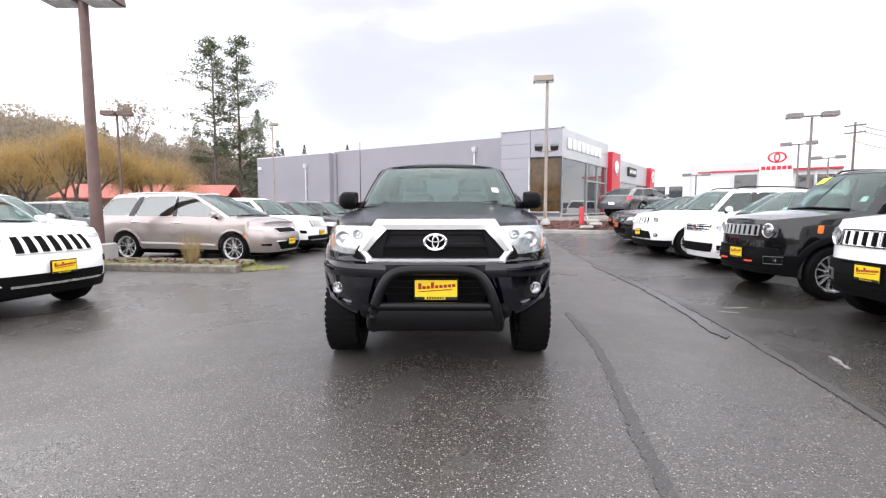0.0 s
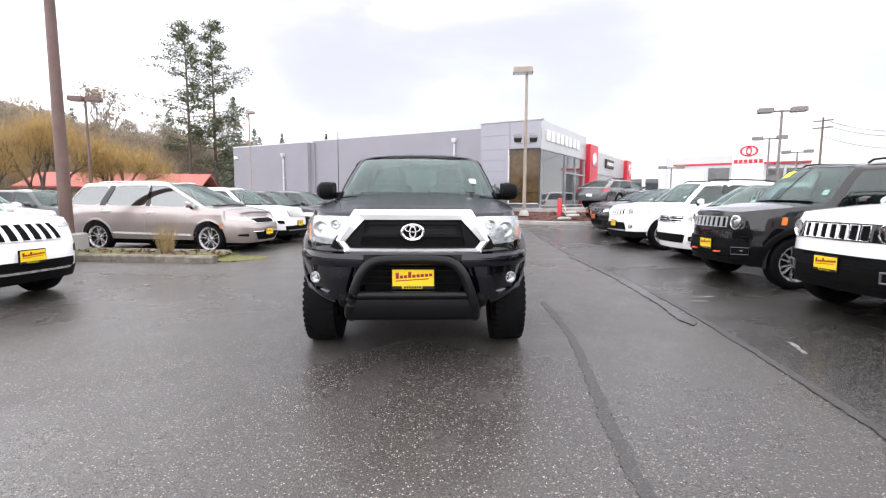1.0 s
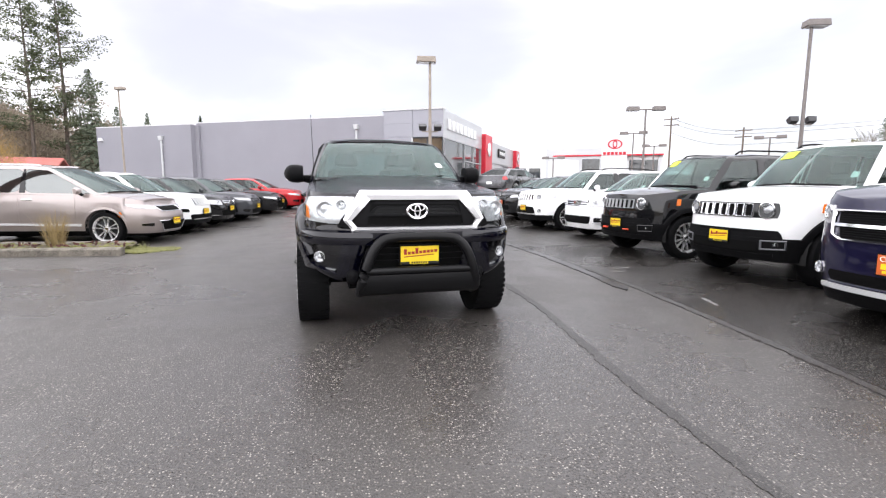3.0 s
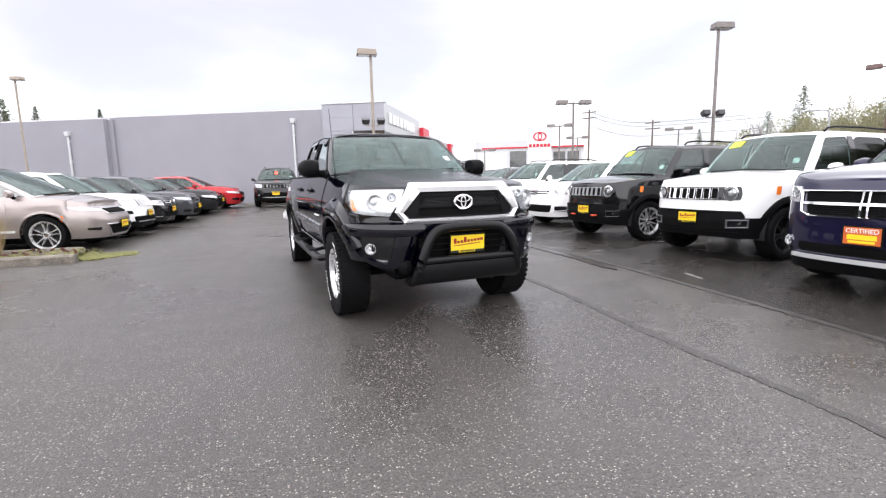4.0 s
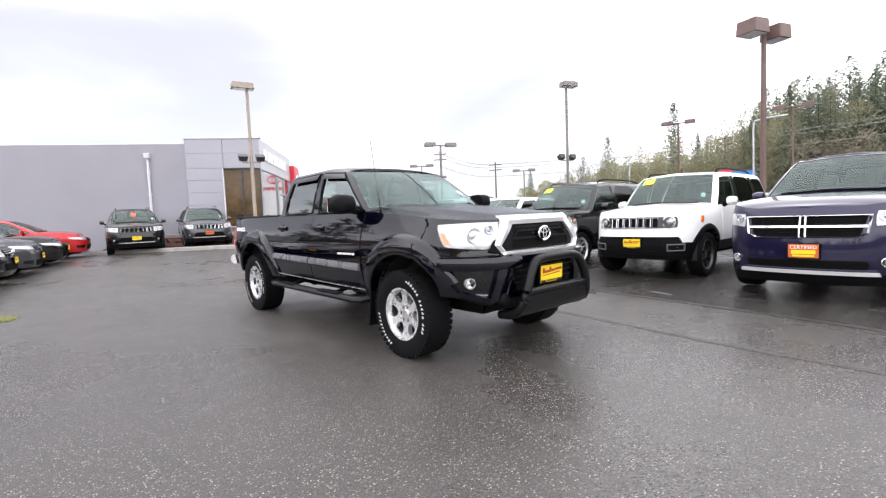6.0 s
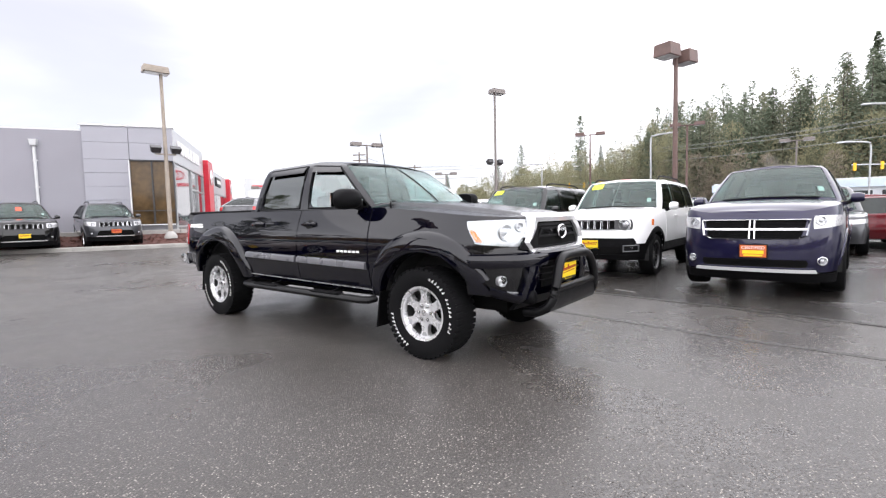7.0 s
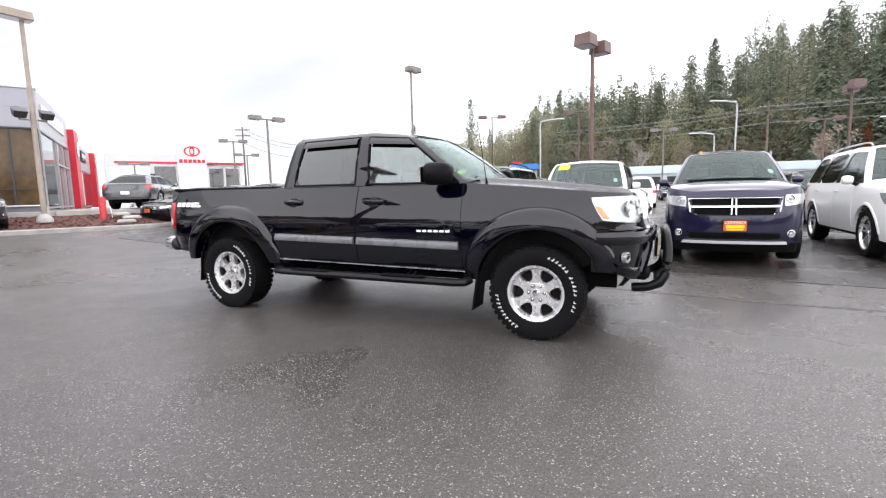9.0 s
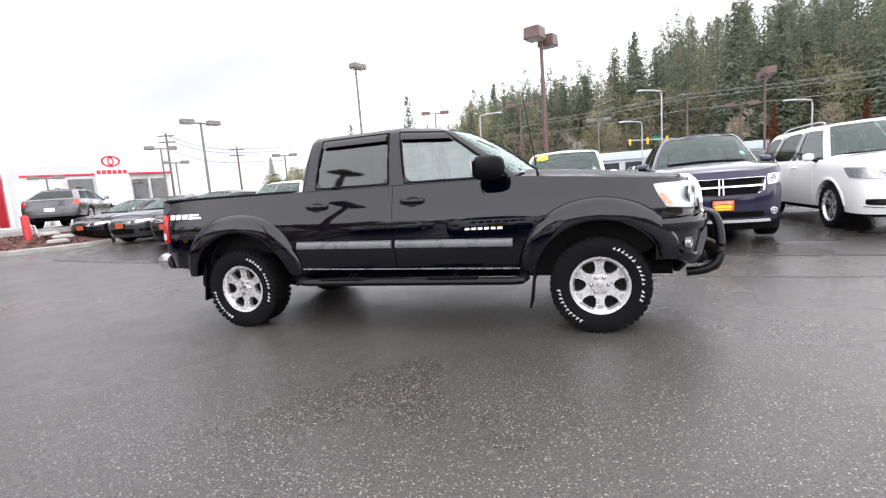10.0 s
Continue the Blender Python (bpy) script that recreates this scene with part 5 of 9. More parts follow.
def tree(name, label, x, y, z, build, bark, leaf, group=""):
    t = thing(name, label, "tree", group)
    tr, fo = Build(), Build()
    build(tr, fo)
    part("trunk", tr, bark, t)
    if fo.f:
        part("crown", fo, leaf, t, "", 10)
    return t


# two tall thin pines beside the dealership wall
def pine(x, y, h, rad, seed, lowest, side=0.0):
    rnd = random.Random(seed)

    def go(tr, fo):
        base = Vector((x, y, 0))
        tr.tube([base, base + Vector((0.2, 0, h * 0.5)), base + Vector((0.1, 0.1, h))], [0.19, 0.14, 0.03], 8, False)
        n = int(h * 3.2)
        for i in range(n):
            t = lowest + (1 - lowest) * (i + rnd.random()) / n
            a = rnd.uniform(0, 2 * math.pi)
            r = rad * (0.35 + 0.8 * math.sin(math.pi * min(1, (t - lowest) / (1 - lowest) * 0.8 + 0.2))) * rnd.uniform(0.4, 1.1)
            c = base + Vector((0.15, 0.05, h * t))
            r *= 1 + 0.35 * side * math.cos(a)
            e = c + Vector((math.cos(a) * r, math.sin(a) * r, r * rnd.uniform(-0.05, 0.35)))
            tr.tube([c, (c + e) / 2 + Vector((0, 0, 0.1)), e], [0.05, 0.03, 0.012], 3, False)
            for q in range(3):
                clumps(fo, c + (e - c) * (0.45 + 0.27 * q), rnd.uniform(0.45, 0.95), 44, 0.125, rnd, 0.6)
    return tree("pine_tree", "tall thin pine tree with sparse dark tufts", x, y, 0, go, BARKT, PINEL, "tall pines")


pine(-25.7, 49.0, 19.7, 3.0, 3, 0.33, -0.9)
pine(-23.6, 50.5, 20.8, 2.7, 7, 0.22, 1.0)
def bigfir(x, y, z, h, rad, seed, label="dark evergreen fir tree with drooping branches", leaf=None, dens=1.3, group="lone firs"):
    rnd = random.Random(seed)
    return tree("fir_tree", label, x, y, z, lambda tr, fo: soft_conifer(tr, fo, x, y, z, h, rad, rnd, 3600), BARKT, leaf or NEEDLE, group)


for x, y, h, rad, sd in ((-20.9, 49.5, 12.5, 2.6, 21), (-19.6, 52.0, 9.5, 2.2, 22), (-36.5, 66.0, 14.0, 3.0, 23), (-47.0, 62.0, 13.5, 3.2, 24), (-29.5, 96.4, 15.0, 2.4, 25), (-23.8, 113.0, 17.2, 2.2, 26), (-25.6, 71.4, 11.0, 2.2, 44)):
    bigfir(x, y, 0, h, rad, sd)
for a, d, el, rad, sd in ((19.0, 92, 11.0, 4.4, 27), (25.8, 95, 8.2, 4.2, 28), (8.8, 88, 11.0, 3.2, 29), (16.8, 96, 7.6, 2.2, 30), (-6.8, 100, 14.8, 3.6, 31), (-16.0, 84, 15.6, 4.2, 32), (-19.8, 90, 14.2, 3.8, 33), (11.6, 84, 8.6, 2.4, 34), (35.0, 120, 4.9, 2.4, 35), (28.6, 100, 6.2, 3.6, 36)):
    x, y = d * math.cos(radians(a)) - 4.5, d * math.sin(radians(a))
    bigfir(x, y, 0, d * math.tan(radians(el)) + 1.25, rad, sd)


# golden willow
def willow(x, y, h, seed):
    rnd = random.Random(seed)

    def go(tr, fo):
        tips = []
        for k in range(3):
            limb_tree(tr, Vector((x + 0.4 * k - 0.4, y, 0)), Vector((0.25 * (k - 1), rnd.uniform(-0.2, 0.2), 1)).normalized(), h * 0.27, 0.2, 5, rnd, tips, 0.62, 0.2)
        for p, d in tips:
            for _ in range(30):
                a = p + Vector((rnd.gauss(0, 0.55), rnd.gauss(0, 0.55), rnd.gauss(0.1, 0.5)))
                ln = rnd.uniform(-0.5, 0.8)
                out = Vector((d.x + rnd.gauss(0, 0.6), d.y + rnd.gauss(0, 0.6), rnd.gauss(0.2, 0.5))) * rnd.uniform(0.2, 0.8)
                w = Vector((rnd.uniform(-1, 1), rnd.uniform(-1, 1), 0)).normalized() * rnd.uniform(0.005, 0.013)
                i = fo.add([a - w, a + w, a + out * 0.7 + w - Vector((0, 0, ln * 0.3)), a + out * 0.7 - w - Vector((0, 0, ln * 0.3)), a + out - Vector((0, 0, ln))])
                fo.f += [(i, i + 1, i + 2, i + 3), (i + 3, i + 2, i + 4)]
    return tree("willow_tree", "golden leafless willow with hanging twigs", x, y, 0, go, BARKT, WILLOW, "willows")


willow(-27.6, 31.5, 8.6, 4)
willow(-31.6, 31.0, 7.4, 5)
willow(-23.8, 33.5, 6.6, 6)


def bare_tree(x, y, z, h, seed, leaf=None, bark=None, depth=6):
    rnd = random.Random(seed)

    def go(tr, fo):
        tips = []
        limb_tree(tr, Vector((x, y, z)), Vector((rnd.uniform(-0.05, 0.05), rnd.uniform(-0.05, 0.05), 1)).normalized(), h * 0.30, h * 0.020, depth, rnd, tips, 0.5, 0.22)
        if leaf:
            for p, d in tips[::2]:
                clumps(fo, p, 0.5, 3, 0.22, rnd)
    return tree("bare_tree", "leafless winter tree with fine branches", x, y, z, go, bark or PALEBARK, leaf or BUSHL, "bare trees")


for x, y, z, h, sd in ((-30.5, 58, 2, 13, 1), (-40.0, 56, 2, 15, 2), (-52.0, 55, 2, 13, 3), (-16.5, 46, 0, 6.5, 4), (62.0, 35.3, 0, 10.5, 5), (78.0, 44.0, 0, 9.0, 6), (72.0, 0.5, 0, 9.5, 7), (84.0, 38.0, 0, 9.0, 8), (76.0, 29.0, 0, 8.0, 9), (-25.0, 60.0, 2, 12.0, 10), (30.0, 73.0, 0, 7.0, 11), (70.0, -22.0, 0, 9.0, 12)):
    bare_tree(x, y, z, h, sd, BUSHL if sd in (4, 10, 2, 12) else None, None, 6 if h > 8 else 5)
bigfir(63.0, -23.6, 0, 8.5, 1.1, 41, "slim rust brown cedar", RUST, 2.0, "rust cedars")
bigfir(60.0, -31.5, 0, 8.0, 1.0, 42, "slim rust brown cedar", RUST, 2.0, "rust cedars")


def woods(name, label, spots, seed, leafs, n=1000):
    rnd = random.Random(seed)
    sets = [Build() for _ in leafs]
    tr = Build()
    for x, y, z, h in spots:
        soft_conifer(tr, sets[rnd.randrange(len(sets))], x, y, z, h, h * rnd.uniform(0.22, 0.31), rnd, n)
    t = thing(name, label, "forest", "", "stuff")
    part("trunks", tr, BARKT, t)
    for s, m in zip(sets, leafs):
        part("needles", s, m, t, "", 10)


def crest(a):
    """Degrees by which the wooded skyline stands over the lot, by direction round it."""
    a = (a + 90) % 360 - 90
    # 150 to 240 degrees is out of view, set for the pickup's reflections
    return float(np.interp(a, (-45, -25, -15, -10, -3, 2, 7, 11, 14, 20, 25, 29, 34, 60, 100, 118, 135, 150, 240), (17, 17, 16.6, 15.5, 12.6, 11.2, 10.6, 9.6, 8.2, 7.2, 6.8, 5.2, 4.2, 2, 5, 7.4, 9.0, 7, 6.5)))


def hill(x, y):
    """The wooded slopes round the lot, rising with distance."""
    d, a = math.hypot(x, y), math.degrees(math.atan2(y, x))
    near = 85 if -90 < a < 60 else 55
    f = max(0.0, min(1.0, (d - near) / 60.0))
    return max(0.0, d * math.tan(radians(crest(a))) - (23 if near == 85 else 8)) * f * f * (3 - 2 * f)


def stand(a0, a1, d0, d1, n, h0, h1, rnd):
    for k in range(n):
        a = radians(rnd.uniform(a0, a1))
        d = d0 + (d1 - d0) * rnd.random() ** 0.85
        x, y = d * math.cos(a) - 4, d * math.sin(a)
        z, sky_at = hill(x, y) - 0.4, d * math.tan(radians(crest(math.degrees(a))))
        h = rnd.uniform(h0, h1) * min(1.0, crest(math.degrees(a)) / 9.0)
        yield (x, y, z, max(2.5, min(h, sky_at * rnd.uniform(0.86, 1.20) + 1.2 - z)))


rnd = random.Random(77)
woods("fir_forest", "dense evergreen forest on the hillside", list(stand(-36, 13, 90, 160, 300, 19, 28, rnd)), 5, (NEEDLE, NEEDLE, NEEDLE2), 2000)
woods("fir_forest", "thin distant line of evergreen trees", list(stand(10, 33, 84, 150, 110, 13, 20, rnd)), 6, (NEEDLE2, NEEDLE), 900)
woods("fir_forest", "mixed evergreen trees on the western rise", list(stand(108, 152, 62, 110, 80, 10, 15, rnd)), 7, (NEEDLE2, NEEDLE), 900)
# Never in view: this stand is added to darken what the pickup reflects.
woods("fir_forest", "unseen evergreens added for dark reflections in the pickup", list(stand(152, 245, 50, 85, 70, 9, 14, rnd)), 8, (NEEDLE2, NEEDLE), 300)


def brake(b, x, y, z, h, rnd, n, size):
    """One leafless or thin-leaved tree as an upright loose cloud of twigs."""
    for k in range(n):
        t = rnd.random() ** 0.8
        r = h * 0.24 * (math.sin(math.pi * (0.12 + 0.84 * t)) ** 0.7) * math.sqrt(rnd.random())
        a = rnd.uniform(0, 2 * math.pi)
        p = Vector((x + r * math.cos(a), y + r * math.sin(a), z + h * (0.05 + 0.95 * t)))
        u = Vector((math.cos(a) * 0.5 + rnd.gauss(0, 0.4), math.sin(a) * 0.5 + rnd.gauss(0, 0.4), rnd.uniform(0.2, 1.2))).normalized() * size * rnd.uniform(0.6, 1.5)
        w = u.cross(Vector((rnd.gauss(0, 1), rnd.gauss(0, 1), rnd.gauss(0, 1)))).normalized() * size * rnd.uniform(0.12, 0.35)
        i = b.add([p + w, p - w, p + u * 1.2])
        b.f.append((i, i + 1, i + 2))


for lab, spots, leafm, n, size in (("leafless brown trees on the western rise", list(stand(103, 152, 54, 98, 330, 11, 15, rnd)), BUSHL, 800, 0.30),
                                   # unseen as well: trees added for the pickup's reflections
                                   ("unseen leafless trees added for dark reflections in the pickup", list(stand(152, 245, 46, 75, 90, 6, 10, rnd)), BUSHL, 120, 0.6),
                                   ("olive alders below the hillside forest", list(stand(-43, 14, 84, 118, 130, 8, 17, rnd)), OLIVE, 1300, 0.26),
                                   ("low brown trees beyond the street", [(x, y, z, h * 1.15) for x, y, z, h in stand(9, 36, 78, 112, 120, 9, 13, rnd)], OLIVE, 1500, 0.19),
                                   ("brown alders below the hillside forest", list(stand(-43, 30, 82, 112, 80, 6, 11, rnd)), BUSHL, 1000, 0.24)):
    b = Build()
    for x, y, z, h in spots:
        brake(b, x, y, z, h, rnd, n, size)
    single("winter_woods", b, leafm, lab, "woods", kind="stuff", sharp=10)
rows = [[(x, y, hill(x, y) - 0.06 + (0.6 * noise.noise(Vector((x * 0.05, y * 0.05, 0))) if hill(x, y) > 0.5 else 0)) for y in range(-140, 141, 7)] for x in range(72, 240, 7)]
single("hillside", Build().grid(rows), HILL, "brown hillside under the forest", kind="structure", sharp=60)
# South of the seen slope, this rise only carries the added trees.
rows = [[(x, y, hill(x, y) - 0.06) for y in range(-120, 150, 8)] for x in range(-140, -10, 8)]
single("hillside", Build().grid(rows), HILL, "low brown rise behind the trees, carried on out of view", kind="structure", sharp=60)

# low house with a red roof
hs = thing("house", "low building with a faded red roof among trees", "house")
q = pose(-27.4, 41.0, 0, 0, 0, 12)
b = Build()
b.box(-6.5, 6.5, -3.5, 3.5, 0, 2.5, q)
part("wall", b, mat("beige_siding", (0.42, 0.36, 0.29), 0.8, var=0.1), hs)
b = Build()
b.slab([[q @ Vector((x, y, z)) for x in (-7, 0, 7)] for y, z in ((-4.2, 2.35), (0, 3.7), (4.2, 2.35))], [[q @ Vector((x, y, z - 0.15)) for x in (-7, 0, 7)] for y, z in ((-4.2, 2.35), (0, 3.7), (4.2, 2.35))])
part("roof", b, mat("faded_red_roofing", (0.40, 0.115, 0.095), 0.7, var=0.3, scale=1.5), hs)
for k in range(4):
    b = Build()
    b.box(-5.4 + 3 * k, -3.9 + 3 * k, -3.56, -3.503, 0.9, 1.9, q)
    part("window", b, DARKGLASS, hs)

# long low shop strip beyond the street
sh = thing("shop_strip", "long low shop building with a pale blue band", "building")
q = pose(66.0, -6.0, 0, 0, 0, 96)
for nm, bx, m_ in (("wall", (-34, 12, -8, 0, 0, 3.3), mat("pale_grey_shopfront", (0.45, 0.47, 0.50), 0.7, var=0.1, scale=0.5)), ("fascia", (-34.2, 12.2, -8.2, 0.25, 3.3, 4.2), mat("pale_blue_fascia", (0.50, 0.58, 0.66), 0.5, var=0.08, scale=0.5)), ("roof", (-34, 12, -8, 0, 4.2, 4.35), GREYW)):
    b = Build()
    b.box(*bx, q)
    part(nm, b, m_, sh)
for k in range(14):
    b = Build()
    b.box(-32 + 3.2 * k, -29.6 + 3.2 * k, 0.003, 0.06, 0.3, 2.9, q)
    part("window", b, DARKGLASS, sh)
ga = thing("petrol_canopy", "blue and red canopy of a filling station", "canopy")
q = pose(64.5, 15.3, -0.45, 0, 0, 104)
for nm, bx, m_ in (("canopy_top", (-1.9, 1.9, -3, 3, 4.9, 5.6), mat("canopy_blue", (0.03, 0.17, 0.50), 0.4, var=0.1)), ("red_band", (0.6, 1.85, -2.6, 2.6, 5.6, 5.95), REDP)):
    b = Build()
    b.box(*bx, q)
    part(nm, b, m_, ga)
for x in (-1.5, 1.5):
    b = Build()
    b.box(x - 0.2, x + 0.2, -0.2, 0.2, 0, 4.9, q)
    part("column", b, WHITEP, ga)

# ---------------------------------------------------------------- the black pickup
BLACKPAINT = paint("black_car_paint", (0.0010, 0.0010, 0.0040), 0.0, 0.25, 0.3)
BLACKPAINT.node_tree.nodes["Principled BSDF"].inputs["Specular IOR Level"].default_value = 0.0
BLACKPAINT.node_tree.nodes["Principled BSDF"].inputs["Coat IOR"].default_value = 1.50
BEADED = beaded(BLACKPAINT, "rain_beaded_black_paint")


def pickup():
    car = thing("pickup_truck", "black crew cab pickup truck with a black bull bar, rain-wet", "pickup truck")
    car.matrix_world = pose(0.028, 0, 0, 0.33, 0, -0.66)
    WB, RW, ZC = 3.40, 0.39, 0.39
    plan = [(0, -0.855), (0.25, -0.848), (0.50, -0.815), (0.70, -0.735), (0.83, -0.58), (0.905, -0.36), (0.925, 0.0), (0.93, 0.7), (0.93, 1.7), (0.93, 2.7), (0.93, 3.4), (0.925, 4.00), (0.90, 4.28), (0.84, 4.375), (0.6, 4.405), (0, 4.415)]
    fr = [(0.40, 0.10), (0.55, 0.03), (0.72, 0.0), (0.90, 0.0), (0.93, 0.03), (1.0, 0.03), (1.10, 0.045), (1.20, 0.085), (1.26, 0.14), (1.34, 0.22)]
    sd = [(0.40, 0.095), (0.52, 0.058), (0.62, 0.032), (0.72, 0.013), (0.80, 0.004), (0.95, 0.0), (1.02, 0.006), (1.10, 0.024), (1.20, 0.056), (1.27, 0.082), (1.31, 0.098), (1.36, 0.13)]
    rr = [(0.40, 0.05), (0.6, 0.02), (0.8, 0.0), (1.2, 0.0), (1.31, 0.012), (1.4, 0.02)]
    top = [(-0.86, 1.195), (-0.6, 1.205), (-0.3, 1.228), (0.1, 1.266), (0.55, 1.302), (0.8, 1.31), (4.4, 1.31)]
    sill = [(-0.86, 0.54), (-0.60, 0.56), (-0.42, 0.60), (0.5, 0.50), (2.7, 0.52), (3.7, 0.56), (4.4, 0.62)]
    H = Hull(plan, fr, sd, rr, top, sill, [(0.0, ZC, 0.525), (WB, ZC, 0.565)])
    X, Y = H.s_x, H.s_y
    P = BLACKPAINT

    # lower body: front clip, rockers, cab sides, bed sides
    b = Build()
    H.wall(b, 16)
    body = part("body", b, P, car, "wet black paint", 30)
    b = Build()
    crown = lambda y: 0.010 + 0.032 * min(1, max(0, (y + 0.86) / 0.9))
    rows = []
    for a in H.stations(0.0, Y(0.62), 0.05):
        y = H.y_s(a)
        p = H.pt(a, H.top(y))
        row = []
        for j in range(-20, 21):
            t = j / 20
            # a raised centre with a soft step on each side
            ramp = min(1, max(0, (0.50 + 0.10 * (y + 0.8) - abs(p.x * t)) / 0.09))
            step = 0.026 * ramp * ramp * (3 - 2 * ramp) * min(1, max(0, (y + 0.84) / 0.25))
            row.append((p.x * t, p.y, p.z + crown(y) * (1 - abs(t) ** 2.6) + step))
        rows.append(row)
    b.grid(rows, True)
    part("hood", b, BEADED, car, "rain-beaded black hood", 45)
    # cowl
    b = Build()
    b.slab([[(x, 0.60 + 0.05 * k, 1.345 - 0.010 * k - 0.05 * abs(x) ** 2) for x in np.linspace(-0.8, 0.8, 17)] for k in range(3)], [[(x, 0.60 + 0.05 * k, 1.26) for x in np.linspace(-0.8, 0.8, 17)] for k in range(3)])
    part("cowl", b, BLACKP, car)
    # cab
    low = (0.50, 2.73, 0.842, 0.12, 0.12, 0.09, 0.10, 0.015, 0.07, 1.70)
    up = (1.20, 2.645, 0.668, 0.12, 0.05, 0.10, 0.10, 0.02, 0.05, 1.72)
    C = Cab(low, up, [1.35, 1.335, 1.30, 1.305, 1.305, 1.31, 1.31], [1.810, 1.797, 1.788, 1.828, 1.812, 1.786, 1.796], 0.022)
    WS, FD, RD, BK = (0.0, 1.48, 0.03, 0.94), (1.86, 2.93, 0.03, 0.91), (3.09, 3.88, 0.03, 0.91), (5.02, 6.0, 0.10, 0.86)
    b = Build()
    C.shell(b, [WS, FD, RD, BK])
    part("cab_frame", b, P, car)
    b = Build()
    C.roof(b, 0.035)
    part("roof", b, BEADED, car)
    b = Build()
    C.pane(b, WS, both=True, off=-0.006)
    ws = part("windshield", b, GL_RAIN, car, "raindrop-covered greenish windshield")
    b = Build()
    C.pane(b, BK, both=True)
    part("rear_window", b, GL_SIDE, car)
    b = Build()
    for e in (-0.24, 0.24):
        b.box(e - 0.012, e + 0.012, 2.66, 2.69, 1.34, 1.72)
    part("rear_window_divider", b, BLACKP, car)
    # small white card, laid outside the glass to read white from the camera
    b = Build()
    b.slab([[C.pt(0.84, v, 1, 0.002), C.pt(0.94, v, 1, 0.002)] for v in (0.28, 0.38)], [[C.pt(0.84, v, 1, -0.003), C.pt(0.94, v, 1, -0.003)] for v in (0.28, 0.38)])
    part("sticker", b, CARDW, ws)
    for side in (1, -1):
        for w, nm in ((FD, "front_door"), (RD, "rear_door")):
            ya, yb = (0.66, 1.735) if nm == "front_door" else (1.745, 2.735)
            n = 14
            fr_, bk_ = [], []
            for i in range(n + 1):
                y = ya + (yb - ya) * i / n
                cut = 0.0
                if nm == "rear_door":
                    cut = max(0.0, 0.5 * (y - 2.45))
                z0 = 0.555 + cut
                r0 = [H.pt(Y(y), z0 + (1.297 - z0) * j / 14, side, 0.007) for j in range(15)]
                r1 = [H.pt(Y(y), z0 + (1.297 - z0) * j / 14, side, -0.02) for j in range(15)]
                fr_.append(r0)
                bk_.append(r1)
            b = Build()
            b.slab(fr_, bk_)
            d = part(nm, b, P, car)
            b = Build()
            C.pane(b, w, side, -0.010)
            part("door_glass", b, GL_TRUCK if nm == "front_door" else GL_TRUCKR, d)
            # rain visor along the top of the window
            b = Build()
            rows0, rows1 = [], []
            for i in range(13):
                u = w[0] + 0.02 + (w[1] - w[0] - 0.04) * i / 12
                rows0.append([C.pt(u, v, side, o) for v, o in ((w[3] + 0.015, 0.004), (w[3] - 0.06, 0.022), (w[3] - 0.13, 0.026))])
                rows1.append([C.pt(u, v, side, o) for v, o in ((w[3] + 0.015, 0.001), (w[3] - 0.06, 0.019), (w[3] - 0.13, 0.023))])
            b.slab(rows0, rows1)
            part("rain_visor", b, GLOSSB, d)
            # window rubber
            b = Build()
            e = [(w[0] + (w[1] - w[0]) * k / 10, w[2]) for k in range(11)] + [(w[1], w[2] + (w[3] - w[2]) * k / 6) for k in range(1, 7)] + [(w[1] + (w[0] - w[1]) * k / 10, w[3]) for k in range(1, 11)] + [(w[0], w[3] + (w[2] - w[3]) * k / 6) for k in range(1, 7)]
            b.tube([C.pt(u, v, side, -0.002) for u, v in e], 0.011, 6, False)
            part("window_seal", b, BLACKP, d)
            # handle over a flat near-black oval, laid on for its cupped recess
            hy = 1.55 if nm == "front_door" else 2.50
            b = Build()
            H.patch(b, [(Y(hy - 0.07), 1.105), (Y(hy + 0.07), 1.105), (Y(hy + 0.07), 1.195), (Y(hy - 0.07), 1.195)], 8, 6, 0.0085, 0.003, side, 1.0)
            part("handle_cup", b, WELL, d)
            b = Build()
            pth = [H.pt(Y(hy + q), 1.155, side, o) for q, o in ((-0.105, 0.010), (-0.085, 0.034), (-0.04, 0.044), (0.04, 0.044), (0.085, 0.034), (0.105, 0.010))]
            b.tube(pth, 0.016, 8, True, 1.3)
            part("door_handle", b, P, d)
            # side moulding: its upper face tilts to the sky, whose sheen is also painted in
            b = Build()
            m0, m1 = [], []
            for i in range(9):
                y = ya + 0.02 + (yb - ya - 0.03) * i / 8
                up_ = 0.714 + 0.019 * y
                m0.append([H.pt(Y(y), up_ + z, side, o) for z, o in ((0.0, 0.009), (0.006, 0.040), (0.018, 0.041), (0.062, 0.026), (0.072, 0.009))])
                m1.append([H.pt(Y(y), up_ + z, side, -0.004) for z in (0.0, 0.006, 0.018, 0.062, 0.072)])
            b.slab(m0, m1)
            part("side_moulding", b, SKYLIT_MOULD, d, "side moulding strip, the sky's reflection put into its grey")
        # bright sill strip
        b = Build()
        H.patch(b, [(Y(0.62), 0.527), (Y(2.72), 0.562), (Y(2.72), 0.571), (Y(0.62), 0.536)], 20, 1, 0.012, 0.02, side)
        part("sill_strip", b, ALLOY, car)
        # maker's lettering on the front door, kept as bars; chrome's shine is painted as white
        b = Build()
        for k in range(6):
            y = 1.08 - 0.056 * k
            H.patch(b, [(Y(y - 0.040), 0.880), (Y(y), 0.880), (Y(y), 0.900), (Y(y - 0.040), 0.900)], 2, 1, 0.014, 0.004, side)
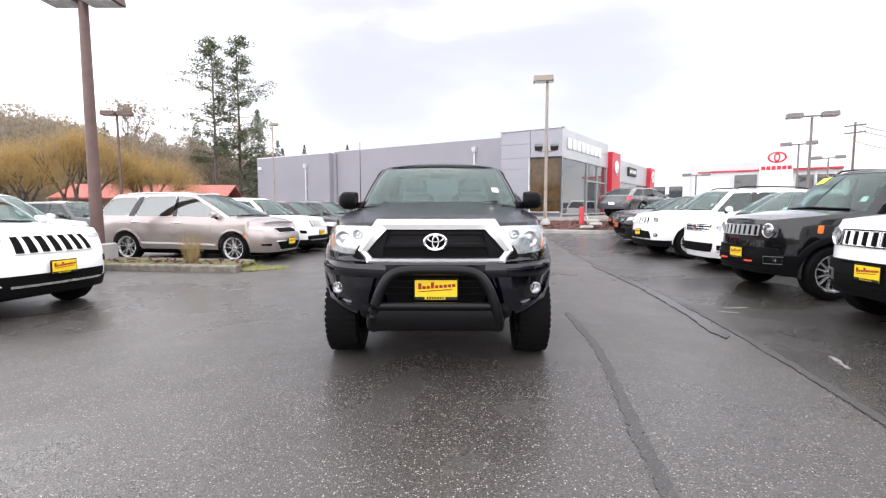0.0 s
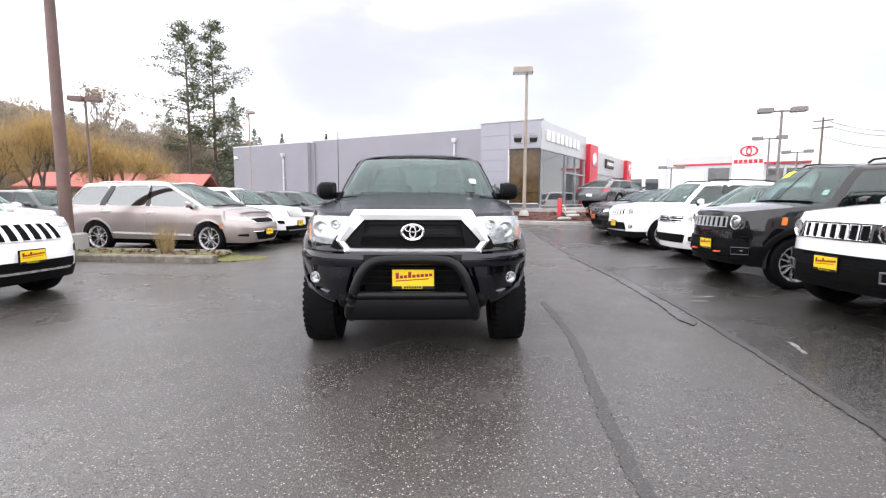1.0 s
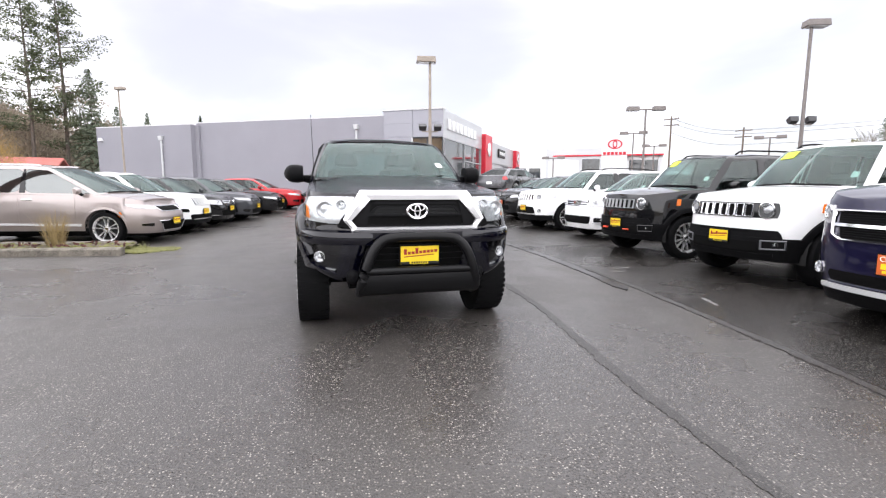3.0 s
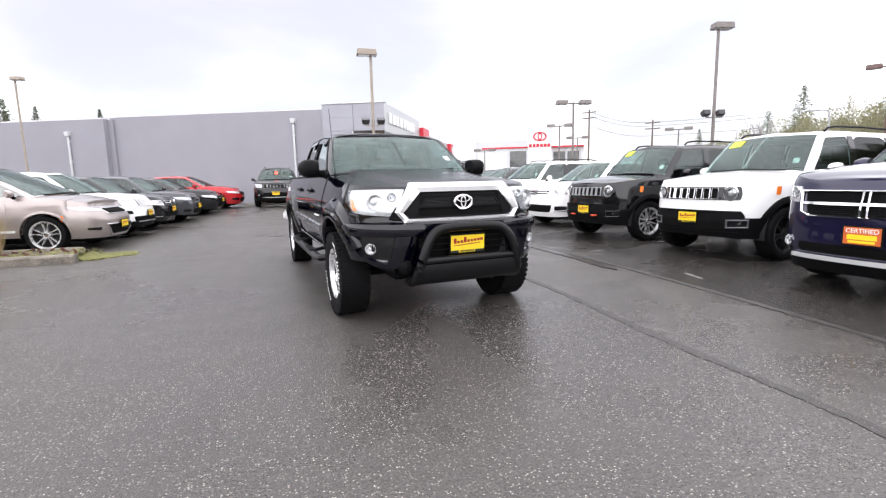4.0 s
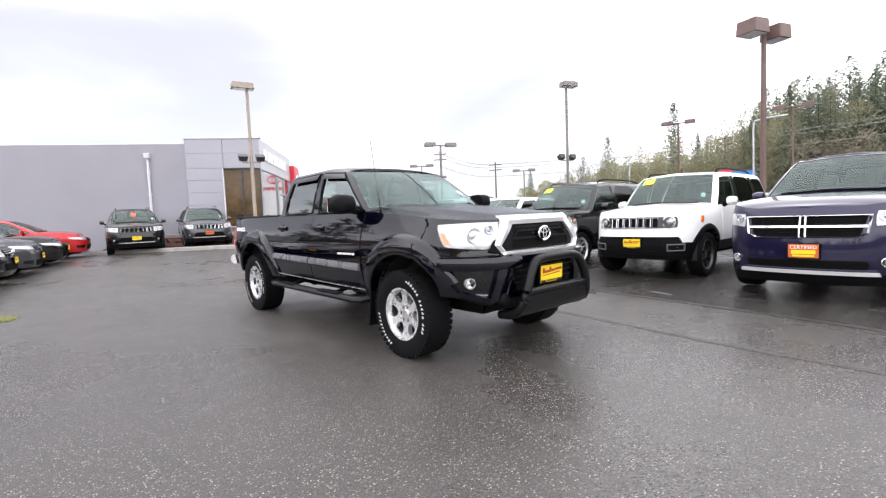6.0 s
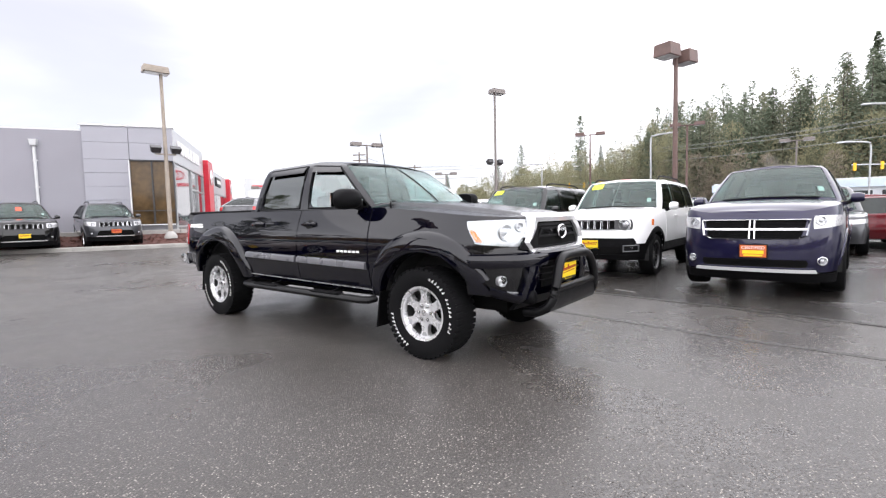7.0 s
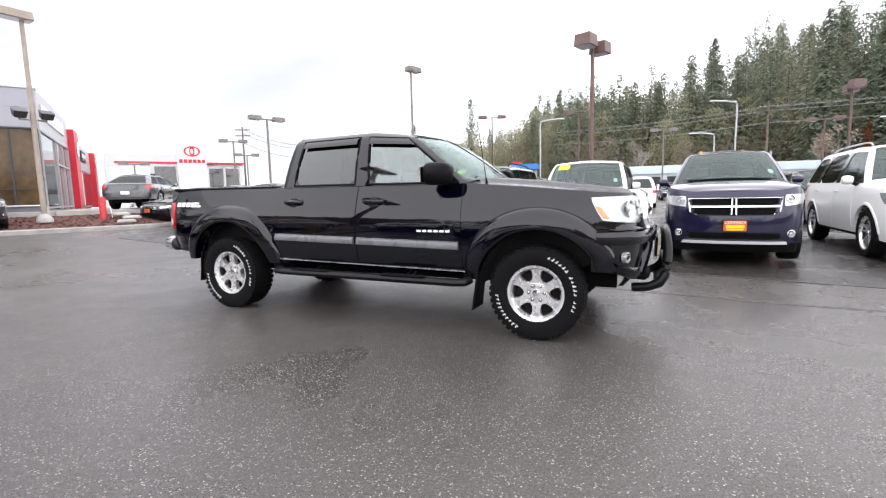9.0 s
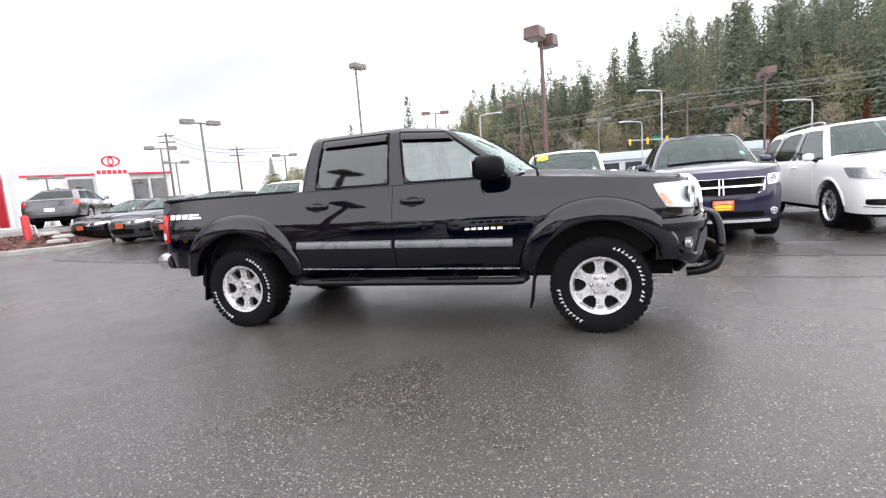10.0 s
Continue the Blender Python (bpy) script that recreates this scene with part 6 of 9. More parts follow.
        part("badge_bar", b, CARDW, car, "row of small badge bars, white for the shine of chrome")
        # bed decal: bars and the words
        b = Build()
        for k in range(3):
            y = 4.255 - 0.085 * k
            H.patch(b, [(Y(y - 0.075), 1.115), (Y(y), 1.115), (Y(y), 1.165), (Y(y - 0.075), 1.165)], 2, 1, 0.005, 0.003, side, 0.3)
        H.patch(b, [(Y(4.0 - 0.16), 1.112), (Y(4.0), 1.112), (Y(4.0), 1.134), (Y(4.0 - 0.16), 1.134)], 2, 1, 0.005, 0.003, side)
        H.patch(b, [(Y(4.0 - 0.13), 1.142), (Y(4.0), 1.142), (Y(4.0), 1.164), (Y(4.0 - 0.13), 1.164)], 2, 1, 0.005, 0.003, side)
        part("decal", b, CARDW, car, "white decal bars on the bed side")
        # wide fender flares, creased along the top and rolled in at the lip
        for nm, yc, rad, a0, a1, band in (("front_flare", 0.0, 0.525, -6, 152, 0.185), ("rear_flare", WB, 0.565, -10, 188, 0.185)):
            b = Build()
            rows = []
            for k in range(37):
                ang = a0 + (a1 - a0) * k / 36
                t = radians(ang)
                # the band narrows down each leg and is squared over the shoulders
                wide = band * (0.55 + 0.45 * max(0.0, math.sin(t)) ** 0.6)
                square = 1.0 + 0.07 * math.sin(2 * t) ** 2 if math.sin(t) > 0 else 1.0
                row = []
                for f, off in ((1.0, 0.0), (0.97, 0.010), (0.93, 0.021), (0.87, 0.032), (0.79, 0.041), (0.68, 0.047), (0.52, 0.051), (0.32, 0.054), (0.12, 0.056), (0.03, 0.055), (0.0, 0.050), (0.0, 0.015), (-0.03, -0.10)):
                    rr2 = rad + wide * f * square
                    y, z = yc + rr2 * math.cos(t), max(0.49 if yc == 0.0 else 0.52, ZC + rr2 * math.sin(t))
                    if yc == 0.0 and y < -0.2:
                        z = max(z, min(0.91, ZC + rad * math.sin(t) + 0.02))
                    row.append(H.pt(Y(y), z, side, off))
                rows.append(row)
            b.grid(rows, side > 0)
            part(nm, b, P, car, "", 50)
        # wheel liners
        for yc, r in ((0.0, 0.522), (WB, 0.562)):
            b = Build()
            rows = []
            sweep = 150 if yc == 0.0 else 178
            for k in range(19):
                t = radians(2 + sweep * k / 18)
                rows.append([(side * x, yc + r * math.cos(t), ZC + r * math.sin(t)) for x in (0.86, 0.55)])
            b.grid(rows)
            b.grid([[(side * 0.55, yc + q * r * math.cos(radians(2 + sweep * k / 18)), ZC + q * r * math.sin(radians(2 + sweep * k / 18))) for q in (0, 1)] for k in range(19)])
            part("wheel_liner", b, WELL, car)
        # mirror
        b = Build()
        b.tube([(side * 0.83, 0.82, 1.33), (side * 0.93, 0.87, 1.34), (side * 1.0, 0.90, 1.35)], [0.05, 0.035, 0.03], 8)
        mr = part("mirror", b, BLACKP, car, "black plastic door mirror")
        b = Build()
        rows = []
        for k in range(15):
            t = k / 14
            x = 0.915 + 0.20 * t
            s_ = (0.62 + 0.38 * math.sin(math.pi * min(1, 0.25 + 0.62 * t))) * (1.0 if t < 0.6 else math.sqrt(max(0.02, 1 - ((t - 0.6) / 0.4) ** 2)))
            ring = []
            for j in range(17):
                c_, n_ = math.cos(2 * math.pi * j / 16), math.sin(2 * math.pi * j / 16)
                c_, n_ = math.copysign(abs(c_) ** 0.6, c_), math.copysign(abs(n_) ** 0.6, n_)
                ring.append((side * x, 0.880 + 0.130 * s_ * c_ * (1.35 if c_ < 0 else 0.60), 1.39 + 0.098 * s_ * n_))
            rows.append(ring)
        b.grid(rows, side < 0)
        b.f.append(tuple(range(len(b.v) - 17, len(b.v) - 1)))
        b.f.append(tuple(range(0, 16)))
        part("mirror_shell", b, BLACKP, mr, "", 60)
        b = Build()
        b.slab([[(side * x, 0.963, z) for x in (0.935, 1.095)] for z in (1.32, 1.45)], [[(side * x, 0.952, z) for x in (0.935, 1.095)] for z in (1.32, 1.45)])
        part("mirror_glass", b, CHROME, mr)
        # running board: a flattened tube with two tread pads and brackets
        b = Build()
        b.tube([(side * 0.90, 0.60, 0.46), (side * 0.965, 0.62, 0.45), (side * 0.985, 0.70, 0.448), (side * 0.985, 2.60, 0.455), (side * 0.965, 2.69, 0.458), (side * 0.90, 2.72, 0.465)], 0.05, 12, True, 0.72)
        sb = part("side_step", b, BARM, car, "black tubular side step")
        for yy in (0.98, 2.02):
            b = Build()
            b.box(side * 0.985 - 0.045, side * 0.985 + 0.045, yy, yy + 0.46, 0.478, 0.492, None, 0.05, 0.012)
            part("tread_pad", b, BLACKP, sb)
            b = Build()
            b.tube([(side * 0.985, yy + 0.23, 0.45), (side * 0.70, yy + 0.23, 0.50)], 0.022, 6)
            part("bracket", b, BARM, sb)
        # mud flaps
        for yy, zz in ((0.50, 0.20), (WB + 0.43, 0.27)):
            b = Build()
            b.slab([[(side * x, yy + 0.05 * q, zz + (0.34 + 0.12 * (x < 0.7)) * (1 - q)) for x in (0.66, 0.80, 0.93)] for q in (0, 0.5, 1)], [[(side * x, yy + 0.015 + 0.05 * q, zz + (0.34 + 0.12 * (x < 0.7)) * (1 - q)) for x in (0.66, 0.80, 0.93)] for q in (0, 0.5, 1)])
            part("mud_flap", b, BLACKP, car)
        for yc in (0.0, WB):
            wheel(car, side * 0.832, yc, RW, 0.268, side, 6, ALLOY, 0.226, "broad", "black tyre with raised white sidewall marks", True, True)
        # headlight: reflector bowl, bulb housings, amber corner, clear cover
        hl = [(X(0.605), 0.955), (Y(-0.50), 0.985), (Y(-0.41), 1.172), (X(0.490), 1.180)]
        b = Build()
        H.patch(b, hl, 12, 9, 0.004, 0.05, side, 0.18)
        lamp = part("headlight", b, REFL, car, "clear headlight with an amber corner")
        for aa, zz, rad in ((X(0.735), 1.075, 0.070), (X(0.61), 1.115, 0.040)):
            c = H.pt(aa, zz, side, 0.006)
            q = look(c, c + Vector((side * 0.25, -1, 0))) @ pose(0, 0, 0, 180)
            b = Build()
            b.lathe([(rad, 0.0), (rad * 1.02, 0.012), (rad * 0.86, 0.014), (rad * 0.55, -0.004), (rad * 0.3, 0.004), (0.001, 0.012)], q, 20)
            part("bulb_bowl", b, REFL, lamp)
        b = Build()
        H.patch(b, [(Y(-0.56), 0.998), (Y(-0.505), 1.006), (Y(-0.452), 1.105), (Y(-0.50), 1.09)], 4, 4, 0.010, 0.01, side, 0.2)
        part("turn_lens", b, AMBER, lamp)
        b = Build()
        H.patch(b, hl, 12, 9, 0.024, 0.004, side, 0.18)
        part("lamp_cover", b, CLEAR, lamp)
        b = Build()
        H.patch(b, [(X(0.57), 0.912), (Y(-0.45), 0.925), (Y(-0.485), 0.982), (X(0.605), 0.955)], 8, 2, 0.010, 0.03, side)
        part("lamp_surround", b, GLOSSB, car)
        # dark notch between the lamp and the bright surround
        b = Build()
        H.patch(b, [(X(0.53), 0.925), (X(0.635), 0.940), (X(0.585), 1.030), (X(0.545), 1.035)], 4, 4, 0.027, 0.02, side, 0.1)
        part("lamp_notch", b, BLACKP, car)

        # bumper: a rounded upper bar wrapping to the wheel, a flank, a lower lip and a slanting shoulder round the fog pocket
        def skin(nm, stations, profile, material, back=0.03):
            r0 = [[H.pt(a, z + dz, side, o * e) for z, o in profile] for a, dz, e in stations]
            r1 = [[H.pt(a, z + dz, side, -back) for z, o in profile] for a, dz, e in stations]
            q = Build()
            q.slab(r0, r1)
            return part(nm, q, material, car, "", 40)

        st = [(X(0.36) + (Y(-0.40) - X(0.36)) * k / 18, 0.0, 1.0 if k < 17 else 0.75) for k in range(19)]
        skin("bumper_corner", st, ((0.792, 0.012), (0.798, 0.046), (0.83, 0.058), (0.875, 0.058), (0.897, 0.046), (0.908, 0.012)), P)
        b = Build()
        H.patch(b, [(X(0.80), 0.585), (Y(-0.47), 0.590), (Y(-0.40), 0.80), (Y(-0.445), 0.80)], 5, 8, 0.050, 0.07, side, 0.05)
        part("bumper_flank", b, P, car)
        b = Build()
        H.patch(b, [(X(0.635), 0.560), (Y(-0.43), 0.580), (Y(-0.42), 0.805), (X(0.575), 0.805)], 10, 8, 0.012, 0.012, side)
        pk = part("fog_pocket", b, GLOSSB, car)
        st = [(X(0.60) + (X(0.815) - X(0.60)) * k / 10, 0.075 * (k / 10) ** 1.3, 1.0) for k in range(11)]
        skin("lower_bumper", st, ((0.490, 0.004), (0.500, 0.036), (0.535, 0.054), (0.560, 0.056), (0.572, 0.030)), P)
        # grey strip painted for the gloss highlight along the pocket's lower edge
        b = Build()
        H.patch(b, [(X(0.655), 0.588), (Y(-0.60), 0.606), (Y(-0.60), 0.616), (X(0.652), 0.598)], 8, 1, 0.030, 0.03, side)
        part("lower_highlight", b, GALV, pk)
        c = H.pt(X(0.765), 0.693, side, 0.016)
        q = look(c, c + Vector((side * 0.35, -1, 0))) @ pose(0, 0, 0, 180)
        b = Build()
        b.lathe([(0.044, -0.02), (0.045, 0.018), (0.041, 0.020), (0.036, 0.004), (0.02, -0.004), (0.001, 0.002)], q, 24)
        fg = part("fog_lamp", b, REFL, pk)
        b = Build()
        b.lathe([(0.044, 0.018), (0.03, 0.026), (0.001, 0.030)], q, 20)
        part("fog_cover", b, CLEAR, fg)
        # slanting shoulder that frames the intake, with a rolled inner edge
        rows0, rows1 = [], []
        for k in range(11):
            t = k / 10
            z = 0.535 + (0.80 - 0.535) * t
            xa, xb = 0.475 - 0.075 * t, 0.650 - 0.060 * t
            rows0.append([H.pt(X(xa + (xb - xa) * f), z, side, o) for f, o in ((0.0, 0.006), (0.10, 0.032), (0.40, 0.050), (0.75, 0.060), (0.96, 0.056), (1.0, 0.012))])
            rows1.append([H.pt(X(xa + (xb - xa) * f), z, side, -0.02) for f in (0.0, 0.10, 0.40, 0.75, 0.96, 1.0)])
        b = Build()
        b.slab(rows0, rows1)
        part("bumper_shoulder", b, P, car, "", 40)
        # rounded lower bumper horn beside the bull bar
        b = Build()
        b.lathe([(0.02, -0.09), (0.05, -0.075), (0.066, -0.03), (0.066, 0.03), (0.045, 0.06), (0.001, 0.07)], pose(side * 0.52, -0.79, 0.545, 90) @ Matrix.Diagonal((0.85, 1.0, 1.0, 1)), 20)
        part("bumper_horn", b, BLACKP, car)
        # tail lamp
        b = Build()
        H.patch(b, [(Y(4.26), 0.875), (H.s_y(4.378), 0.875), (H.s_y(4.378), 1.165), (Y(4.285), 1.165)], 5, 8, 0.010, 0.03, side, 0.2)
        tl = part("tail_light", b, TAILRED, car)
        b = Build()
        H.patch(b, [(Y(4.30), 0.91), (H.s_y(4.36), 0.91), (H.s_y(4.36), 0.98), (Y(4.30), 0.98)], 4, 3, 0.013, 0.01, side, 0.2)
        part("reverse_lens", b, LENS, tl)
    # nose: bumper cap, bright surround, grille
    b = Build()
    H.patch(b, [(-X(0.42), 0.845), (X(0.42), 0.845), (X(0.46), 0.912), (-X(0.46), 0.912)], 20, 4, 0.050, 0.07)
    part("bumper_top", b, P, car)
    sur_o = [(-0.465, 1.228), (0.465, 1.228), (0.592, 0.995), (0.515, 0.906), (-0.515, 0.906), (-0.592, 0.995)]
    sur_i = [(-0.375, 1.152), (0.375, 1.152), (0.525, 0.985), (0.480, 0.934), (-0.480, 0.934), (-0.525, 0.985)]
    b = Build()
    H.ring(b, sur_o, sur_i, 0.028, 0.07, 1, 8)
    part("grille_surround", b, mat("satin_silver_grille_paint", (0.80, 0.80, 0.81), 0.16, 0.55, 0.6, var=0.03), car, "bright silver grille surround")
    b = Build()
    H.patch(b, [(-0.56, 0.93), (0.56, 0.93), (0.43, 1.165), (-0.43, 1.165)], 18, 6, 0.003, 0.03)
    gr = part("grille", b, UNDER, car)
    for z0, z1, h0, h1, off in ((1.118, 1.140, 0.36, 0.33, 0.006), (1.086, 1.102, 0.33, 0.31, 0.016), (1.022, 1.040, 0.40, 0.385, 0.016), (0.940, 0.952, 0.45, 0.46, 0.008)):
        b = Build()
        H.patch(b, [(-h0, z0), (h0, z0), (h1, z1), (-h1, z1)], 16, 2, off, 0.03)
        part("grille_bar", b, BLACKP, gr)
    for side in (1, -1):
        # slanting dark cheek, then an upright that closes the mesh wing
        b = Build()
        H.patch(b, [(0.405, 0.937), (0.490, 0.940), (0.515, 0.985), (0.365, 1.145)], 4, 6, 0.010, 0.04, side)
        part("grille_cheek", b, BLACKP, gr)
        b = Build()
        H.patch(b, [(0.375, 1.024), (0.400, 1.024), (0.330, 1.100), (0.305, 1.100)], 2, 4, 0.015, 0.03, side)
        part("grille_bar", b, BLACKP, gr)
        # honeycomb of small cells across the wing
        b = Build()
        for j in range(4):
            for k in range(16):
                a, zz = 0.090 + 0.0175 * k + 0.00875 * (j % 2), 1.0435 + 0.0115 * j
                if a > 0.385 - 0.9 * (zz - 1.024):
                    continue
                H.patch(b, [(a, zz), (a + 0.0085, zz), (a + 0.0085, zz + 0.0055), (a, zz + 0.0055)], 1, 1, 0.008, 0.02, side, 0.6)
        part("grille_mesh", b, GLOSSB, gr)
    # plain oval emblem
    c = H.pt(0.0, 1.062, 1, 0.035)
    q = pose(*c, 90, 0, 0) @ Matrix.Diagonal((1.0, 0.70, 1.0, 1))
    b = Build()
    b.lathe([(0.088, -0.012), (0.090, 0.004), (0.080, 0.010), (0.070, 0.004), (0.068, -0.012)], q, 36)
    q2 = pose(*c, 90, 0, 0)
    b.lathe([(0.030, -0.006), (0.031, 0.006), (0.021, 0.006), (0.020, -0.006)], q2 @ Matrix.Diagonal((0.85, 1.75, 1.0, 1)), 24)
    b.lathe([(0.062, -0.006), (0.063, 0.006), (0.050, 0.006), (0.048, -0.006)], q2 @ pose(0, 0.026, 0) @ Matrix.Diagonal((1.0, 0.45, 1.0, 1)), 24)
    em = part("emblem", b, CHROME, car, "plain chrome oval emblem")
    b = Build()
    b.lathe([(0.082, -0.014), (0.001, -0.012)], q, 30)
    part("emblem_back", b, UNDER, em)
    # a small grey tag behind the grille
    b = Build()
    for k in range(2):
        H.patch(b, [(-0.275, 0.965 + 0.032 * k), (-0.225, 0.965 + 0.032 * k), (-0.225, 0.990 + 0.032 * k), (-0.275, 0.990 + 0.032 * k)], 2, 1, 0.002, 0.01)
    part("grille_tag", b, ALLOY_DULL, gr)
    # lower intake and valance
    b = Build()
    H.patch(b, [(-0.36, 0.60), (0.36, 0.60), (0.44, 0.86), (-0.44, 0.86)], 14, 6, 0.004, 0.02)
    ik = part("lower_intake", b, UNDER, car)
    for z in (0.66, 0.71, 0.76, 0.81):
        b = Build()
        H.patch(b, [(-0.40, z), (0.40, z), (0.40, z + 0.012), (-0.40, z + 0.012)], 12, 1, 0.018, 0.02)
        part("intake_slat", b, BLACKP, ik)
    b = Build()
    b.slab([[(x, -0.78 + 0.10 * q + 0.10 * abs(x) ** 2, 0.53 - 0.11 * q) for x in np.linspace(-0.54, 0.54, 13)] for q in (0, 0.5, 1)], [[(x, -0.74 + 0.10 * q + 0.10 * abs(x) ** 2, 0.53 - 0.11 * q) for x in np.linspace(-0.54, 0.54, 13)] for q in (0, 0.5, 1)])
    part("valance", b, BLACKP, car)
    plate(car, 0.0, -0.905, 0.715, pose(0.005, -0.905, 0.715, 3, 0, 0), 0.31, 0.145)
    # bull bar
    arc = catmull([(-0.455, -0.72, 0.40), (-0.47, -0.86, 0.42), (-0.465, -0.955, 0.49), (-0.43, -0.985, 0.62), (-0.375, -0.985, 0.76), (-0.30, -0.975, 0.84), (-0.19, -0.972, 0.865), (0.0, -0.972, 0.868), (0.19, -0.972, 0.865), (0.30, -0.975, 0.84), (0.375, -0.985, 0.76), (0.43, -0.985, 0.62), (0.465, -0.955, 0.49), (0.47, -0.86, 0.42), (0.455, -0.72, 0.40)], 5)
    b = Build()
    b.tube(arc, 0.038, 14)
    bar = part("bull_bar", b, BARM, car, "satin black tubular bull bar")
    b = Build()
    b.tube([(x, -0.975, 0.605) for x in np.linspace(-0.43, 0.43, 5)], 0.03, 12)
    part("cross_tube", b, BARM, bar)
    b = Build()
    prof = ((-0.990, 0.575, 0.455), (-0.992, 0.545, 0.470), (-0.985, 0.475, 0.485), (-0.955, 0.425, 0.492), (-0.90, 0.400, 0.490))
    b.slab([[(hw * q / 8, y, z) for q in range(-8, 9)] for y, z, hw in prof], [[(hw * q / 8, y + 0.012, z + 0.004) for q in range(-8, 9)] for y, z, hw in prof])
    part("skid_plate", b, BARM, bar)
    # wipers, antenna
    for x0, x1 in ((-0.60, -0.06), (0.02, 0.60)):
        b = Build()
        y0 = 0.60
        b.tube([(x0, y0 + 0.07 * (1 - abs(x0)), 1.365), ((x0 + x1) / 2, y0 + 0.04, 1.375), (x1, y0 + 0.05 * (1 - abs(x1)), 1.372)], 0.009, 6)
        part("wiper", b, BLACKP, car)
    b = Build()
    b.tube([(-0.80, 0.46, 1.30), (-0.80, 0.47, 1.36), (-0.815, 0.56, 1.98)], [0.014, 0.004, 0.0024], 6)
    part("antenna", b, BLACKP, car)
    # bed: floor, inner walls, rails, tailgate
    b = Build()
    b.box(-0.74, 0.74, 2.80, 4.33, 0.72, 0.78)
    for e in (-1, 1):
        b.box(*sorted((e * 0.74, e * 0.79)), 2.80, 4.33, 0.72, 1.31)
        b.box(*sorted((e * 0.50, e * 0.74)), WB - 0.42, WB + 0.42, 0.78, 0.98, None, 0.1, 0.05)
    b.box(-0.79, 0.79, 2.755, 2.80, 0.72, 1.30)
    bed = part("cargo_bed", b, BLACKP, car)
    for e in (-1, 1):
        b = Build()
        b.box(*sorted((e * 0.755, e * 0.838)), 2.77, 4.34, 1.296, 1.326, None, 0.0, 0.014)
        part("bed_rail", b, BLACKP, bed)
    b = Build()
    b.box(-0.78, 0.78, 4.33, 4.405, 0.74, 1.32, None, 0.0, 0.02)
    part("tailgate", b, P, car)
    b = Build()
    b.tube([(-0.93, 4.22, 0.69), (-0.90, 4.36, 0.69), (-0.78, 4.455, 0.69), (0, 4.475, 0.69), (0.78, 4.455, 0.69), (0.90, 4.36, 0.69), (0.93, 4.22, 0.69)], 0.075, 12, True, 1.05)
    part("rear_bumper", b, CHROME, car, "chrome rear bumper")
    # underside: frame, engine pan, axles
    b = Build()
    b.box(-0.50, 0.50, -0.55, 4.1, 0.42, 0.60)
    for e in (-1, 1):
        b.box(*sorted((e * 0.44, e * 0.54)), -0.6, 4.2, 0.40, 0.52)
    for yc in (0.0, WB):
        b.tube([(-0.75, yc, ZC), (0.75, yc, ZC)], 0.05, 8)
        b.lathe([(0.02, -0.14), (0.13, -0.08), (0.13, 0.08), (0.02, 0.14)], pose(0.0 if yc else 0.18, yc, ZC - 0.02, 0, 90), 14)
    b.tube([(-0.72, 3.75, 0.42), (-0.80, 4.0, 0.42)], 0.03, 8)
    part("chassis", b, UNDER, car)
    # cabin
    b = Build()
    b.box(-0.80, 0.80, 0.66, 2.70, 0.62, 0.70)
    for e in (-1, 1):
        b.box(*sorted((e * 0.78, e * 0.80)), 0.66, 2.70, 0.66, 1.29)
    b.box(-0.82, 0.82, 2.62, 2.68, 0.66, 1.32)
    inn = part("cabin_lining", b, DASH, car)
    b = Build()
    b.box(-0.80, 0.80, 0.68, 1.02, 0.95, 1.33, None, 0.12, 0.06)
    b.box(0.20, 0.56, 0.90, 1.02, 1.30, 1.39, None, 0.2, 0.04)
    part("dashboard", b, DASH, inn)
    b = Build()
    q = pose(0.38, 1.20, 1.20, 65, 0, 0)
    b.tube([q @ Vector((0.18 * math.cos(t), 0.18 * math.sin(t), 0)) for t in np.linspace(0, 2 * math.pi, 25)], 0.017, 8, False)
    b.tube([q @ Vector((-0.17, 0, 0)), q @ Vector((0.17, 0, 0))], 0.02, 6)
    b.tube([q @ Vector((0, 0, 0)), q @ Vector((0, 0, -0.25))], 0.03, 6)
    part("steering_wheel", b, BLACKP, inn)
    for x in (-0.38, 0.38):
        seat(inn, x, 1.42, 0.74, 0.5)
        seat(inn, x * 0.98, 2.25, 0.78, 0.56)
    b = Build()
    b.box(-0.12, 0.12, 1.19, 1.215, 1.655, 1.715, None, 0.1, 0.012)
    b.tube([(0, 1.2, 1.70), (0, 1.16, 1.76)], 0.01, 6)
    part("inside_mirror", b, BLACKP, inn)
    return car


pickup()

# ---------------------------------------------------------------- parked cars
BASE = dict(L=4.6, W=0.93, H=1.68, wb=2.70, fo=0.92, r=0.36, tw=0.235, zf=0.98, zc=1.10, belt=1.06, belt2=1.10, sill=0.36, yw=1.20, yr=2.02, yrr=4.15, yt=4.52, rw=0.60, rake=0.12, bow=1.0,
            clad=False, arch=0.06, rim=ALLOY, spokes=5, style="split", face="plain", rails=False, split=(2.93, 3.03, 3.56, 3.62), rear_rake=0.02, dark=True, card=None, sticker=None, flare=None)


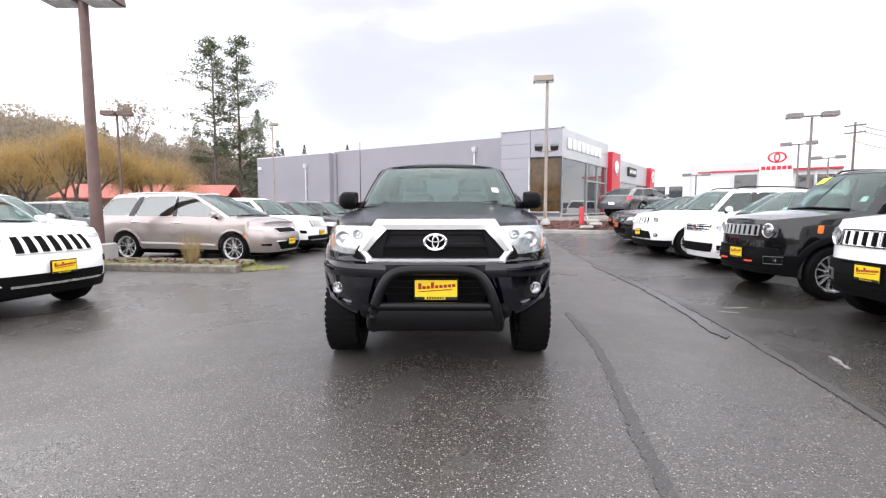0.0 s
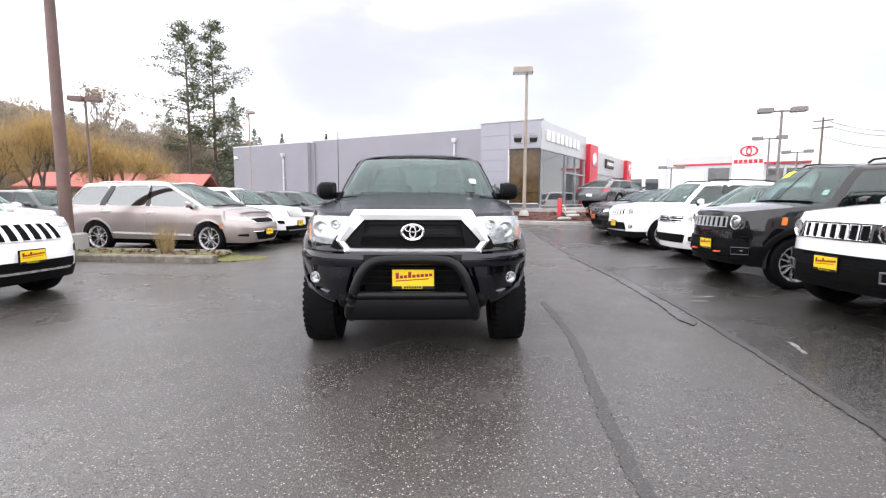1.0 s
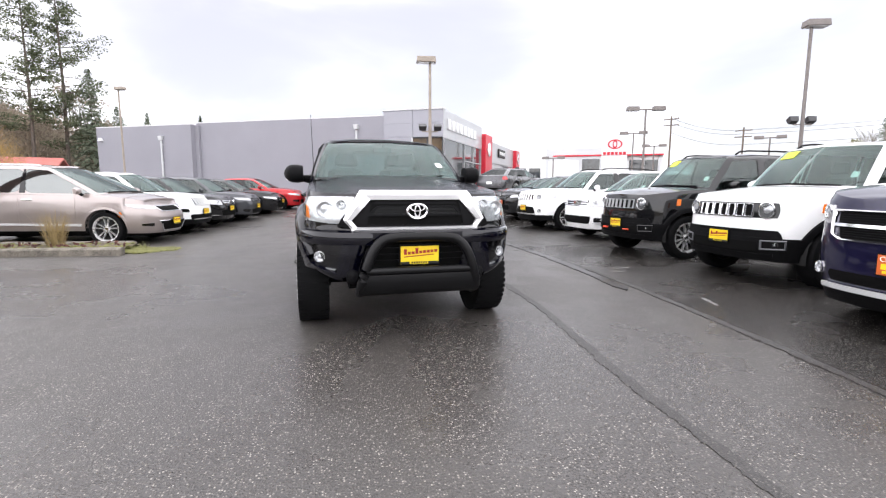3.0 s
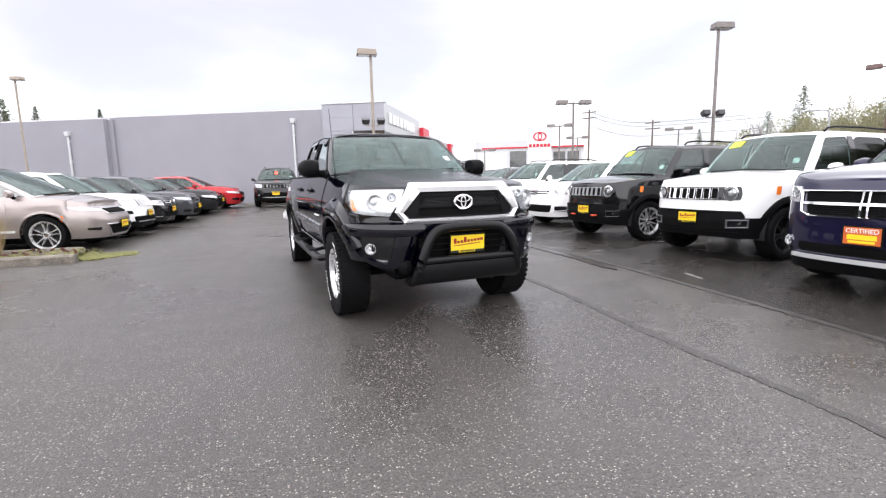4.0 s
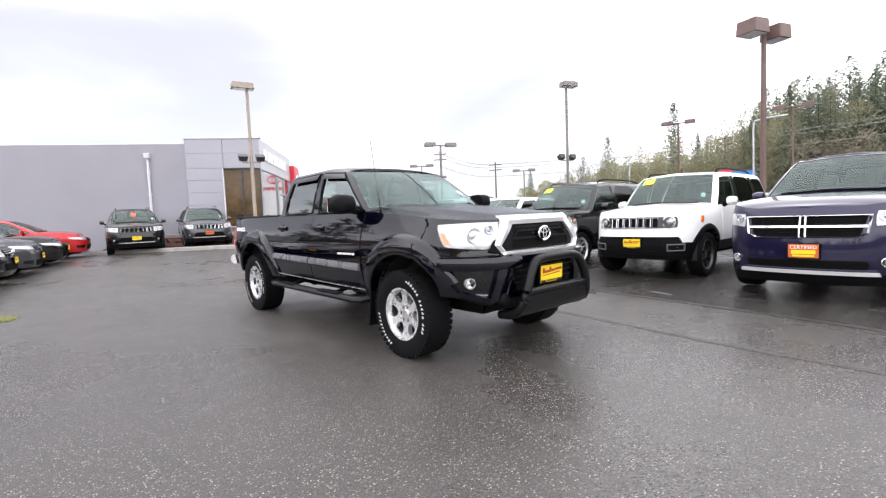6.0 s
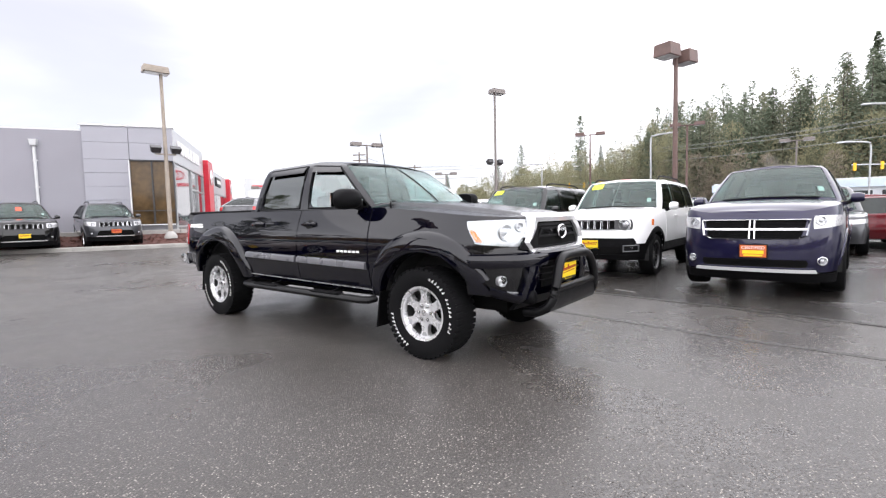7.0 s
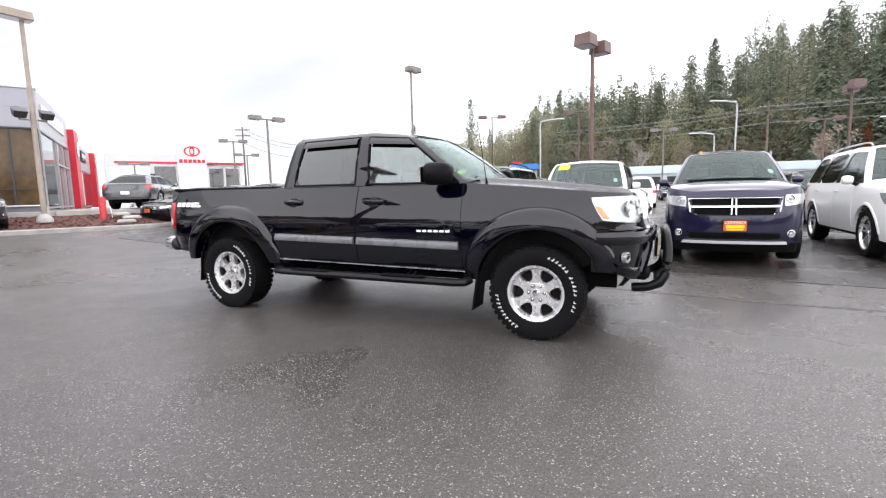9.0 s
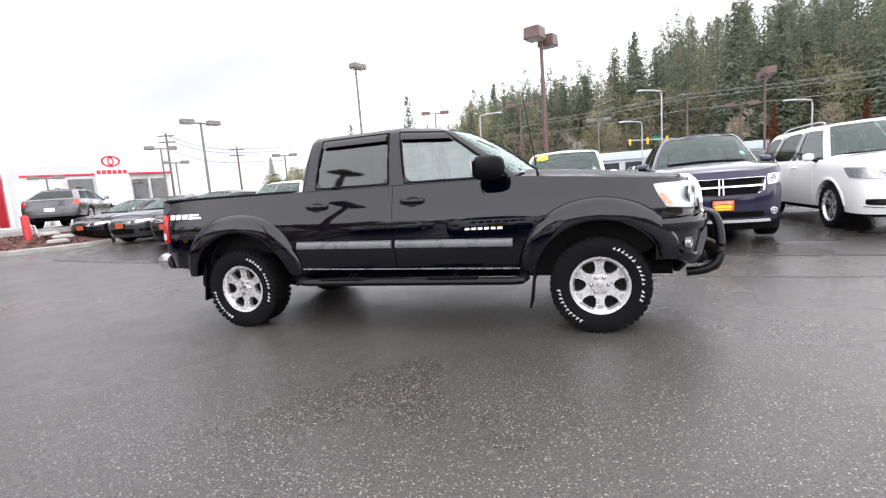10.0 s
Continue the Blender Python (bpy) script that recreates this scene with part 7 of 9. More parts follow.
def parked_car(name, label, body_mat, group="", at=None, **kw):
    """One parked car, nose at its local origin and pointing along -y."""
    s = dict(BASE)
    s.update(kw)
    car = thing(name, label, "car" if "minivan" not in name else "minivan", group)
    L, W, wb, fo, r = s["L"], s["W"], s["wb"], s["fo"], s["r"]
    zf, zc, bl, b2, k = s["zf"], s["zc"], s["belt"], s["belt2"], s["bow"]
    plan = [(0, 0), (0.30 * W, 0.012 * k), (0.56 * W, 0.055 * k), (0.78 * W, 0.16 * k), (0.925 * W, 0.36 * k), (0.985 * W, 0.68), (W, 1.25), (W, L * 0.5), (W, L - 1.0), (0.975 * W, L - 0.42), (0.90 * W, L - 0.13), (0.62 * W, L - 0.025), (0, L)]
    rk = s["rake"]
    fr = [(0.15, 0.14), (0.30, 0.05), (0.45, 0.0), (0.62, 0.0), (0.62 + (zf - 0.62) * 0.5, rk * 0.22), (zf - 0.05, rk * 0.7), (zf, rk), (zf + 0.2, rk + 0.25)]
    sd = [(0.20, 0.07), (s["sill"] + 0.05, 0.035), (0.55, 0.012), (0.72, 0.0), (bl - 0.14, 0.012), (bl - 0.04, 0.03), (bl, 0.05), (b2 + 0.1, 0.10)]
    rr = [(0.2, 0.12), (0.45, 0.0), (0.75, 0.01), (b2, 0.05 + s["rear_rake"]), (b2 + 0.3, 0.15)]
    yc0 = s["yw"]
    top = [(0, zf), (0.25, zf + (zc - zf) * 0.35), (0.7, zf + (zc - zf) * 0.7), (yc0, zc - 0.02), (yc0 + 0.35, bl), (L * 0.6, bl + (b2 - bl) * 0.4), (L - 0.5, b2), (L, b2)]
    sill = [(0, s["sill"] - 0.08), (0.5, s["sill"] - 0.06), (fo + 0.4, s["sill"]), (L - 0.9, s["sill"]), (L, s["sill"] + 0.02)]
    ra = r + s["arch"]
    H = Hull(plan, fr, sd, rr, top, sill, [(fo, r, ra), (fo + wb, r, ra)])
    X, Y = H.s_x, H.s_y
    b = Build()
    H.wall(b, 12)
    H.lid(b, None, yc0 + 0.1, lambda y: 0.025 + 0.035 * min(1, y / 0.8), 10, 2.6)
    H.lid(b, s["yt"] - 0.1, L, lambda y: 0.0, 4)
    body = part("body", b, body_mat, car, "", 32)
    # glass house
    w0 = W - 0.065
    low = (yc0 - 0.10, s["yt"], w0, 0.16, 0.16, 0.10, 0.14, 0.05, 0.10, fo + wb * 0.52 + 0.12)
    up = (s["yr"] - 0.12, s["yrr"], s["rw"], 0.12, 0.08, 0.10, 0.14, 0.05, 0.10, fo + wb * 0.52 + 0.14)
    ztop = s["H"] - 0.045
    C = Cab(low, up, [zc + 0.035, zc + 0.01, bl - 0.005, bl + (b2 - bl) * 0.4, b2 - 0.01, b2, b2], [ztop + 0.01, ztop - 0.01, ztop - 0.03, ztop, ztop - 0.02, ztop - 0.03, ztop - 0.015], 0.025)
    sp = s["split"]
    WS, FD, BK = (0.0, 1.36, 0.03, 0.93), (1.90, sp[0], 0.05, 0.87), (5.02, 6.0, 0.12, 0.86)
    wins = [WS, FD, BK, (sp[1], sp[2], 0.05, 0.87)]
    if len(sp) > 3 and sp[3]:
        wins.append((sp[3], 4.02, 0.06, 0.84))
    b = Build()
    C.shell(b, wins)
    part("cab_frame", b, s.get("pillar") or body_mat, car)
    for ga, gb in [(sp[0], sp[1])] + ([(sp[2], sp[3])] if len(wins) > 4 else []):
        for side in (1, -1):
            b = Build()
            g = [[C.pt(u, v, side, 0.003) for v in np.linspace(0.05, 0.87, 6)] for u in np.linspace(ga - 0.02, gb + 0.02, 4)]
            g2 = [[C.pt(u, v, side, -0.004) for v in np.linspace(0.05, 0.87, 6)] for u in np.linspace(ga - 0.02, gb + 0.02, 4)]
            b.slab(g, g2)
            part("pillar_trim", b, GLOSSB, car)
    b = Build()
    C.roof(b, 0.04)
    part("roof", b, s.get("roof_mat") or body_mat, car)
    b = Build()
    C.pane(b, WS, both=True, off=-0.006)
    ws = part("windshield", b, GL_FRONT, car)
    b = Build()
    C.pane(b, BK, both=True, off=-0.008)
    part("rear_window", b, GL_DARK, car)
    if s["sticker"]:
        b = Build()
        q = s["sticker"]
        us, vs = (0.55, 0.95) if q == "lime" else (-0.12, 0.12), (0.70, 0.88) if q == "lime" else (0.45, 0.70)
        # laid outside the glass so that the camera sees it clearly
        g = [[C.pt(abs(u), v, -1, 0.001) if u >= 0 else C.pt(-u, v, 1, 0.001) for v in vs] for u in np.linspace(us[0], us[1], 6)]
        g2 = [[C.pt(abs(u), v, -1, -0.004) if u >= 0 else C.pt(-u, v, 1, -0.004) for v in vs] for u in np.linspace(us[0], us[1], 6)]
        b.slab(g, g2)
        part("sticker", b, STICKER if q == "lime" else REDCARD, ws, "lime sales sticker" if q == "lime" else "red sales card")
    b = Build()
    g = [[C.pt(u, v, 1, -0.016) for v in (0.22, 0.34)] for u in (0.88, 0.98)]
    g2 = [[C.pt(u, v, 1, -0.019) for v in (0.22, 0.34)] for u in (0.88, 0.98)]
    b.slab(g, g2)
    part("stock_card", b, CARDW, ws)
    b = Build()
    b.tube([C.pt(u, 0.035, 1 if u >= 0 else -1, 0.012) if u >= 0 else C.pt(-u, 0.035, -1, 0.012) for u in np.linspace(-0.85, 0.85, 9)], 0.012, 6)
    part("wiper", b, BLACKP, car)
    yB = fo + wb * 0.52 + 0.1
    for side in (1, -1):
        for w, nm, ya, yb in ((FD, "front_door", fo + ra + 0.16, yB), (wins[3], "rear_door", yB + 0.012, fo + wb - ra * 0.35)):
            n = 9
            f0, f1 = [], []
            for i in range(n + 1):
                y = ya + (yb - ya) * i / n
                z0 = max(s["sill"] + 0.07, H.low(y) + 0.06)
                z1 = H.top(y) - 0.012
                f0.append([H.pt(Y(y), z0 + (z1 - z0) * j / 9, side, 0.006) for j in range(10)])
                f1.append([H.pt(Y(y), z0 + (z1 - z0) * j / 9, side, -0.02) for j in range(10)])
            b = Build()
            b.slab(f0, f1)
            d = part(nm, b, body_mat, car)
            b = Build()
            C.pane(b, w, side, -0.008)
            part("door_glass", b, s.get("glass") or (GL_SIDE if nm == "front_door" or not s["dark"] else GL_DARK), d)
            b = Build()
            hy = yb - 0.17
            hz = H.top(hy) - 0.11
            b.tube([H.pt(Y(hy + q), hz, side, o) for q, o in ((-0.10, 0.008), (-0.07, 0.034), (0.07, 0.034), (0.10, 0.008))], 0.014, 6, True, 1.2)
            part("door_handle", b, s.get("handle") or body_mat, d)
        if len(wins) > 4:
            b = Build()
            C.pane(b, wins[4], side, -0.008)
            part("quarter_glass", b, s.get("glass") or GL_DARK, car)
        # mirror
        b = Build()
        my = yc0 + 0.42
        mz = bl + 0.09
        b.tube([(side * (W - 0.07), my - 0.02, bl + 0.0), (side * (W + 0.05), my, mz - 0.03)], [0.035, 0.025], 6)
        mi = part("mirror", b, BLACKP, car)
        b = Build()
        rows = []
        for q in range(7):
            t = q / 6
            e = 0.55 + 0.45 * math.sin(math.pi * min(1, 0.22 + 0.66 * t))
            rows.append([(side * (W + 0.01 + 0.15 * t), my + 0.065 * e * math.cos(2 * math.pi * j / 12) * (1.3 if math.cos(2 * math.pi * j / 12) < 0 else 0.5), mz + 0.075 * e * math.sin(2 * math.pi * j / 12)) for j in range(13)])
        b.grid(rows, side < 0)
        b.f.append(tuple(range(len(b.v) - 13, len(b.v) - 1)))
        b.f.append(tuple(range(0, 12)))
        part("mirror_shell", b, s.get("mirror") or body_mat, mi)
        b = Build()
        b.box(*sorted((side * (W + 0.03), side * (W + 0.14))), my + 0.032, my + 0.036, mz - 0.05, mz + 0.05)
        part("mirror_glass", b, CHROME, mi)
        # arches, liners, wheels
        for yc in (fo, fo + wb):
            b = Build()
            H.arch(b, yc, r, ra, 0.085 if s["clad"] else 0.045, 0.022 if s["clad"] else 0.014, side, 2, 178, s["sill"])
            part("wheel_arch", b, BLACKP if s["clad"] else body_mat, car)
            b = Build()
            rows = []
            for q in range(15):
                t = radians(-10 + 200 * q / 14)
                rows.append([(side * x, yc + ra * math.cos(t), r + ra * math.sin(t)) for x in (W - 0.04, W - 0.36)])
            b.grid(rows)
            b.grid([[(side * (W - 0.36), yc + q2 * ra * math.cos(radians(-10 + 200 * q / 14)), r + q2 * ra * math.sin(radians(-10 + 200 * q / 14))) for q2 in (0, 1)] for q in range(15)])
            part("wheel_liner", b, WELL, car)
            wheel(car, side * (W - s["tw"] / 2 - 0.012), yc, r, s["tw"], side, s["spokes"], s["rim"], r * s.get("rimk", 0.68), s["style"])
        if s["clad"]:
            b = Build()
            y0, y1 = fo + ra + 0.03, fo + wb - ra - 0.03
            H.patch(b, [(Y(y0), s["sill"]), (Y(y1), s["sill"]), (Y(y1), s["sill"] + 0.16), (Y(y0), s["sill"] + 0.16)], 10, 3, 0.014, 0.03, side)
            part("rocker_cladding", b, BLACKP, car)
        elif s.get("strip"):
            b = Build()
            y0, y1 = fo + ra + 0.05, fo + wb - ra - 0.05
            H.patch(b, [(Y(y0), s["sill"] + 0.10), (Y(y1), s["sill"] + 0.13), (Y(y1), s["sill"] + 0.175), (Y(y0), s["sill"] + 0.145)], 10, 2, 0.022, 0.02, side)
            part("chrome_strip", b, SKY_CHROME, car)
        # tail light
        b = Build()
        ty = L - 0.36
        H.patch(b, [(Y(ty), b2 - 0.20), (H.s_y(L - 0.055), b2 - 0.20), (H.s_y(L - 0.055), b2 - 0.03), (Y(ty + 0.05), b2 - 0.03)], 7, 4, 0.008, 0.02, side, 0.2)
        part("tail_light", b, TAILRED, car)
        if s["rails"]:
            b = Build()
            pts = [C.pt(u, 1.0, side, -0.02) + Vector((0, 0, z)) for u, z in ((2.15, 0.02), (2.3, s.get("rail_h", 0.065)), (2.7, s.get("rail_h", 0.075)), (3.3, s.get("rail_h", 0.075)), (3.7, s.get("rail_h", 0.065)), (3.85, 0.02))]
            b.tube(pts, 0.016, 6)
            part("roof_rail", b, s.get("rail") or BLACKP, car)
    # underside and cabin
    b = Build()
    b.box(-W + 0.38, W - 0.38, 0.35, L - 0.3, s["sill"] - 0.14, s["sill"] + 0.2)
    b.box(-W + 0.10, W - 0.10, fo + ra, fo + wb - ra, s["sill"] - 0.06, s["sill"] + 0.06)
    part("underbody", b, UNDER, car)
    b = Build()
    b.box(-W + 0.13, W - 0.13, yc0, s["yt"] - 0.15, s["sill"] + 0.1, s["sill"] + 0.16)
    b.box(-W + 0.13, -W + 0.15, yc0, s["yt"] - 0.15, s["sill"] + 0.1, bl - 0.02)
    b.box(W - 0.15, W - 0.13, yc0, s["yt"] - 0.15, s["sill"] + 0.1, bl - 0.02)
    b.box(-W + 0.13, W - 0.13, yc0 + 0.05, yc0 + 0.5, 0.6, zc + 0.02, None, 0.1, 0.05)
    inn = part("cabin_lining", b, DASH, car)
    for x in (-0.37, 0.37):
        seat(inn, x, yB - 0.25, s["sill"] + 0.22, 0.48)
    b = Build()
    b.box(-0.62, 0.62, yB + 0.35, yB + 0.8, s["sill"] + 0.16, s["sill"] + 0.45, None, 0.05, 0.05)
    b.box(-0.62, 0.62, -0.06, 0.06, 0.0, 0.62, pose(0, yB + 0.82, s["sill"] + 0.35, -14), 0.1, 0.05)
    part("rear_seat", b, SEATM, inn)
    b = Build()
    q = pose(0.36, yc0 + 0.62, bl - 0.03, 65, 0, 0)
    b.tube([q @ Vector((0.18 * math.cos(t), 0.18 * math.sin(t), 0)) for t in np.linspace(0, 2 * math.pi, 17)], 0.016, 6, False)
    part("steering_wheel", b, BLACKP, inn)
    b = Build()
    pr = H.pt(0, 0.72)
    FACES[s["face"]](car, H, s, body_mat)
    ry = H.pt(H.total, b2 - 0.35)
    b = Build()
    b.box(-0.16, 0.16, L - 0.02, L + 0.008, b2 - 0.42, b2 - 0.29)
    part("rear_plate", b, s.get("rear_card") or CARDW, car)
    if at is not None:
        car.matrix_world = at
    return car


def lay(car, H, name, corners, material, off=0.006, thick=0.02, rnd=0.0, n=8, m=4, label="", both=True, sides=(1, -1)):
    obs = []
    for side in sides if both else (1,):
        b = Build()
        H.patch(b, corners, n, m, off, thick, side, rnd)
        obs.append(part(name, b, material, car, label))
    return obs


def round_lamp(car, H, a, z, rad, side, bezel=GLOSSB, name="headlight", tilt=0.2):
    c = H.pt(a, z, side, 0.006)
    q = look(c, c + Vector((side * tilt, -1, 0))) @ pose(0, 0, 0, 180)
    b = Build()
    b.lathe([(rad * 1.08, -0.02), (rad * 1.12, 0.018), (rad, 0.020), (rad * 0.9, 0.0)], q, 24)
    ob = part(name, b, bezel, car)
    b = Build()
    b.lathe([(rad * 0.98, 0.010), (rad * 0.7, -0.012), (rad * 0.42, -0.004), (rad * 0.40, 0.012), (rad * 0.2, 0.018), (0.001, 0.02)], q, 24)
    part("reflector", b, REFL, ob)
    b = Build()
    b.lathe([(rad, 0.016), (rad * 0.6, 0.030), (0.001, 0.036)], q, 24)
    part("lamp_cover", b, CLEAR, ob)


def nose_plate(car, H, z, s, side_off=0.0, w=0.30, h=0.15, lines="script", card=None):
    c = H.pt(side_off, z, 1, 0.03)
    plate(car, c.x, c.y, c.z, None, w, h, card or YELLOW, lines)


def slots(car, H, n, x0, x1, z0, z1, inner, edge, rim=0.10):
    """A row of upright grille slots, each with a bright rim."""
    b0, b1 = Build(), Build()
    wd = (x1 - x0) / n
    for k in range(n):
        a, c = x0 + wd * (k + 0.09), x0 + wd * (k + 0.91)
        o = [(a, z0), (c, z0), (c, z1), (a, z1)]
        i = [(a + wd * rim, z0 + 0.1 * rim), (c - wd * rim, z0 + 0.1 * rim), (c - wd * rim, z1 - 0.1 * rim), (a + wd * rim, z1 - 0.1 * rim)]
        b = Build()
        H.ring(b, o, i, 0.024, 0.03, 1, 3)
        e = part("grille_slot", b, edge, car)
        b = Build()
        H.patch(b, i, 2, 3, 0.013, 0.008)
        part("slot_back", b, inner, e)


def face_renegade(car, H, s, P):
    X, Y = H.s_x, H.s_y
    zf = s["zf"]
    lay(car, H, "grille_panel", [(-X(0.69), zf - 0.235), (X(0.69), zf - 0.235), (X(0.69), zf - 0.050), (-X(0.69), zf - 0.050)], s.get("panel") or GLOSSB, 0.006, 0.03, 0.12, 20, 6, both=False)
    slots(car, H, 7, -0.42, 0.42, zf - 0.222, zf - 0.064, UNDER, s.get("slot") or CHROME)
    for side in (1, -1):
        round_lamp(car, H, X(0.565), zf - 0.14, 0.092, side, CHROME, "headlight")
    lay(car, H, "bumper", [(-Y(s["fo"] - s["r"] - s["arch"] - 0.02), 0.32), (Y(s["fo"] - s["r"] - s["arch"] - 0.02), 0.32), (Y(s["fo"] - s["r"] - s["arch"] - 0.02), 0.60), (-Y(s["fo"] - s["r"] - s["arch"] - 0.02), 0.60)], BLACKP, 0.024, 0.04, 0.0, 40, 6, "dark grey plastic bumper", False)
    lay(car, H, "bumper_cap", [(-X(0.74), 0.58), (X(0.74), 0.58), (X(0.70), 0.695), (-X(0.70), 0.695)], BLACKP, 0.020, 0.04, 0.1, 24, 4, "", False)
    lay(car, H, "upper_slit", [(-X(0.40), 0.66), (X(0.40), 0.66), (X(0.38), 0.69), (-X(0.38), 0.69)], UNDER, 0.024, 0.02, 0.0, 12, 2, "", False)
    lay(car, H, "lower_mesh", [(-X(0.52), 0.42), (X(0.52), 0.42), (X(0.50), 0.55), (-X(0.50), 0.55)], UNDER, 0.028, 0.02, 0.1, 14, 3, "", False)
    lay(car, H, "chin_strip", [(-X(0.66), 0.375), (X(0.66), 0.375), (X(0.66), 0.405), (-X(0.66), 0.405)], s.get("chin") or GALV, 0.034, 0.03, 0.0, 20, 2, "", False)
    for side in (1, -1):
        b = Build()
        H.ring(b, [(X(0.53), 0.455), (X(0.76), 0.465), (X(0.76), 0.585), (X(0.53), 0.575)], [(X(0.55), 0.475), (X(0.745), 0.485), (X(0.745), 0.565), (X(0.55), 0.557)], 0.034, 0.03, side, 4)
        part("fog_bezel", b, ALLOY_DULL if not s.get("hooks") else GLOSSB, car)
        round_lamp(car, H, X(0.67), 0.522, 0.036, side, GLOSSB, "fog_lamp", 0.4)
    lay(car, H, "side_marker", [(Y(0.50), zf - 0.165), (Y(0.57), zf - 0.165), (Y(0.585), zf - 0.055), (Y(0.515), zf - 0.055)], AMBER, 0.012, 0.02, 0.3, 4, 4, "amber side marker")
    if s.get("hooks"):
        for e in (-0.30, 0.30):
            c = H.pt(e, 0.485, 1, 0.04)
            b = Build()
            b.tube([c + Vector((-0.045, 0.03, 0)), c + Vector((-0.04, -0.03, 0)), c + Vector((0.04, -0.03, 0)), c + Vector((0.045, 0.03, 0))], 0.014, 6)
            part("tow_hook", b, REDCARD, car, "bright red tow hook")
    nose_plate(car, H, 0.585, s, s.get("plate_x", 0.0))


def face_cherokee(car, H, s, P):
    X, Y = H.s_x, H.s_y
    zf = s["zf"]
    slots(car, H, 7, -0.50, 0.50, zf - 0.215, zf - 0.01, UNDER, s.get("slot") or P, 0.07)
    lay(car, H, "headlight", [(X(0.56), zf - 0.075), (Y(0.42), zf - 0.06), (Y(0.50), zf - 0.01), (X(0.56), zf - 0.02)], REFL, 0.008, 0.02, 0.2, 8, 3, "slim headlight")
    lay(car, H, "lower_lamp", [(X(0.66), 0.60), (X(0.80), 0.61), (X(0.82), 0.70), (X(0.68), 0.69)], GLOSSB, 0.008, 0.02, 0.3, 5, 4)
    lay(car, H, "lower_mesh", [(-X(0.62), 0.40), (X(0.62), 0.40), (X(0.66), 0.54), (-X(0.66), 0.54)], UNDER, 0.008, 0.02, 0.15, 16, 3, "", False)
    lay(car, H, "bumper_lip", [(-Y(s["fo"] - s["r"] - s["arch"] - 0.02), 0.28), (Y(s["fo"] - s["r"] - s["arch"] - 0.02), 0.28), (Y(s["fo"] - s["r"] - s["arch"] - 0.02), 0.42), (-Y(s["fo"] - s["r"] - s["arch"] - 0.02), 0.42)], BLACKP, 0.016, 0.03, 0.0, 40, 3, "", False)
    lay(car, H, "chin_strip", [(-X(0.55), 0.395), (X(0.55), 0.395), (X(0.55), 0.425), (-X(0.55), 0.425)], CHROME, 0.030, 0.02, 0.0, 16, 2, "", False)
    nose_plate(car, H, 0.60, s)


def face_grand(car, H, s, P):
    X, Y = H.s_x, H.s_y
    zf = s["zf"]
    lay(car, H, "grille_panel", [(-X(0.56), zf - 0.215), (X(0.56), zf - 0.215), (X(0.56), zf - 0.03), (-X(0.56), zf - 0.03)], P, 0.006, 0.03, 0.1, 18, 4, "", False)
    slots(car, H, 7, -0.50, 0.50, zf - 0.20, zf - 0.045, UNDER, s.get("slot") or CHROME)
    lay(car, H, "headlight", [(X(0.585), zf - 0.20), (Y(0.50), zf - 0.15), (Y(0.56), zf - 0.03), (X(0.585), zf - 0.03)], REFL, 0.008, 0.03, 0.15, 9, 5, "clear wraparound headlight")
    for side in (1, -1):
        round_lamp(car, H, X(0.68), zf - 0.115, 0.05, side, GLOSSB, "projector_lamp", 0.4)
        round_lamp(car, H, X(0.70), 0.56, 0.045, side, GLOSSB, "fog_lamp", 0.4)
    lay(car, H, "lower_mesh", [(-X(0.58), 0.46), (X(0.58), 0.46), (X(0.50), 0.66), (-X(0.50), 0.66)], UNDER, 0.008, 0.02, 0.15, 16, 4, "", False)
    lay(car, H, "bumper_lip", [(-Y(s["fo"] - s["r"] - s["arch"] - 0.03), 0.28), (Y(s["fo"] - s["r"] - s["arch"] - 0.03), 0.28), (Y(s["fo"] - s["r"] - s["arch"] - 0.03), 0.43), (-Y(s["fo"] - s["r"] - s["arch"] - 0.03), 0.43)], BLACKP, 0.014, 0.03, 0.0, 36, 3, "", False)
    lay(car, H, "chrome_chin", [(-X(0.58), 0.435), (X(0.58), 0.435), (X(0.58), 0.47), (-X(0.58), 0.47)], CHROME, 0.022, 0.02, 0.0, 16, 2, "", False)
    nose_plate(car, H, 0.62, s, 0.0, 0.30, 0.15, "script", s["card"])


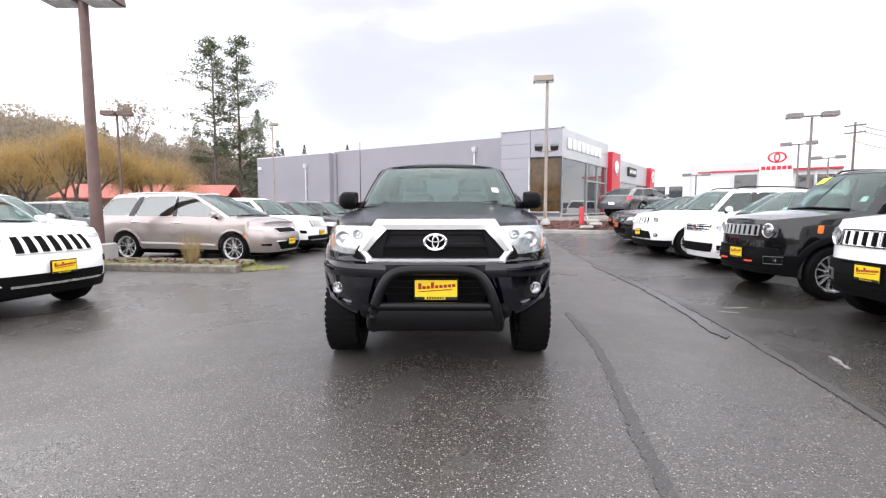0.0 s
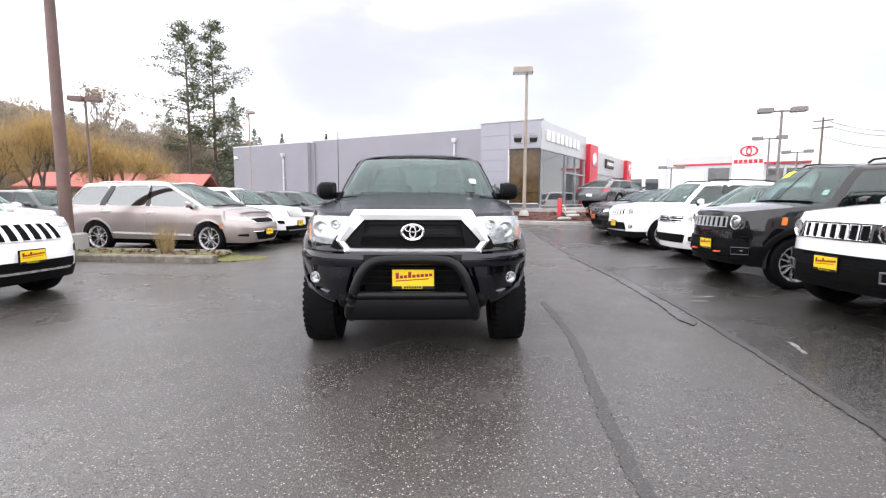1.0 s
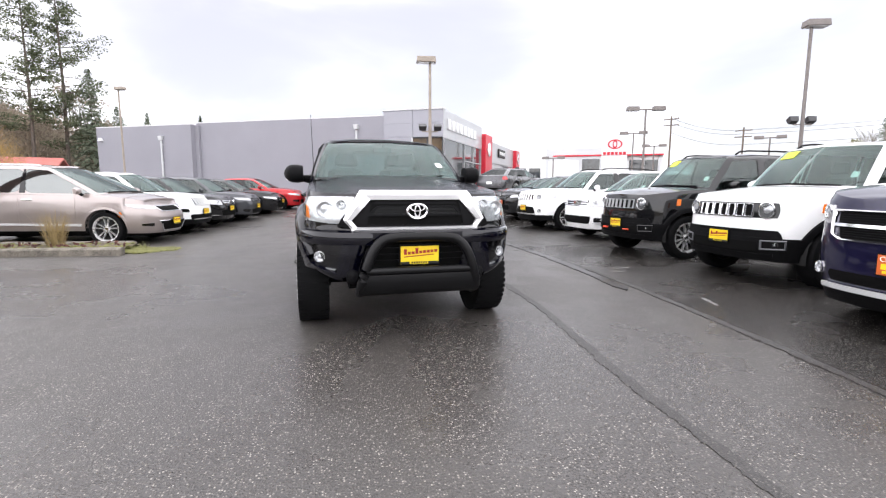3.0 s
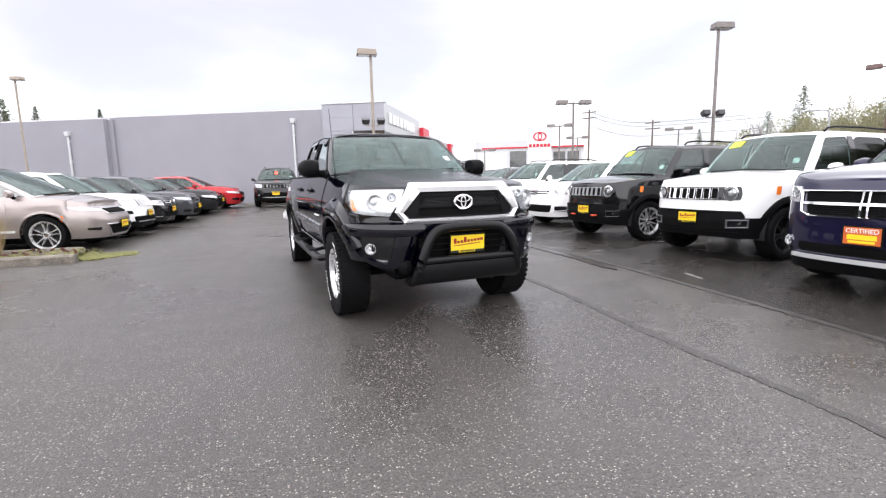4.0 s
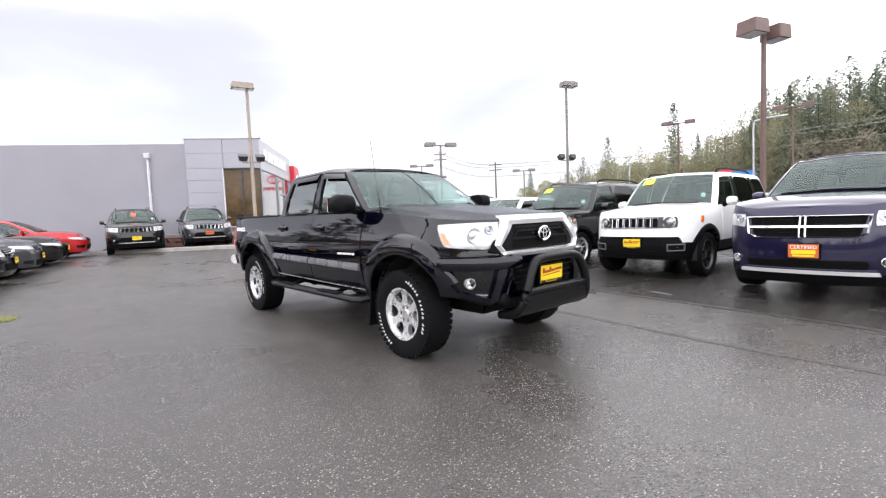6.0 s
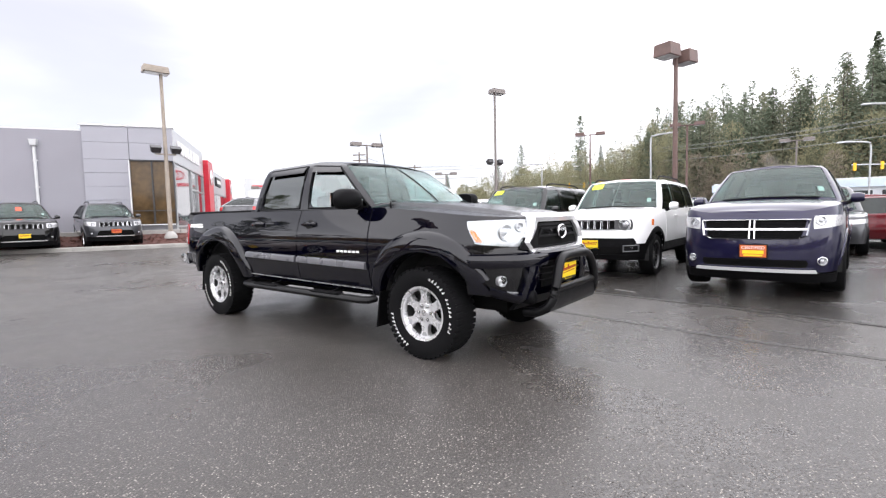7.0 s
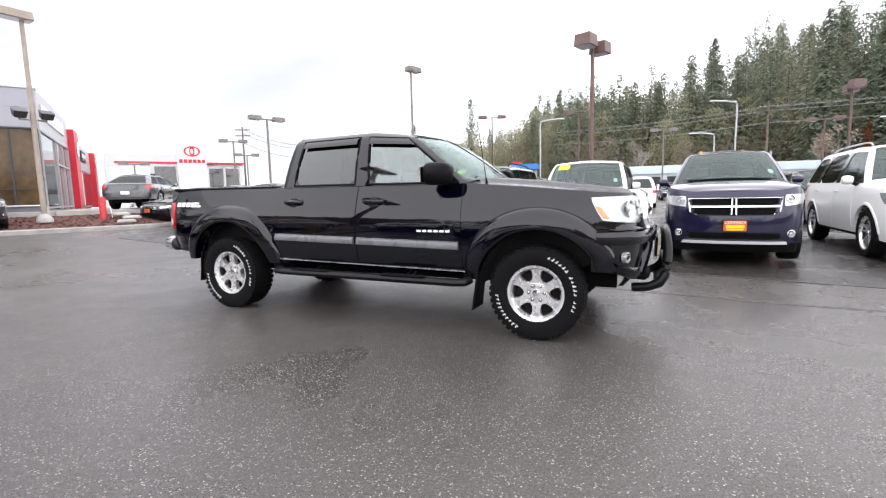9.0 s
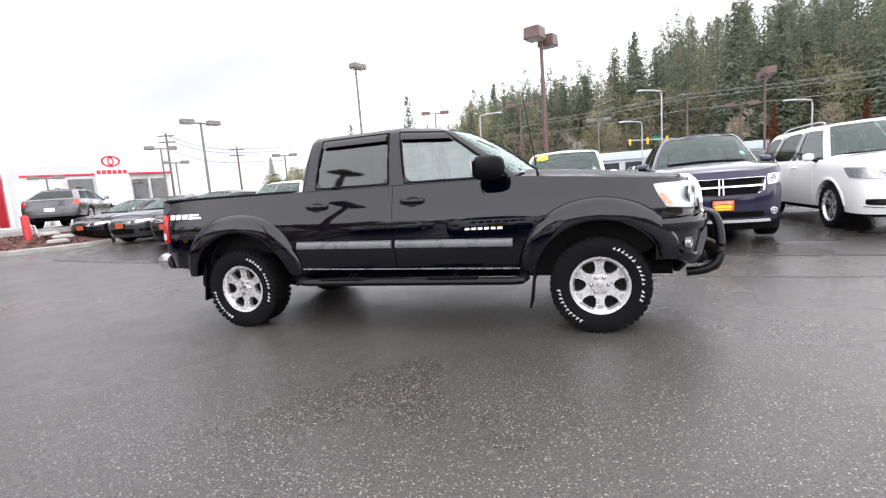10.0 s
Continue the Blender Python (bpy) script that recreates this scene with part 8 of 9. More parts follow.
def face_durango(car, H, s, P):
    X, Y = H.s_x, H.s_y
    zf = s["zf"]
    z0, z1 = zf - 0.355, zf - 0.085
    lay(car, H, "grille_back", [(-X(0.52), z0 + 0.02), (X(0.52), z0 + 0.02), (X(0.60), z1 - 0.02), (-X(0.60), z1 - 0.02)], UNDER, 0.004, 0.02, 0.05, 18, 4, "", False)
    b = Build()
    H.ring(b, [(-0.64, z1), (0.64, z1), (0.60, z0 + 0.05), (0.50, z0), (-0.50, z0), (-0.60, z0 + 0.05)], [(-0.615, z1 - 0.021), (0.615, z1 - 0.021), (0.575, z0 + 0.056), (0.485, z0 + 0.021), (-0.485, z0 + 0.021), (-0.575, z0 + 0.056)], 0.026, 0.05, 1, 6)
    part("grille_surround", b, CHROME, car, "chrome crosshair grille frame")
    zm = (z0 + z1) / 2
    for c in ([(-0.59, zm - 0.013), (0.59, zm - 0.013), (0.59, zm + 0.013), (-0.59, zm + 0.013)],):
        lay(car, H, "cross_bar", c, CHROME, 0.026, 0.04, 0.0, 18, 2, "", False)
    for e in (-1, 1):
        lay(car, H, "upright_bar", [(0.022, z0 + 0.015), (0.038, z0 + 0.015), (0.034, z1 - 0.015), (0.018, z1 - 0.015)] if e > 0 else [(-0.038, z0 + 0.015), (-0.022, z0 + 0.015), (-0.018, z1 - 0.015), (-0.034, z1 - 0.015)], CHROME, 0.030, 0.04, 0.0, 3, 5, "", False)
        for zz in (z0 + 0.065, zm + 0.055):
            for q in range(4):
                lay(car, H, "mesh_bar", [(e * 0.10 if e > 0 else -0.55, zz - 0.03 + 0.02 * q), (0.55 if e > 0 else -0.10, zz - 0.03 + 0.02 * q), (0.55 if e > 0 else -0.10, zz - 0.022 + 0.02 * q), (e * 0.10 if e > 0 else -0.55, zz - 0.022 + 0.02 * q)], BLACKP, 0.012, 0.02, 0.0, 8, 1, "", False)
    lay(car, H, "headlight", [(X(0.645), zf - 0.225), (Y(0.44), zf - 0.17), (Y(0.54), zf - 0.045), (X(0.665), zf - 0.05)], REFL, 0.010, 0.03, 0.2, 9, 5, "clear twin headlight")
    for side in (1, -1):
        round_lamp(car, H, X(0.73), zf - 0.115, 0.055, side, CHROME, "bulb_bowl", 0.5)
        round_lamp(car, H, X(0.74), 0.475, 0.05, side, CHROME, "fog_lamp", 0.4)
    lay(car, H, "lower_mesh", [(-X(0.60), 0.385), (X(0.60), 0.385), (X(0.60), 0.485), (-X(0.60), 0.485)], UNDER, 0.008, 0.02, 0.1, 16, 3, "", False)
    lay(car, H, "chrome_chin", [(-X(0.70), 0.315), (X(0.70), 0.315), (X(0.68), 0.360), (-X(0.68), 0.360)], SKY_CHROME, 0.040, 0.03, 0.0, 18, 2, "chrome chin strip, its bright reflection put into the colour", False)
    lay(car, H, "bumper_lip", [(-Y(s["fo"] - s["r"] - s["arch"] - 0.03), 0.19), (Y(s["fo"] - s["r"] - s["arch"] - 0.03), 0.19), (Y(s["fo"] - s["r"] - s["arch"] - 0.03), 0.31), (-Y(s["fo"] - s["r"] - s["arch"] - 0.03), 0.31)], BLACKP, 0.012, 0.03, 0.0, 36, 3, "", False)
    nose_plate(car, H, 0.595, s, 0.02, 0.30, 0.16, "certified", ORANGE)


def face_wide(car, H, s, P):
    """A broad bright-barred grille between large lamps."""
    X, Y = H.s_x, H.s_y
    zf = s["zf"]
    lay(car, H, "grille_back", [(-X(0.40), zf - 0.20), (X(0.40), zf - 0.20), (X(0.48), zf - 0.06), (-X(0.48), zf - 0.06)], UNDER, 0.006, 0.02, 0.1, 14, 4, "", False)
    for q in range(3):
        z = zf - 0.19 + 0.05 * q
        lay(car, H, "grille_bar", [(-X(0.44), z), (X(0.44), z), (X(0.45), z + 0.018), (-X(0.45), z + 0.018)], CHROME, 0.018, 0.02, 0.0, 12, 1, "", False)
    c = H.pt(0, zf - 0.13, 1, 0.03)
    b = Build()
    b.lathe([(0.062, -0.01), (0.064, 0.004), (0.052, 0.006), (0.001, 0.004)], pose(*c, 90, 0, 0), 24)
    part("emblem", b, CHROME, car, "plain round chrome emblem")
    hz0, hz1 = s.get("lamp_z") or (zf - 0.21, zf - 0.05)
    lay(car, H, "headlight", [(X(0.50), hz0), (Y(0.44), hz0 + 0.05), (Y(0.62), hz1 + 0.02), (X(0.52), hz1)], REFL, 0.010, 0.03, 0.15, 10, 5, "large clear headlight")
    for side in (1, -1):
        round_lamp(car, H, X(0.66), (hz0 + hz1) / 2 + 0.01, 0.05, side, CHROME, "bulb_bowl", 0.5)
    lay(car, H, "lower_mesh", [(-X(0.50), 0.38), (X(0.50), 0.38), (X(0.56), 0.56), (-X(0.56), 0.56)], UNDER, 0.008, 0.02, 0.15, 14, 4, "", False)
    lay(car, H, "fog_pocket", [(X(0.62), 0.42), (X(0.84), 0.44), (X(0.84), 0.53), (X(0.62), 0.53)], GLOSSB, 0.010, 0.02, 0.3, 6, 4)
    lay(car, H, "chrome_chin", [(X(0.60), 0.385), (X(0.86), 0.405), (X(0.86), 0.42), (X(0.60), 0.40)], CHROME, 0.016, 0.02, 0.0, 6, 1)
    if s["card"]:
        nose_plate(car, H, 0.60, s, 0.0, 0.30, 0.15, "script", s["card"])


def face_minivan(car, H, s, P):
    X, Y = H.s_x, H.s_y
    zf = s["zf"]
    lay(car, H, "grille", [(-X(0.42), zf - 0.16), (X(0.42), zf - 0.16), (X(0.50), zf - 0.05), (-X(0.50), zf - 0.05)], UNDER, 0.008, 0.02, 0.35, 14, 4, "", False)
    b = Build()
    H.ring(b, [(-0.52, zf - 0.04), (0.52, zf - 0.04), (0.44, zf - 0.175), (-0.44, zf - 0.175)], [(-0.49, zf - 0.055), (0.49, zf - 0.055), (0.42, zf - 0.16), (-0.42, zf - 0.16)], 0.014, 0.02, 1, 8)
    part("grille_surround", b, CHROME, car)
    lay(car, H, "headlight", [(X(0.50), zf - 0.12), (Y(0.40), zf - 0.09), (Y(0.62), zf - 0.005), (X(0.54), zf - 0.035)], REFL, 0.010, 0.03, 0.3, 10, 4, "slim swept-back headlight")
    lay(car, H, "lower_mesh", [(-X(0.38), 0.30), (X(0.38), 0.30), (X(0.54), 0.50), (-X(0.54), 0.50)], UNDER, 0.008, 0.02, 0.2, 14, 5, "", False)
    b = Build()
    H.ring(b, [(-0.57, 0.52), (0.57, 0.52), (0.41, 0.275), (-0.41, 0.275)], [(-0.535, 0.50), (0.535, 0.50), (0.385, 0.295), (-0.385, 0.295)], 0.016, 0.02, 1, 8)
    part("lower_surround", b, CHROME, car)
    lay(car, H, "fog_pocket", [(X(0.66), 0.40), (X(0.84), 0.42), (X(0.84), 0.46), (X(0.66), 0.47)], GLOSSB, 0.010, 0.02, 0.3, 6, 3)
    lay(car, H, "side_marker", [(Y(0.66), 0.60), (Y(0.70), 0.66), (Y(0.66), 0.74), (Y(0.62), 0.68)], AMBER, 0.010, 0.02, 0.2, 3, 4, "amber side marker")
    nose_plate(car, H, 0.49, s, 0.0)


def face_plain(car, H, s, P):
    X, Y = H.s_x, H.s_y
    zf = s["zf"]
    lay(car, H, "grille", [(-X(0.36), zf - 0.20), (X(0.36), zf - 0.20), (X(0.46), zf - 0.07), (-X(0.46), zf - 0.07)], UNDER, 0.008, 0.02, 0.3, 12, 4, "", False)
    for q in range(3):
        z = zf - 0.18 + 0.035 * q
        lay(car, H, "grille_bar", [(-X(0.38), z), (X(0.38), z), (X(0.39), z + 0.008), (-X(0.39), z + 0.008)], CHROME, 0.014, 0.02, 0.0, 10, 1, "", False)
    lay(car, H, "headlight", [(X(0.50), zf - 0.17), (Y(0.42), zf - 0.12), (Y(0.58), zf - 0.04), (X(0.52), zf - 0.06)], REFL, 0.010, 0.03, 0.25, 9, 4, "clear headlight")
    lay(car, H, "lower_mesh", [(-X(0.42), 0.30), (X(0.42), 0.30), (X(0.48), 0.47), (-X(0.48), 0.47)], UNDER, 0.008, 0.02, 0.2, 14, 4, "", False)
    lay(car, H, "fog_pocket", [(X(0.58), 0.36), (X(0.80), 0.38), (X(0.80), 0.46), (X(0.58), 0.47)], GLOSSB, 0.010, 0.02, 0.3, 6, 3)
    if s["card"]:
        nose_plate(car, H, 0.56, s, 0.0, 0.30, 0.15, "script", s["card"])


FACES = dict(renegade=face_renegade, cherokee=face_cherokee, grand=face_grand, durango=face_durango, wide=face_wide, minivan=face_minivan, plain=face_plain)

P_WHITE = paint("white_car_paint", (0.86, 0.86, 0.855), 0.0, 0.35, 0.03)
P_BLACK = paint("charcoal_black_car_paint", (0.004, 0.004, 0.0048), 0.1, 0.3, 0.25)
P_NAVY = paint("dark_navy_car_paint", (0.0105, 0.0095, 0.0350), 0.4, 0.3, 0.15)
P_TAN = paint("champagne_silver_car_paint", (0.36, 0.312, 0.296), 0.6, 0.3, 0.06)
P_GREY = paint("graphite_grey_car_paint", (0.055, 0.057, 0.064), 0.5, 0.3, 0.12)
P_RED = paint("bright_red_car_paint", (0.42, 0.012, 0.016), 0.15, 0.3, 0.12)
P_SILVER = paint("silver_car_paint", (0.45, 0.46, 0.47), 0.6, 0.3, 0.06)
P_STEEL = paint("steel_grey_car_paint", (0.08, 0.08, 0.086), 0.6, 0.28, 0.08)
P_MAROON = paint("maroon_car_paint", (0.10, 0.008, 0.012), 0.3, 0.3, 0.12)

RENEGADE = dict(L=4.30, W=0.93, H=1.845, wb=2.66, fo=0.76, r=0.37, zf=1.075, zc=1.20, belt=1.16, belt2=1.20, sill=0.42, yw=1.12, yr=1.74, yrr=4.10, yt=4.26, rw=0.70, rake=0.055, bow=0.95, clad=True, face="renegade", rails=True, sticker="lime", rear_rake=0.0)
CHEROKEE = dict(L=4.62, W=0.93, H=1.68, wb=2.70, fo=0.90, zf=1.00, zc=1.10, belt=1.06, rake=0.22, face="cherokee", clad=True)
GRAND = dict(L=4.82, W=0.97, H=1.76, wb=2.915, fo=0.92, r=0.385, zf=1.06, zc=1.16, belt=1.12, belt2=1.16, sill=0.40, yw=1.35, yr=2.10, yrr=4.50, yt=4.78, rw=0.64, rake=0.10, face="grand", rails=True)
SEDAN = dict(L=4.75, W=0.92, H=1.47, wb=2.80, fo=0.95, r=0.33, zf=0.80, zc=0.98, belt=0.93, belt2=1.0, sill=0.28, yw=1.35, yr=2.25, yrr=3.55, yt=4.25, rw=0.56, rake=0.22, bow=1.25, split=(2.93, 3.05, 3.9, 0), rear_rake=0.04)
CROSS = dict(L=4.60, W=0.92, H=1.62, wb=2.68, fo=0.92, r=0.35, zf=0.92, zc=1.06, belt=1.03, belt2=1.08, sill=0.34, yw=1.20, yr=2.02, yrr=4.05, yt=4.45, rw=0.60, rake=0.16)


def put(x, y, z, rz, rx=0.0):
    if z < 0.5:
        z = 0.0
        c = Vector((x, y, 0)) - 2.2 * Vector((math.sin(radians(rz)), -math.cos(radians(rz)), 0))
        z = gz(c.x, c.y) + (0.004 if 3.6 < x < 17 and y < 13 and abs(rz) > 85 else 0.0)
    return pose(x, y, z, rx, 0, rz)


NEAR = "cars parked along the east side"
WEST = "cars parked along the west side"
parked_car("suv", "dark navy SUV with a chrome crosshair grille and orange plate card", P_NAVY, NEAR, put(3.57, -2.05, 0, -94.5), L=5.08, W=0.97, H=1.89, wb=3.04, fo=0.95, r=0.39, tw=0.265, zf=1.105, zc=1.27, belt=1.20, belt2=1.24, sill=0.40, yw=1.42, yr=2.15, yrr=4.75, yt=5.0, rw=0.64, rake=0.09, bow=0.95, face="durango", style="five", mirror=P_NAVY)
parked_car("suv", "white boxy small SUV with black cladding and a lime sticker", P_WHITE, NEAR, put(4.42, 0.42, 0, -92), **dict(RENEGADE, rim=DARKALLOY, plate_x=-0.02, chin=BLACKP))
parked_car("suv", "black boxy small SUV with red tow hooks and a lime sticker", P_BLACK, NEAR, put(4.60, 2.90, 0, -92), **dict(RENEGADE, hooks=True, panel=GLOSSB, slot=GALV, chin=BLACKP, spokes=6, rim=ALLOY))
parked_car("suv", "white family SUV with a bright barred grille", P_WHITE, NEAR, put(5.32, 5.55, 0, -89), **dict(CROSS, face="wide", L=4.7, H=1.66, zf=0.99, zc=1.09, belt=1.05, rake=0.08))
parked_car("suv", "white large SUV with a seven slot grille and silver wheels", P_WHITE, NEAR, put(5.28, 8.3, 0, -89), **dict(GRAND))
parked_car("sedan", "black saloon car with slim headlights", P_BLACK, NEAR, put(5.75, 11.15, 0.04, -89), **dict(SEDAN, card=ORANGE, H=1.52, belt=0.97, zf=0.88))
parked_car("sedan", "charcoal saloon car parked beside the kerb", P_GREY, NEAR, put(6.65, 13.8, 0.10, -89), **dict(SEDAN, card=ORANGE))
parked_car("suv", "white full size SUV with large clear headlights", P_WHITE, NEAR, put(3.88, -5.03, 0, -92), L=5.10, W=0.99, H=1.90, wb=3.02, fo=1.06, r=0.39, tw=0.26, zf=1.12, zc=1.22, belt=1.16, belt2=1.20, sill=0.36, yw=1.25, yr=2.05, yrr=4.72, yt=5.0, rw=0.66, rake=0.08, bow=0.8, face="wide", rails=True, rail=GALV, lamp_z=(0.82, 1.02), rim=ALLOY, style="split")
# west row
parked_car("suv", "white SUV with seven dark grille slots and yellow plate card", P_WHITE, WEST, put(-4.68, 1.48, 0, 78), **dict(CHEROKEE))
parked_car("suv", "white SUV with a red card on its windshield", P_WHITE, WEST, put(-7.35, 4.85, 0, 78), **dict(CHEROKEE, sticker="red"))
parked_car("minivan", "champagne silver minivan with chrome trim beside a kerbed island", P_TAN, WEST, put(-3.89, 7.80, 0, 78), L=5.17, W=1.0, H=1.76, wb=3.09, fo=0.98, r=0.36, zf=0.89, zc=1.10, belt=1.08, belt2=1.13, sill=0.32, yw=1.02, yr=2.35, yrr=4.75, yt=5.08, rw=0.64, rake=0.30, bow=1.35, rimk=0.73, face="minivan", rails=True, rail=SKY_CHROME, rail_h=0.03, strip=True, tw=0.25, split=(2.93, 2.975, 3.53, 3.57), spokes=5, style="split", handle=CHROME, glass=GL_SHEEN)
parked_car("suv", "white SUV with dark grille slots and yellow plate card", P_WHITE, WEST, put(-3.66, 9.95, 0.02, 78), **dict(CHEROKEE))
parked_car("suv", "black SUV with a bright barred grille", P_BLACK, WEST, put(-3.32, 12.15, 0.04, 78), **dict(CROSS, face="wide", card=YELLOW, clad=True))
parked_car("suv", "graphite grey SUV with yellow plate card", P_GREY, WEST, put(-2.72, 14.35, 0.08, 78), **dict(CROSS, card=YELLOW, clad=True))
parked_car("sedan", "black saloon car with yellow plate card", P_BLACK, WEST, put(-1.97, 16.6, 0.14, 78), **dict(SEDAN, card=YELLOW))
parked_car("sedan", "bright red saloon car at the end of its row", P_RED, WEST, put(-1.10, 18.95, 0.2, 78), **dict(SEDAN))
parked_car("suv", "grey SUV parked behind the light pole", P_GREY, WEST, put(-10.6, 11.6, 0.0, 78), **CROSS)
parked_car("suv", "silver SUV at the back of the lot", P_SILVER, WEST, put(-13.2, 8.4, 0.0, 78), **CROSS)

# ---------------------------------------------------------------- display cars and far rows
parked_car("suv", "black SUV with a red windshield card on the bark bed", P_BLACK, "", None, **dict(GRAND, sticker="red", card=YELLOW)).matrix_world = BW @ pose(-3.78, -5.25, 0.262, 1.6, 0, 23)
parked_car("suv", "graphite SUV displayed on the bark bed", P_GREY, "", None, **dict(GRAND, card=ORANGE, L=4.45, W=0.92, H=1.66, wb=2.72, fo=0.86, r=0.36, yrr=4.15, yt=4.40, zf=1.0, zc=1.09, belt=1.05, belt2=1.10, rw=0.61)).matrix_world = BW @ pose(-1.45, -4.35, 0.33, 2.0, 0, 20)
parked_car("sedan", "black saloon car parked at the bark bed corner", P_BLACK, NEAR, put(7.35, 16.35, 0.1, -89), **dict(SEDAN, card=ORANGE))
parked_car("suv", "steel grey crossover displayed on the raised apron", P_STEEL, "", put(12.3, 22.0, 0.885, 127), **dict(GRAND, L=5.05, H=1.52, rw=0.60, face="plain", zf=0.88, zc=1.02, belt=1.0, belt2=1.04, rails=False, rear_rake=0.12, yrr=3.95, yt=4.90))


def far_car(label, paint_mat, m, tall=1.6, L=4.6, W=0.9):
    """A car far off: body, glass house, lamps and wheels."""
    car = thing("car", label, "car", "cars in the far rows")
    bl = tall * 0.60
    plan = [(0, 0), (0.6 * W, 0.07), (0.9 * W, 0.3), (W, 0.9), (W, L * 0.5), (W, L - 0.8), (0.9 * W, L - 0.15), (0.5 * W, L - 0.02), (0, L)]
    H = Hull(plan, [(0.2, 0.1), (0.5, 0), (0.7, 0.02), (bl, 0.2)], [(0.2, 0.06), (0.6, 0), (bl, 0.05)], [(0.2, 0.1), (0.5, 0), (bl, 0.06)], [(0, bl - 0.14), (1.1, bl - 0.01), (1.5, bl), (L, bl + 0.03)], [(0, 0.3), (L, 0.3)], [(0.9, 0.34, 0.40), (0.9 + L * 0.58, 0.34, 0.40)])
    b = Build()
    H.wall(b, 6)
    H.lid(b, None, 1.4, lambda y: 0.05, 5)
    H.lid(b, L - 0.7, None, lambda y: 0.0, 3)
    part("body", b, paint_mat, car)
    C = Cab((1.05, L - 0.15 if tall > 1.55 else L - 0.5, W - 0.07, 0.16, 0.14, 0.1, 0.14, 0.05, 0.1, L * 0.5), (1.9, L - 0.5 if tall > 1.55 else L - 1.2, W - 0.28, 0.12, 0.08, 0.1, 0.14, 0.05, 0.1, L * 0.5), [bl + 0.03] * 2 + [bl] * 5, [tall - 0.04] * 7, 0.025)
    ws = [(0.0, 1.1, 0.03, 0.93), (2.04, 2.92, 0.05, 0.87), (3.04, 3.95, 0.05, 0.87), (5.02, 6.0, 0.1, 0.87)]
    b = Build()
    C.shell(b, ws, 0.3)
    C.roof(b, 0.04, 4)
    part("cab_frame", b, paint_mat, car)
    for w in ws:
        both = w[0] == 0.0 or w[1] == 6.0
        for side in (1,) if both else (1, -1):
            b = Build()
            C.pane(b, w, side, -0.008, both)
            part("window", b, GL_DARK if w[0] > 3 else GL_FRONT, car)
    b = Build()
    b.box(-W + 0.15, W - 0.15, 1.2, L - 0.6, 0.25, bl - 0.08)
    part("cabin_lining", b, DASH, car)
    for side in (1, -1):
        b = Build()
        H.patch(b, [(H.s_x(0.5), bl - 0.28), (H.s_y(0.42), bl - 0.24), (H.s_y(0.5), bl - 0.15), (H.s_x(0.5), bl - 0.17)], 5, 3, 0.01, 0.02, side)
        part("headlight", b, REFL, car)
        b = Build()
        H.patch(b, [(H.s_y(L - 0.3), bl - 0.2), (H.s_y(L - 0.05), bl - 0.2), (H.s_y(L - 0.05), bl - 0.04), (H.s_y(L - 0.3), bl - 0.04)], 4, 3, 0.01, 0.02, side)
        part("tail_light", b, TAILRED, car)
        for yc in (0.9, 0.9 + L * 0.58):
            b = Build()
            b.lathe([(0.20, -0.1), (0.33, -0.1), (0.34, 0), (0.33, 0.1), (0.22, 0.1), (0.20, 0.04), (0.001, 0.05)], pose(side * (W - 0.12), yc, 0.34, 0, 90 * side), 18)
            wh = part("wheel", b, RUBBER, car)
            b = Build()
            b.lathe([(0.215, 0.06), (0.19, 0.10), (0.06, 0.085), (0.001, 0.09)], pose(side * (W - 0.12), yc, 0.34, 0, 90 * side), 14)
            part("rim", b, ALLOY, wh)
    b = Build()
    H.patch(b, [(-0.4, bl - 0.36), (0.4, bl - 0.36), (0.45, bl - 0.22), (-0.45, bl - 0.22)], 6, 2, 0.01, 0.02)
    part("grille", b, UNDER, car)
    car.matrix_world = m
    return car


PAINTS = dict(white=P_WHITE, black=P_BLACK, silver=P_SILVER, grey=P_GREY, red=P_RED, maroon=P_MAROON, navy=P_NAVY)
protos = {}


def far_at(colour, tall, x, y, rz):
    key = (colour, tall)
    z = gz(x, y)
    if key not in protos:
        kind = "SUV" if tall > 1.55 else "saloon car"
        protos[key] = far_car(f"{colour} {kind} parked in a far row of the lot", PAINTS[colour], pose(x, y, z, 0, 0, rz), tall)
    else:
        copy_thing(protos[key], pose(x, y, z, 0, 0, rz))


rnd = random.Random(9)
for colour, tall, x, y, rz in (
    # second row east, noses towards the first
    ("grey", 1.7, 10.0, -3.0, -90), ("maroon", 1.48, 17.0, -4.0, 90), ("silver", 1.48, 11.0, 0.6, -90), ("black", 1.7, 11.2, 3.2, -90), ("white", 1.7, 11.4, 5.9, -90), ("silver", 1.7, 11.6, 8.5, -90), ("white", 1.48, 12.0, 11.2, -90),
    ("silver", 1.48, 12.8, 14.0, -90), ("white", 1.48, 13.4, 16.6, -90),
    ("red", 1.48, 19.5, -7.0, 90), ("white", 1.7, 10.5, -8.3, -90), ("black", 1.7, 12.5, -6.0, -90),
):
    far_at(colour, tall, x, y, rz)
cols = ["white", "silver", "black", "grey", "white", "navy", "silver", "red"]
for k in range(9):
    far_at(cols[k % 8], 1.7 if k % 3 else 1.48, 26.0 + 0.2 * k, -12.0 + 2.9 * k, -88 if k % 2 else 92)
for k in range(9):
    far_at(cols[(k * 3 + 1) % 8], 1.48 if k % 3 else 1.7, 37.0 + 0.2 * k, -15.0 + 3.0 * k, -88)
for k in range(8):
    far_at(cols[(k * 5 + 2) % 8], 1.7 if k % 2 else 1.48, 50.0, -16.0 + 3.4 * k, 95)
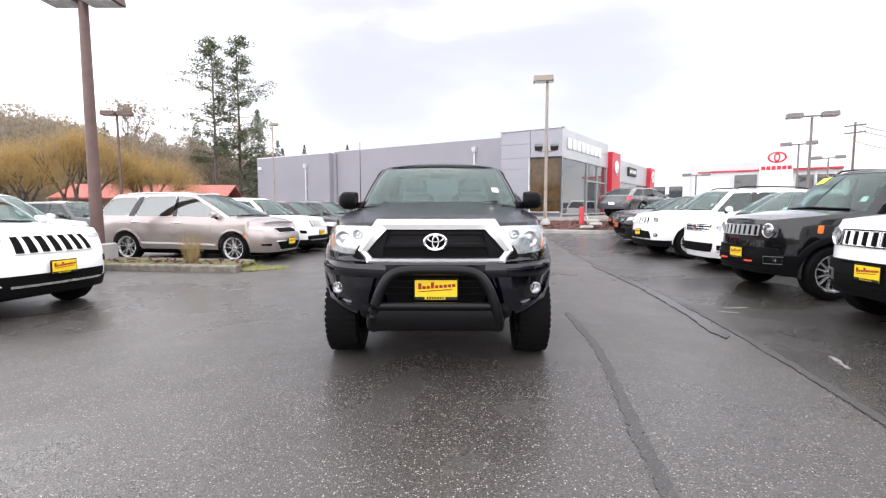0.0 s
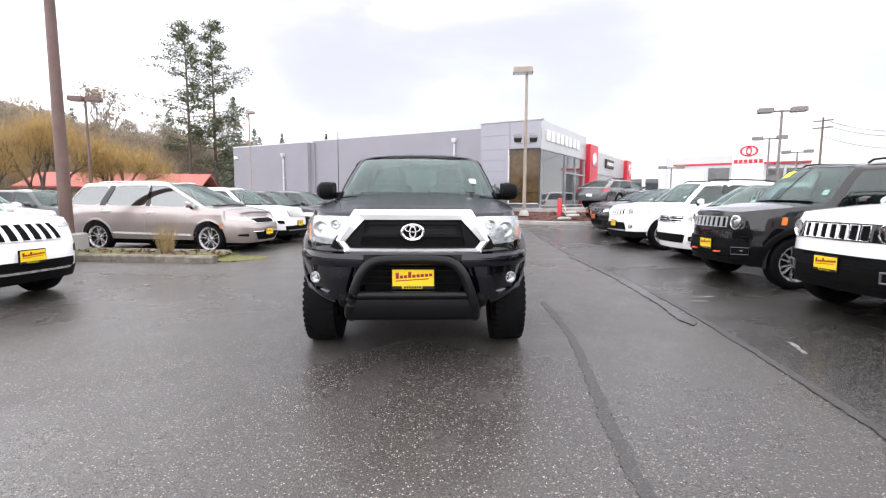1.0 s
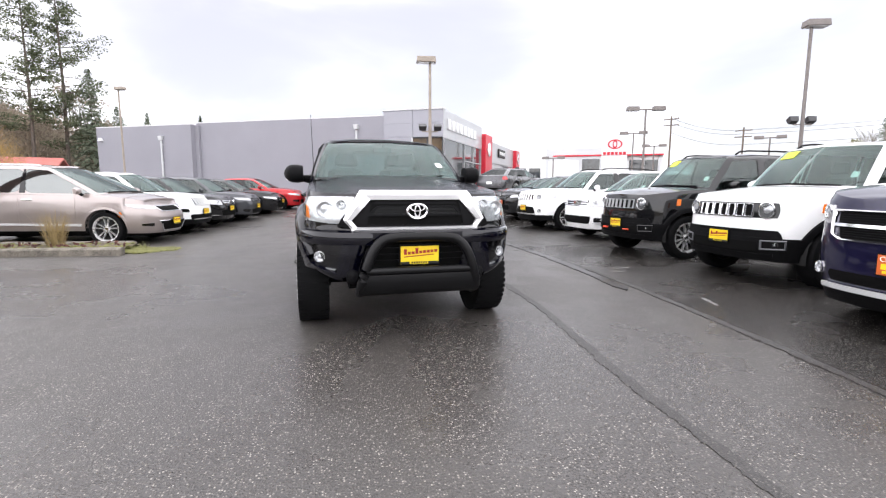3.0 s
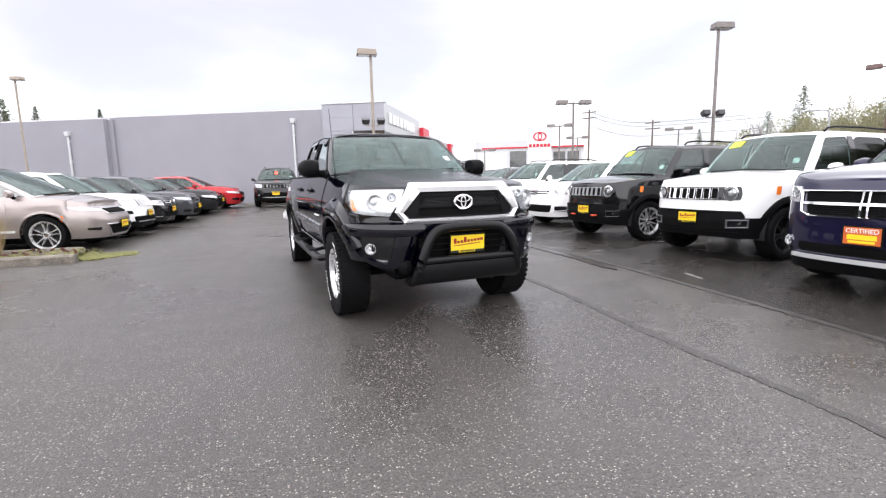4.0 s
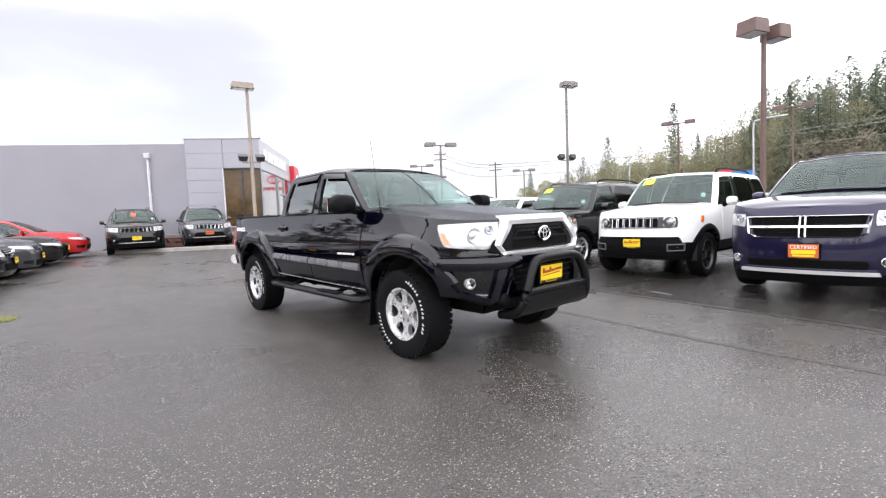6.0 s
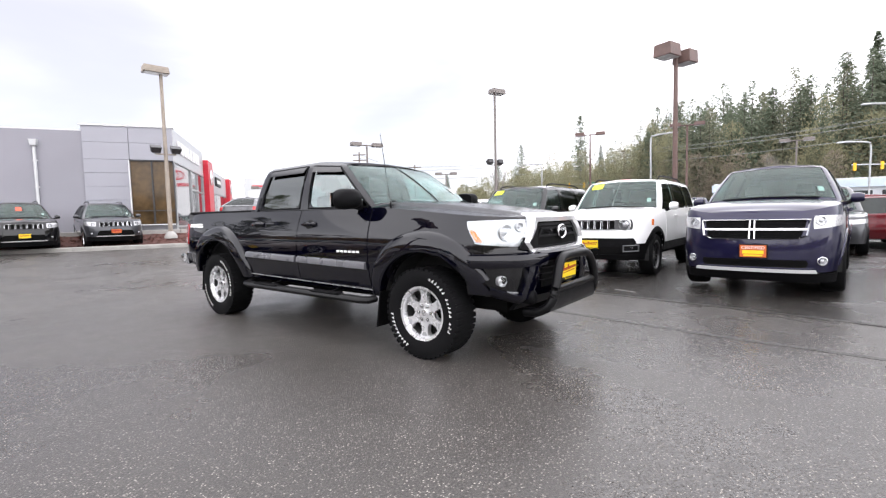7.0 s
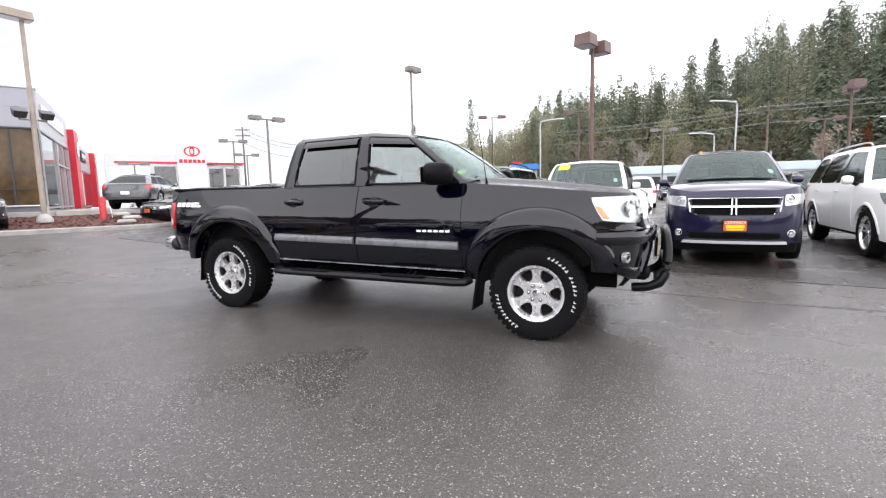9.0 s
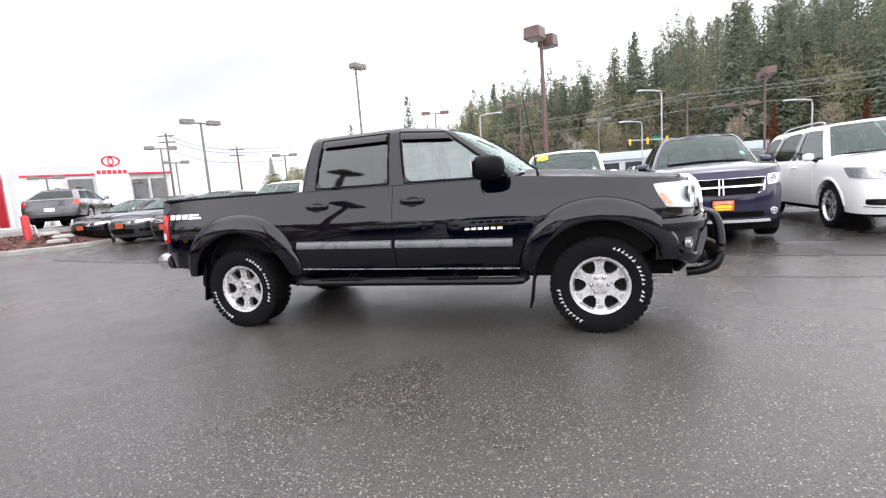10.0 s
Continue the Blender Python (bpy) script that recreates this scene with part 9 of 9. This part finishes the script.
for k in range(7):
    far_at(cols[(k * 3) % 8], 1.48 if k % 2 else 1.7, 18.0 + 2.9 * k, 32.0 + 1.6 * k, 150)
for k in range(5):
    far_at(cols[(k * 3 + 2) % 8], 1.7, 26.0 + 2.9 * k, 42.0 + 1.0 * k, 330)
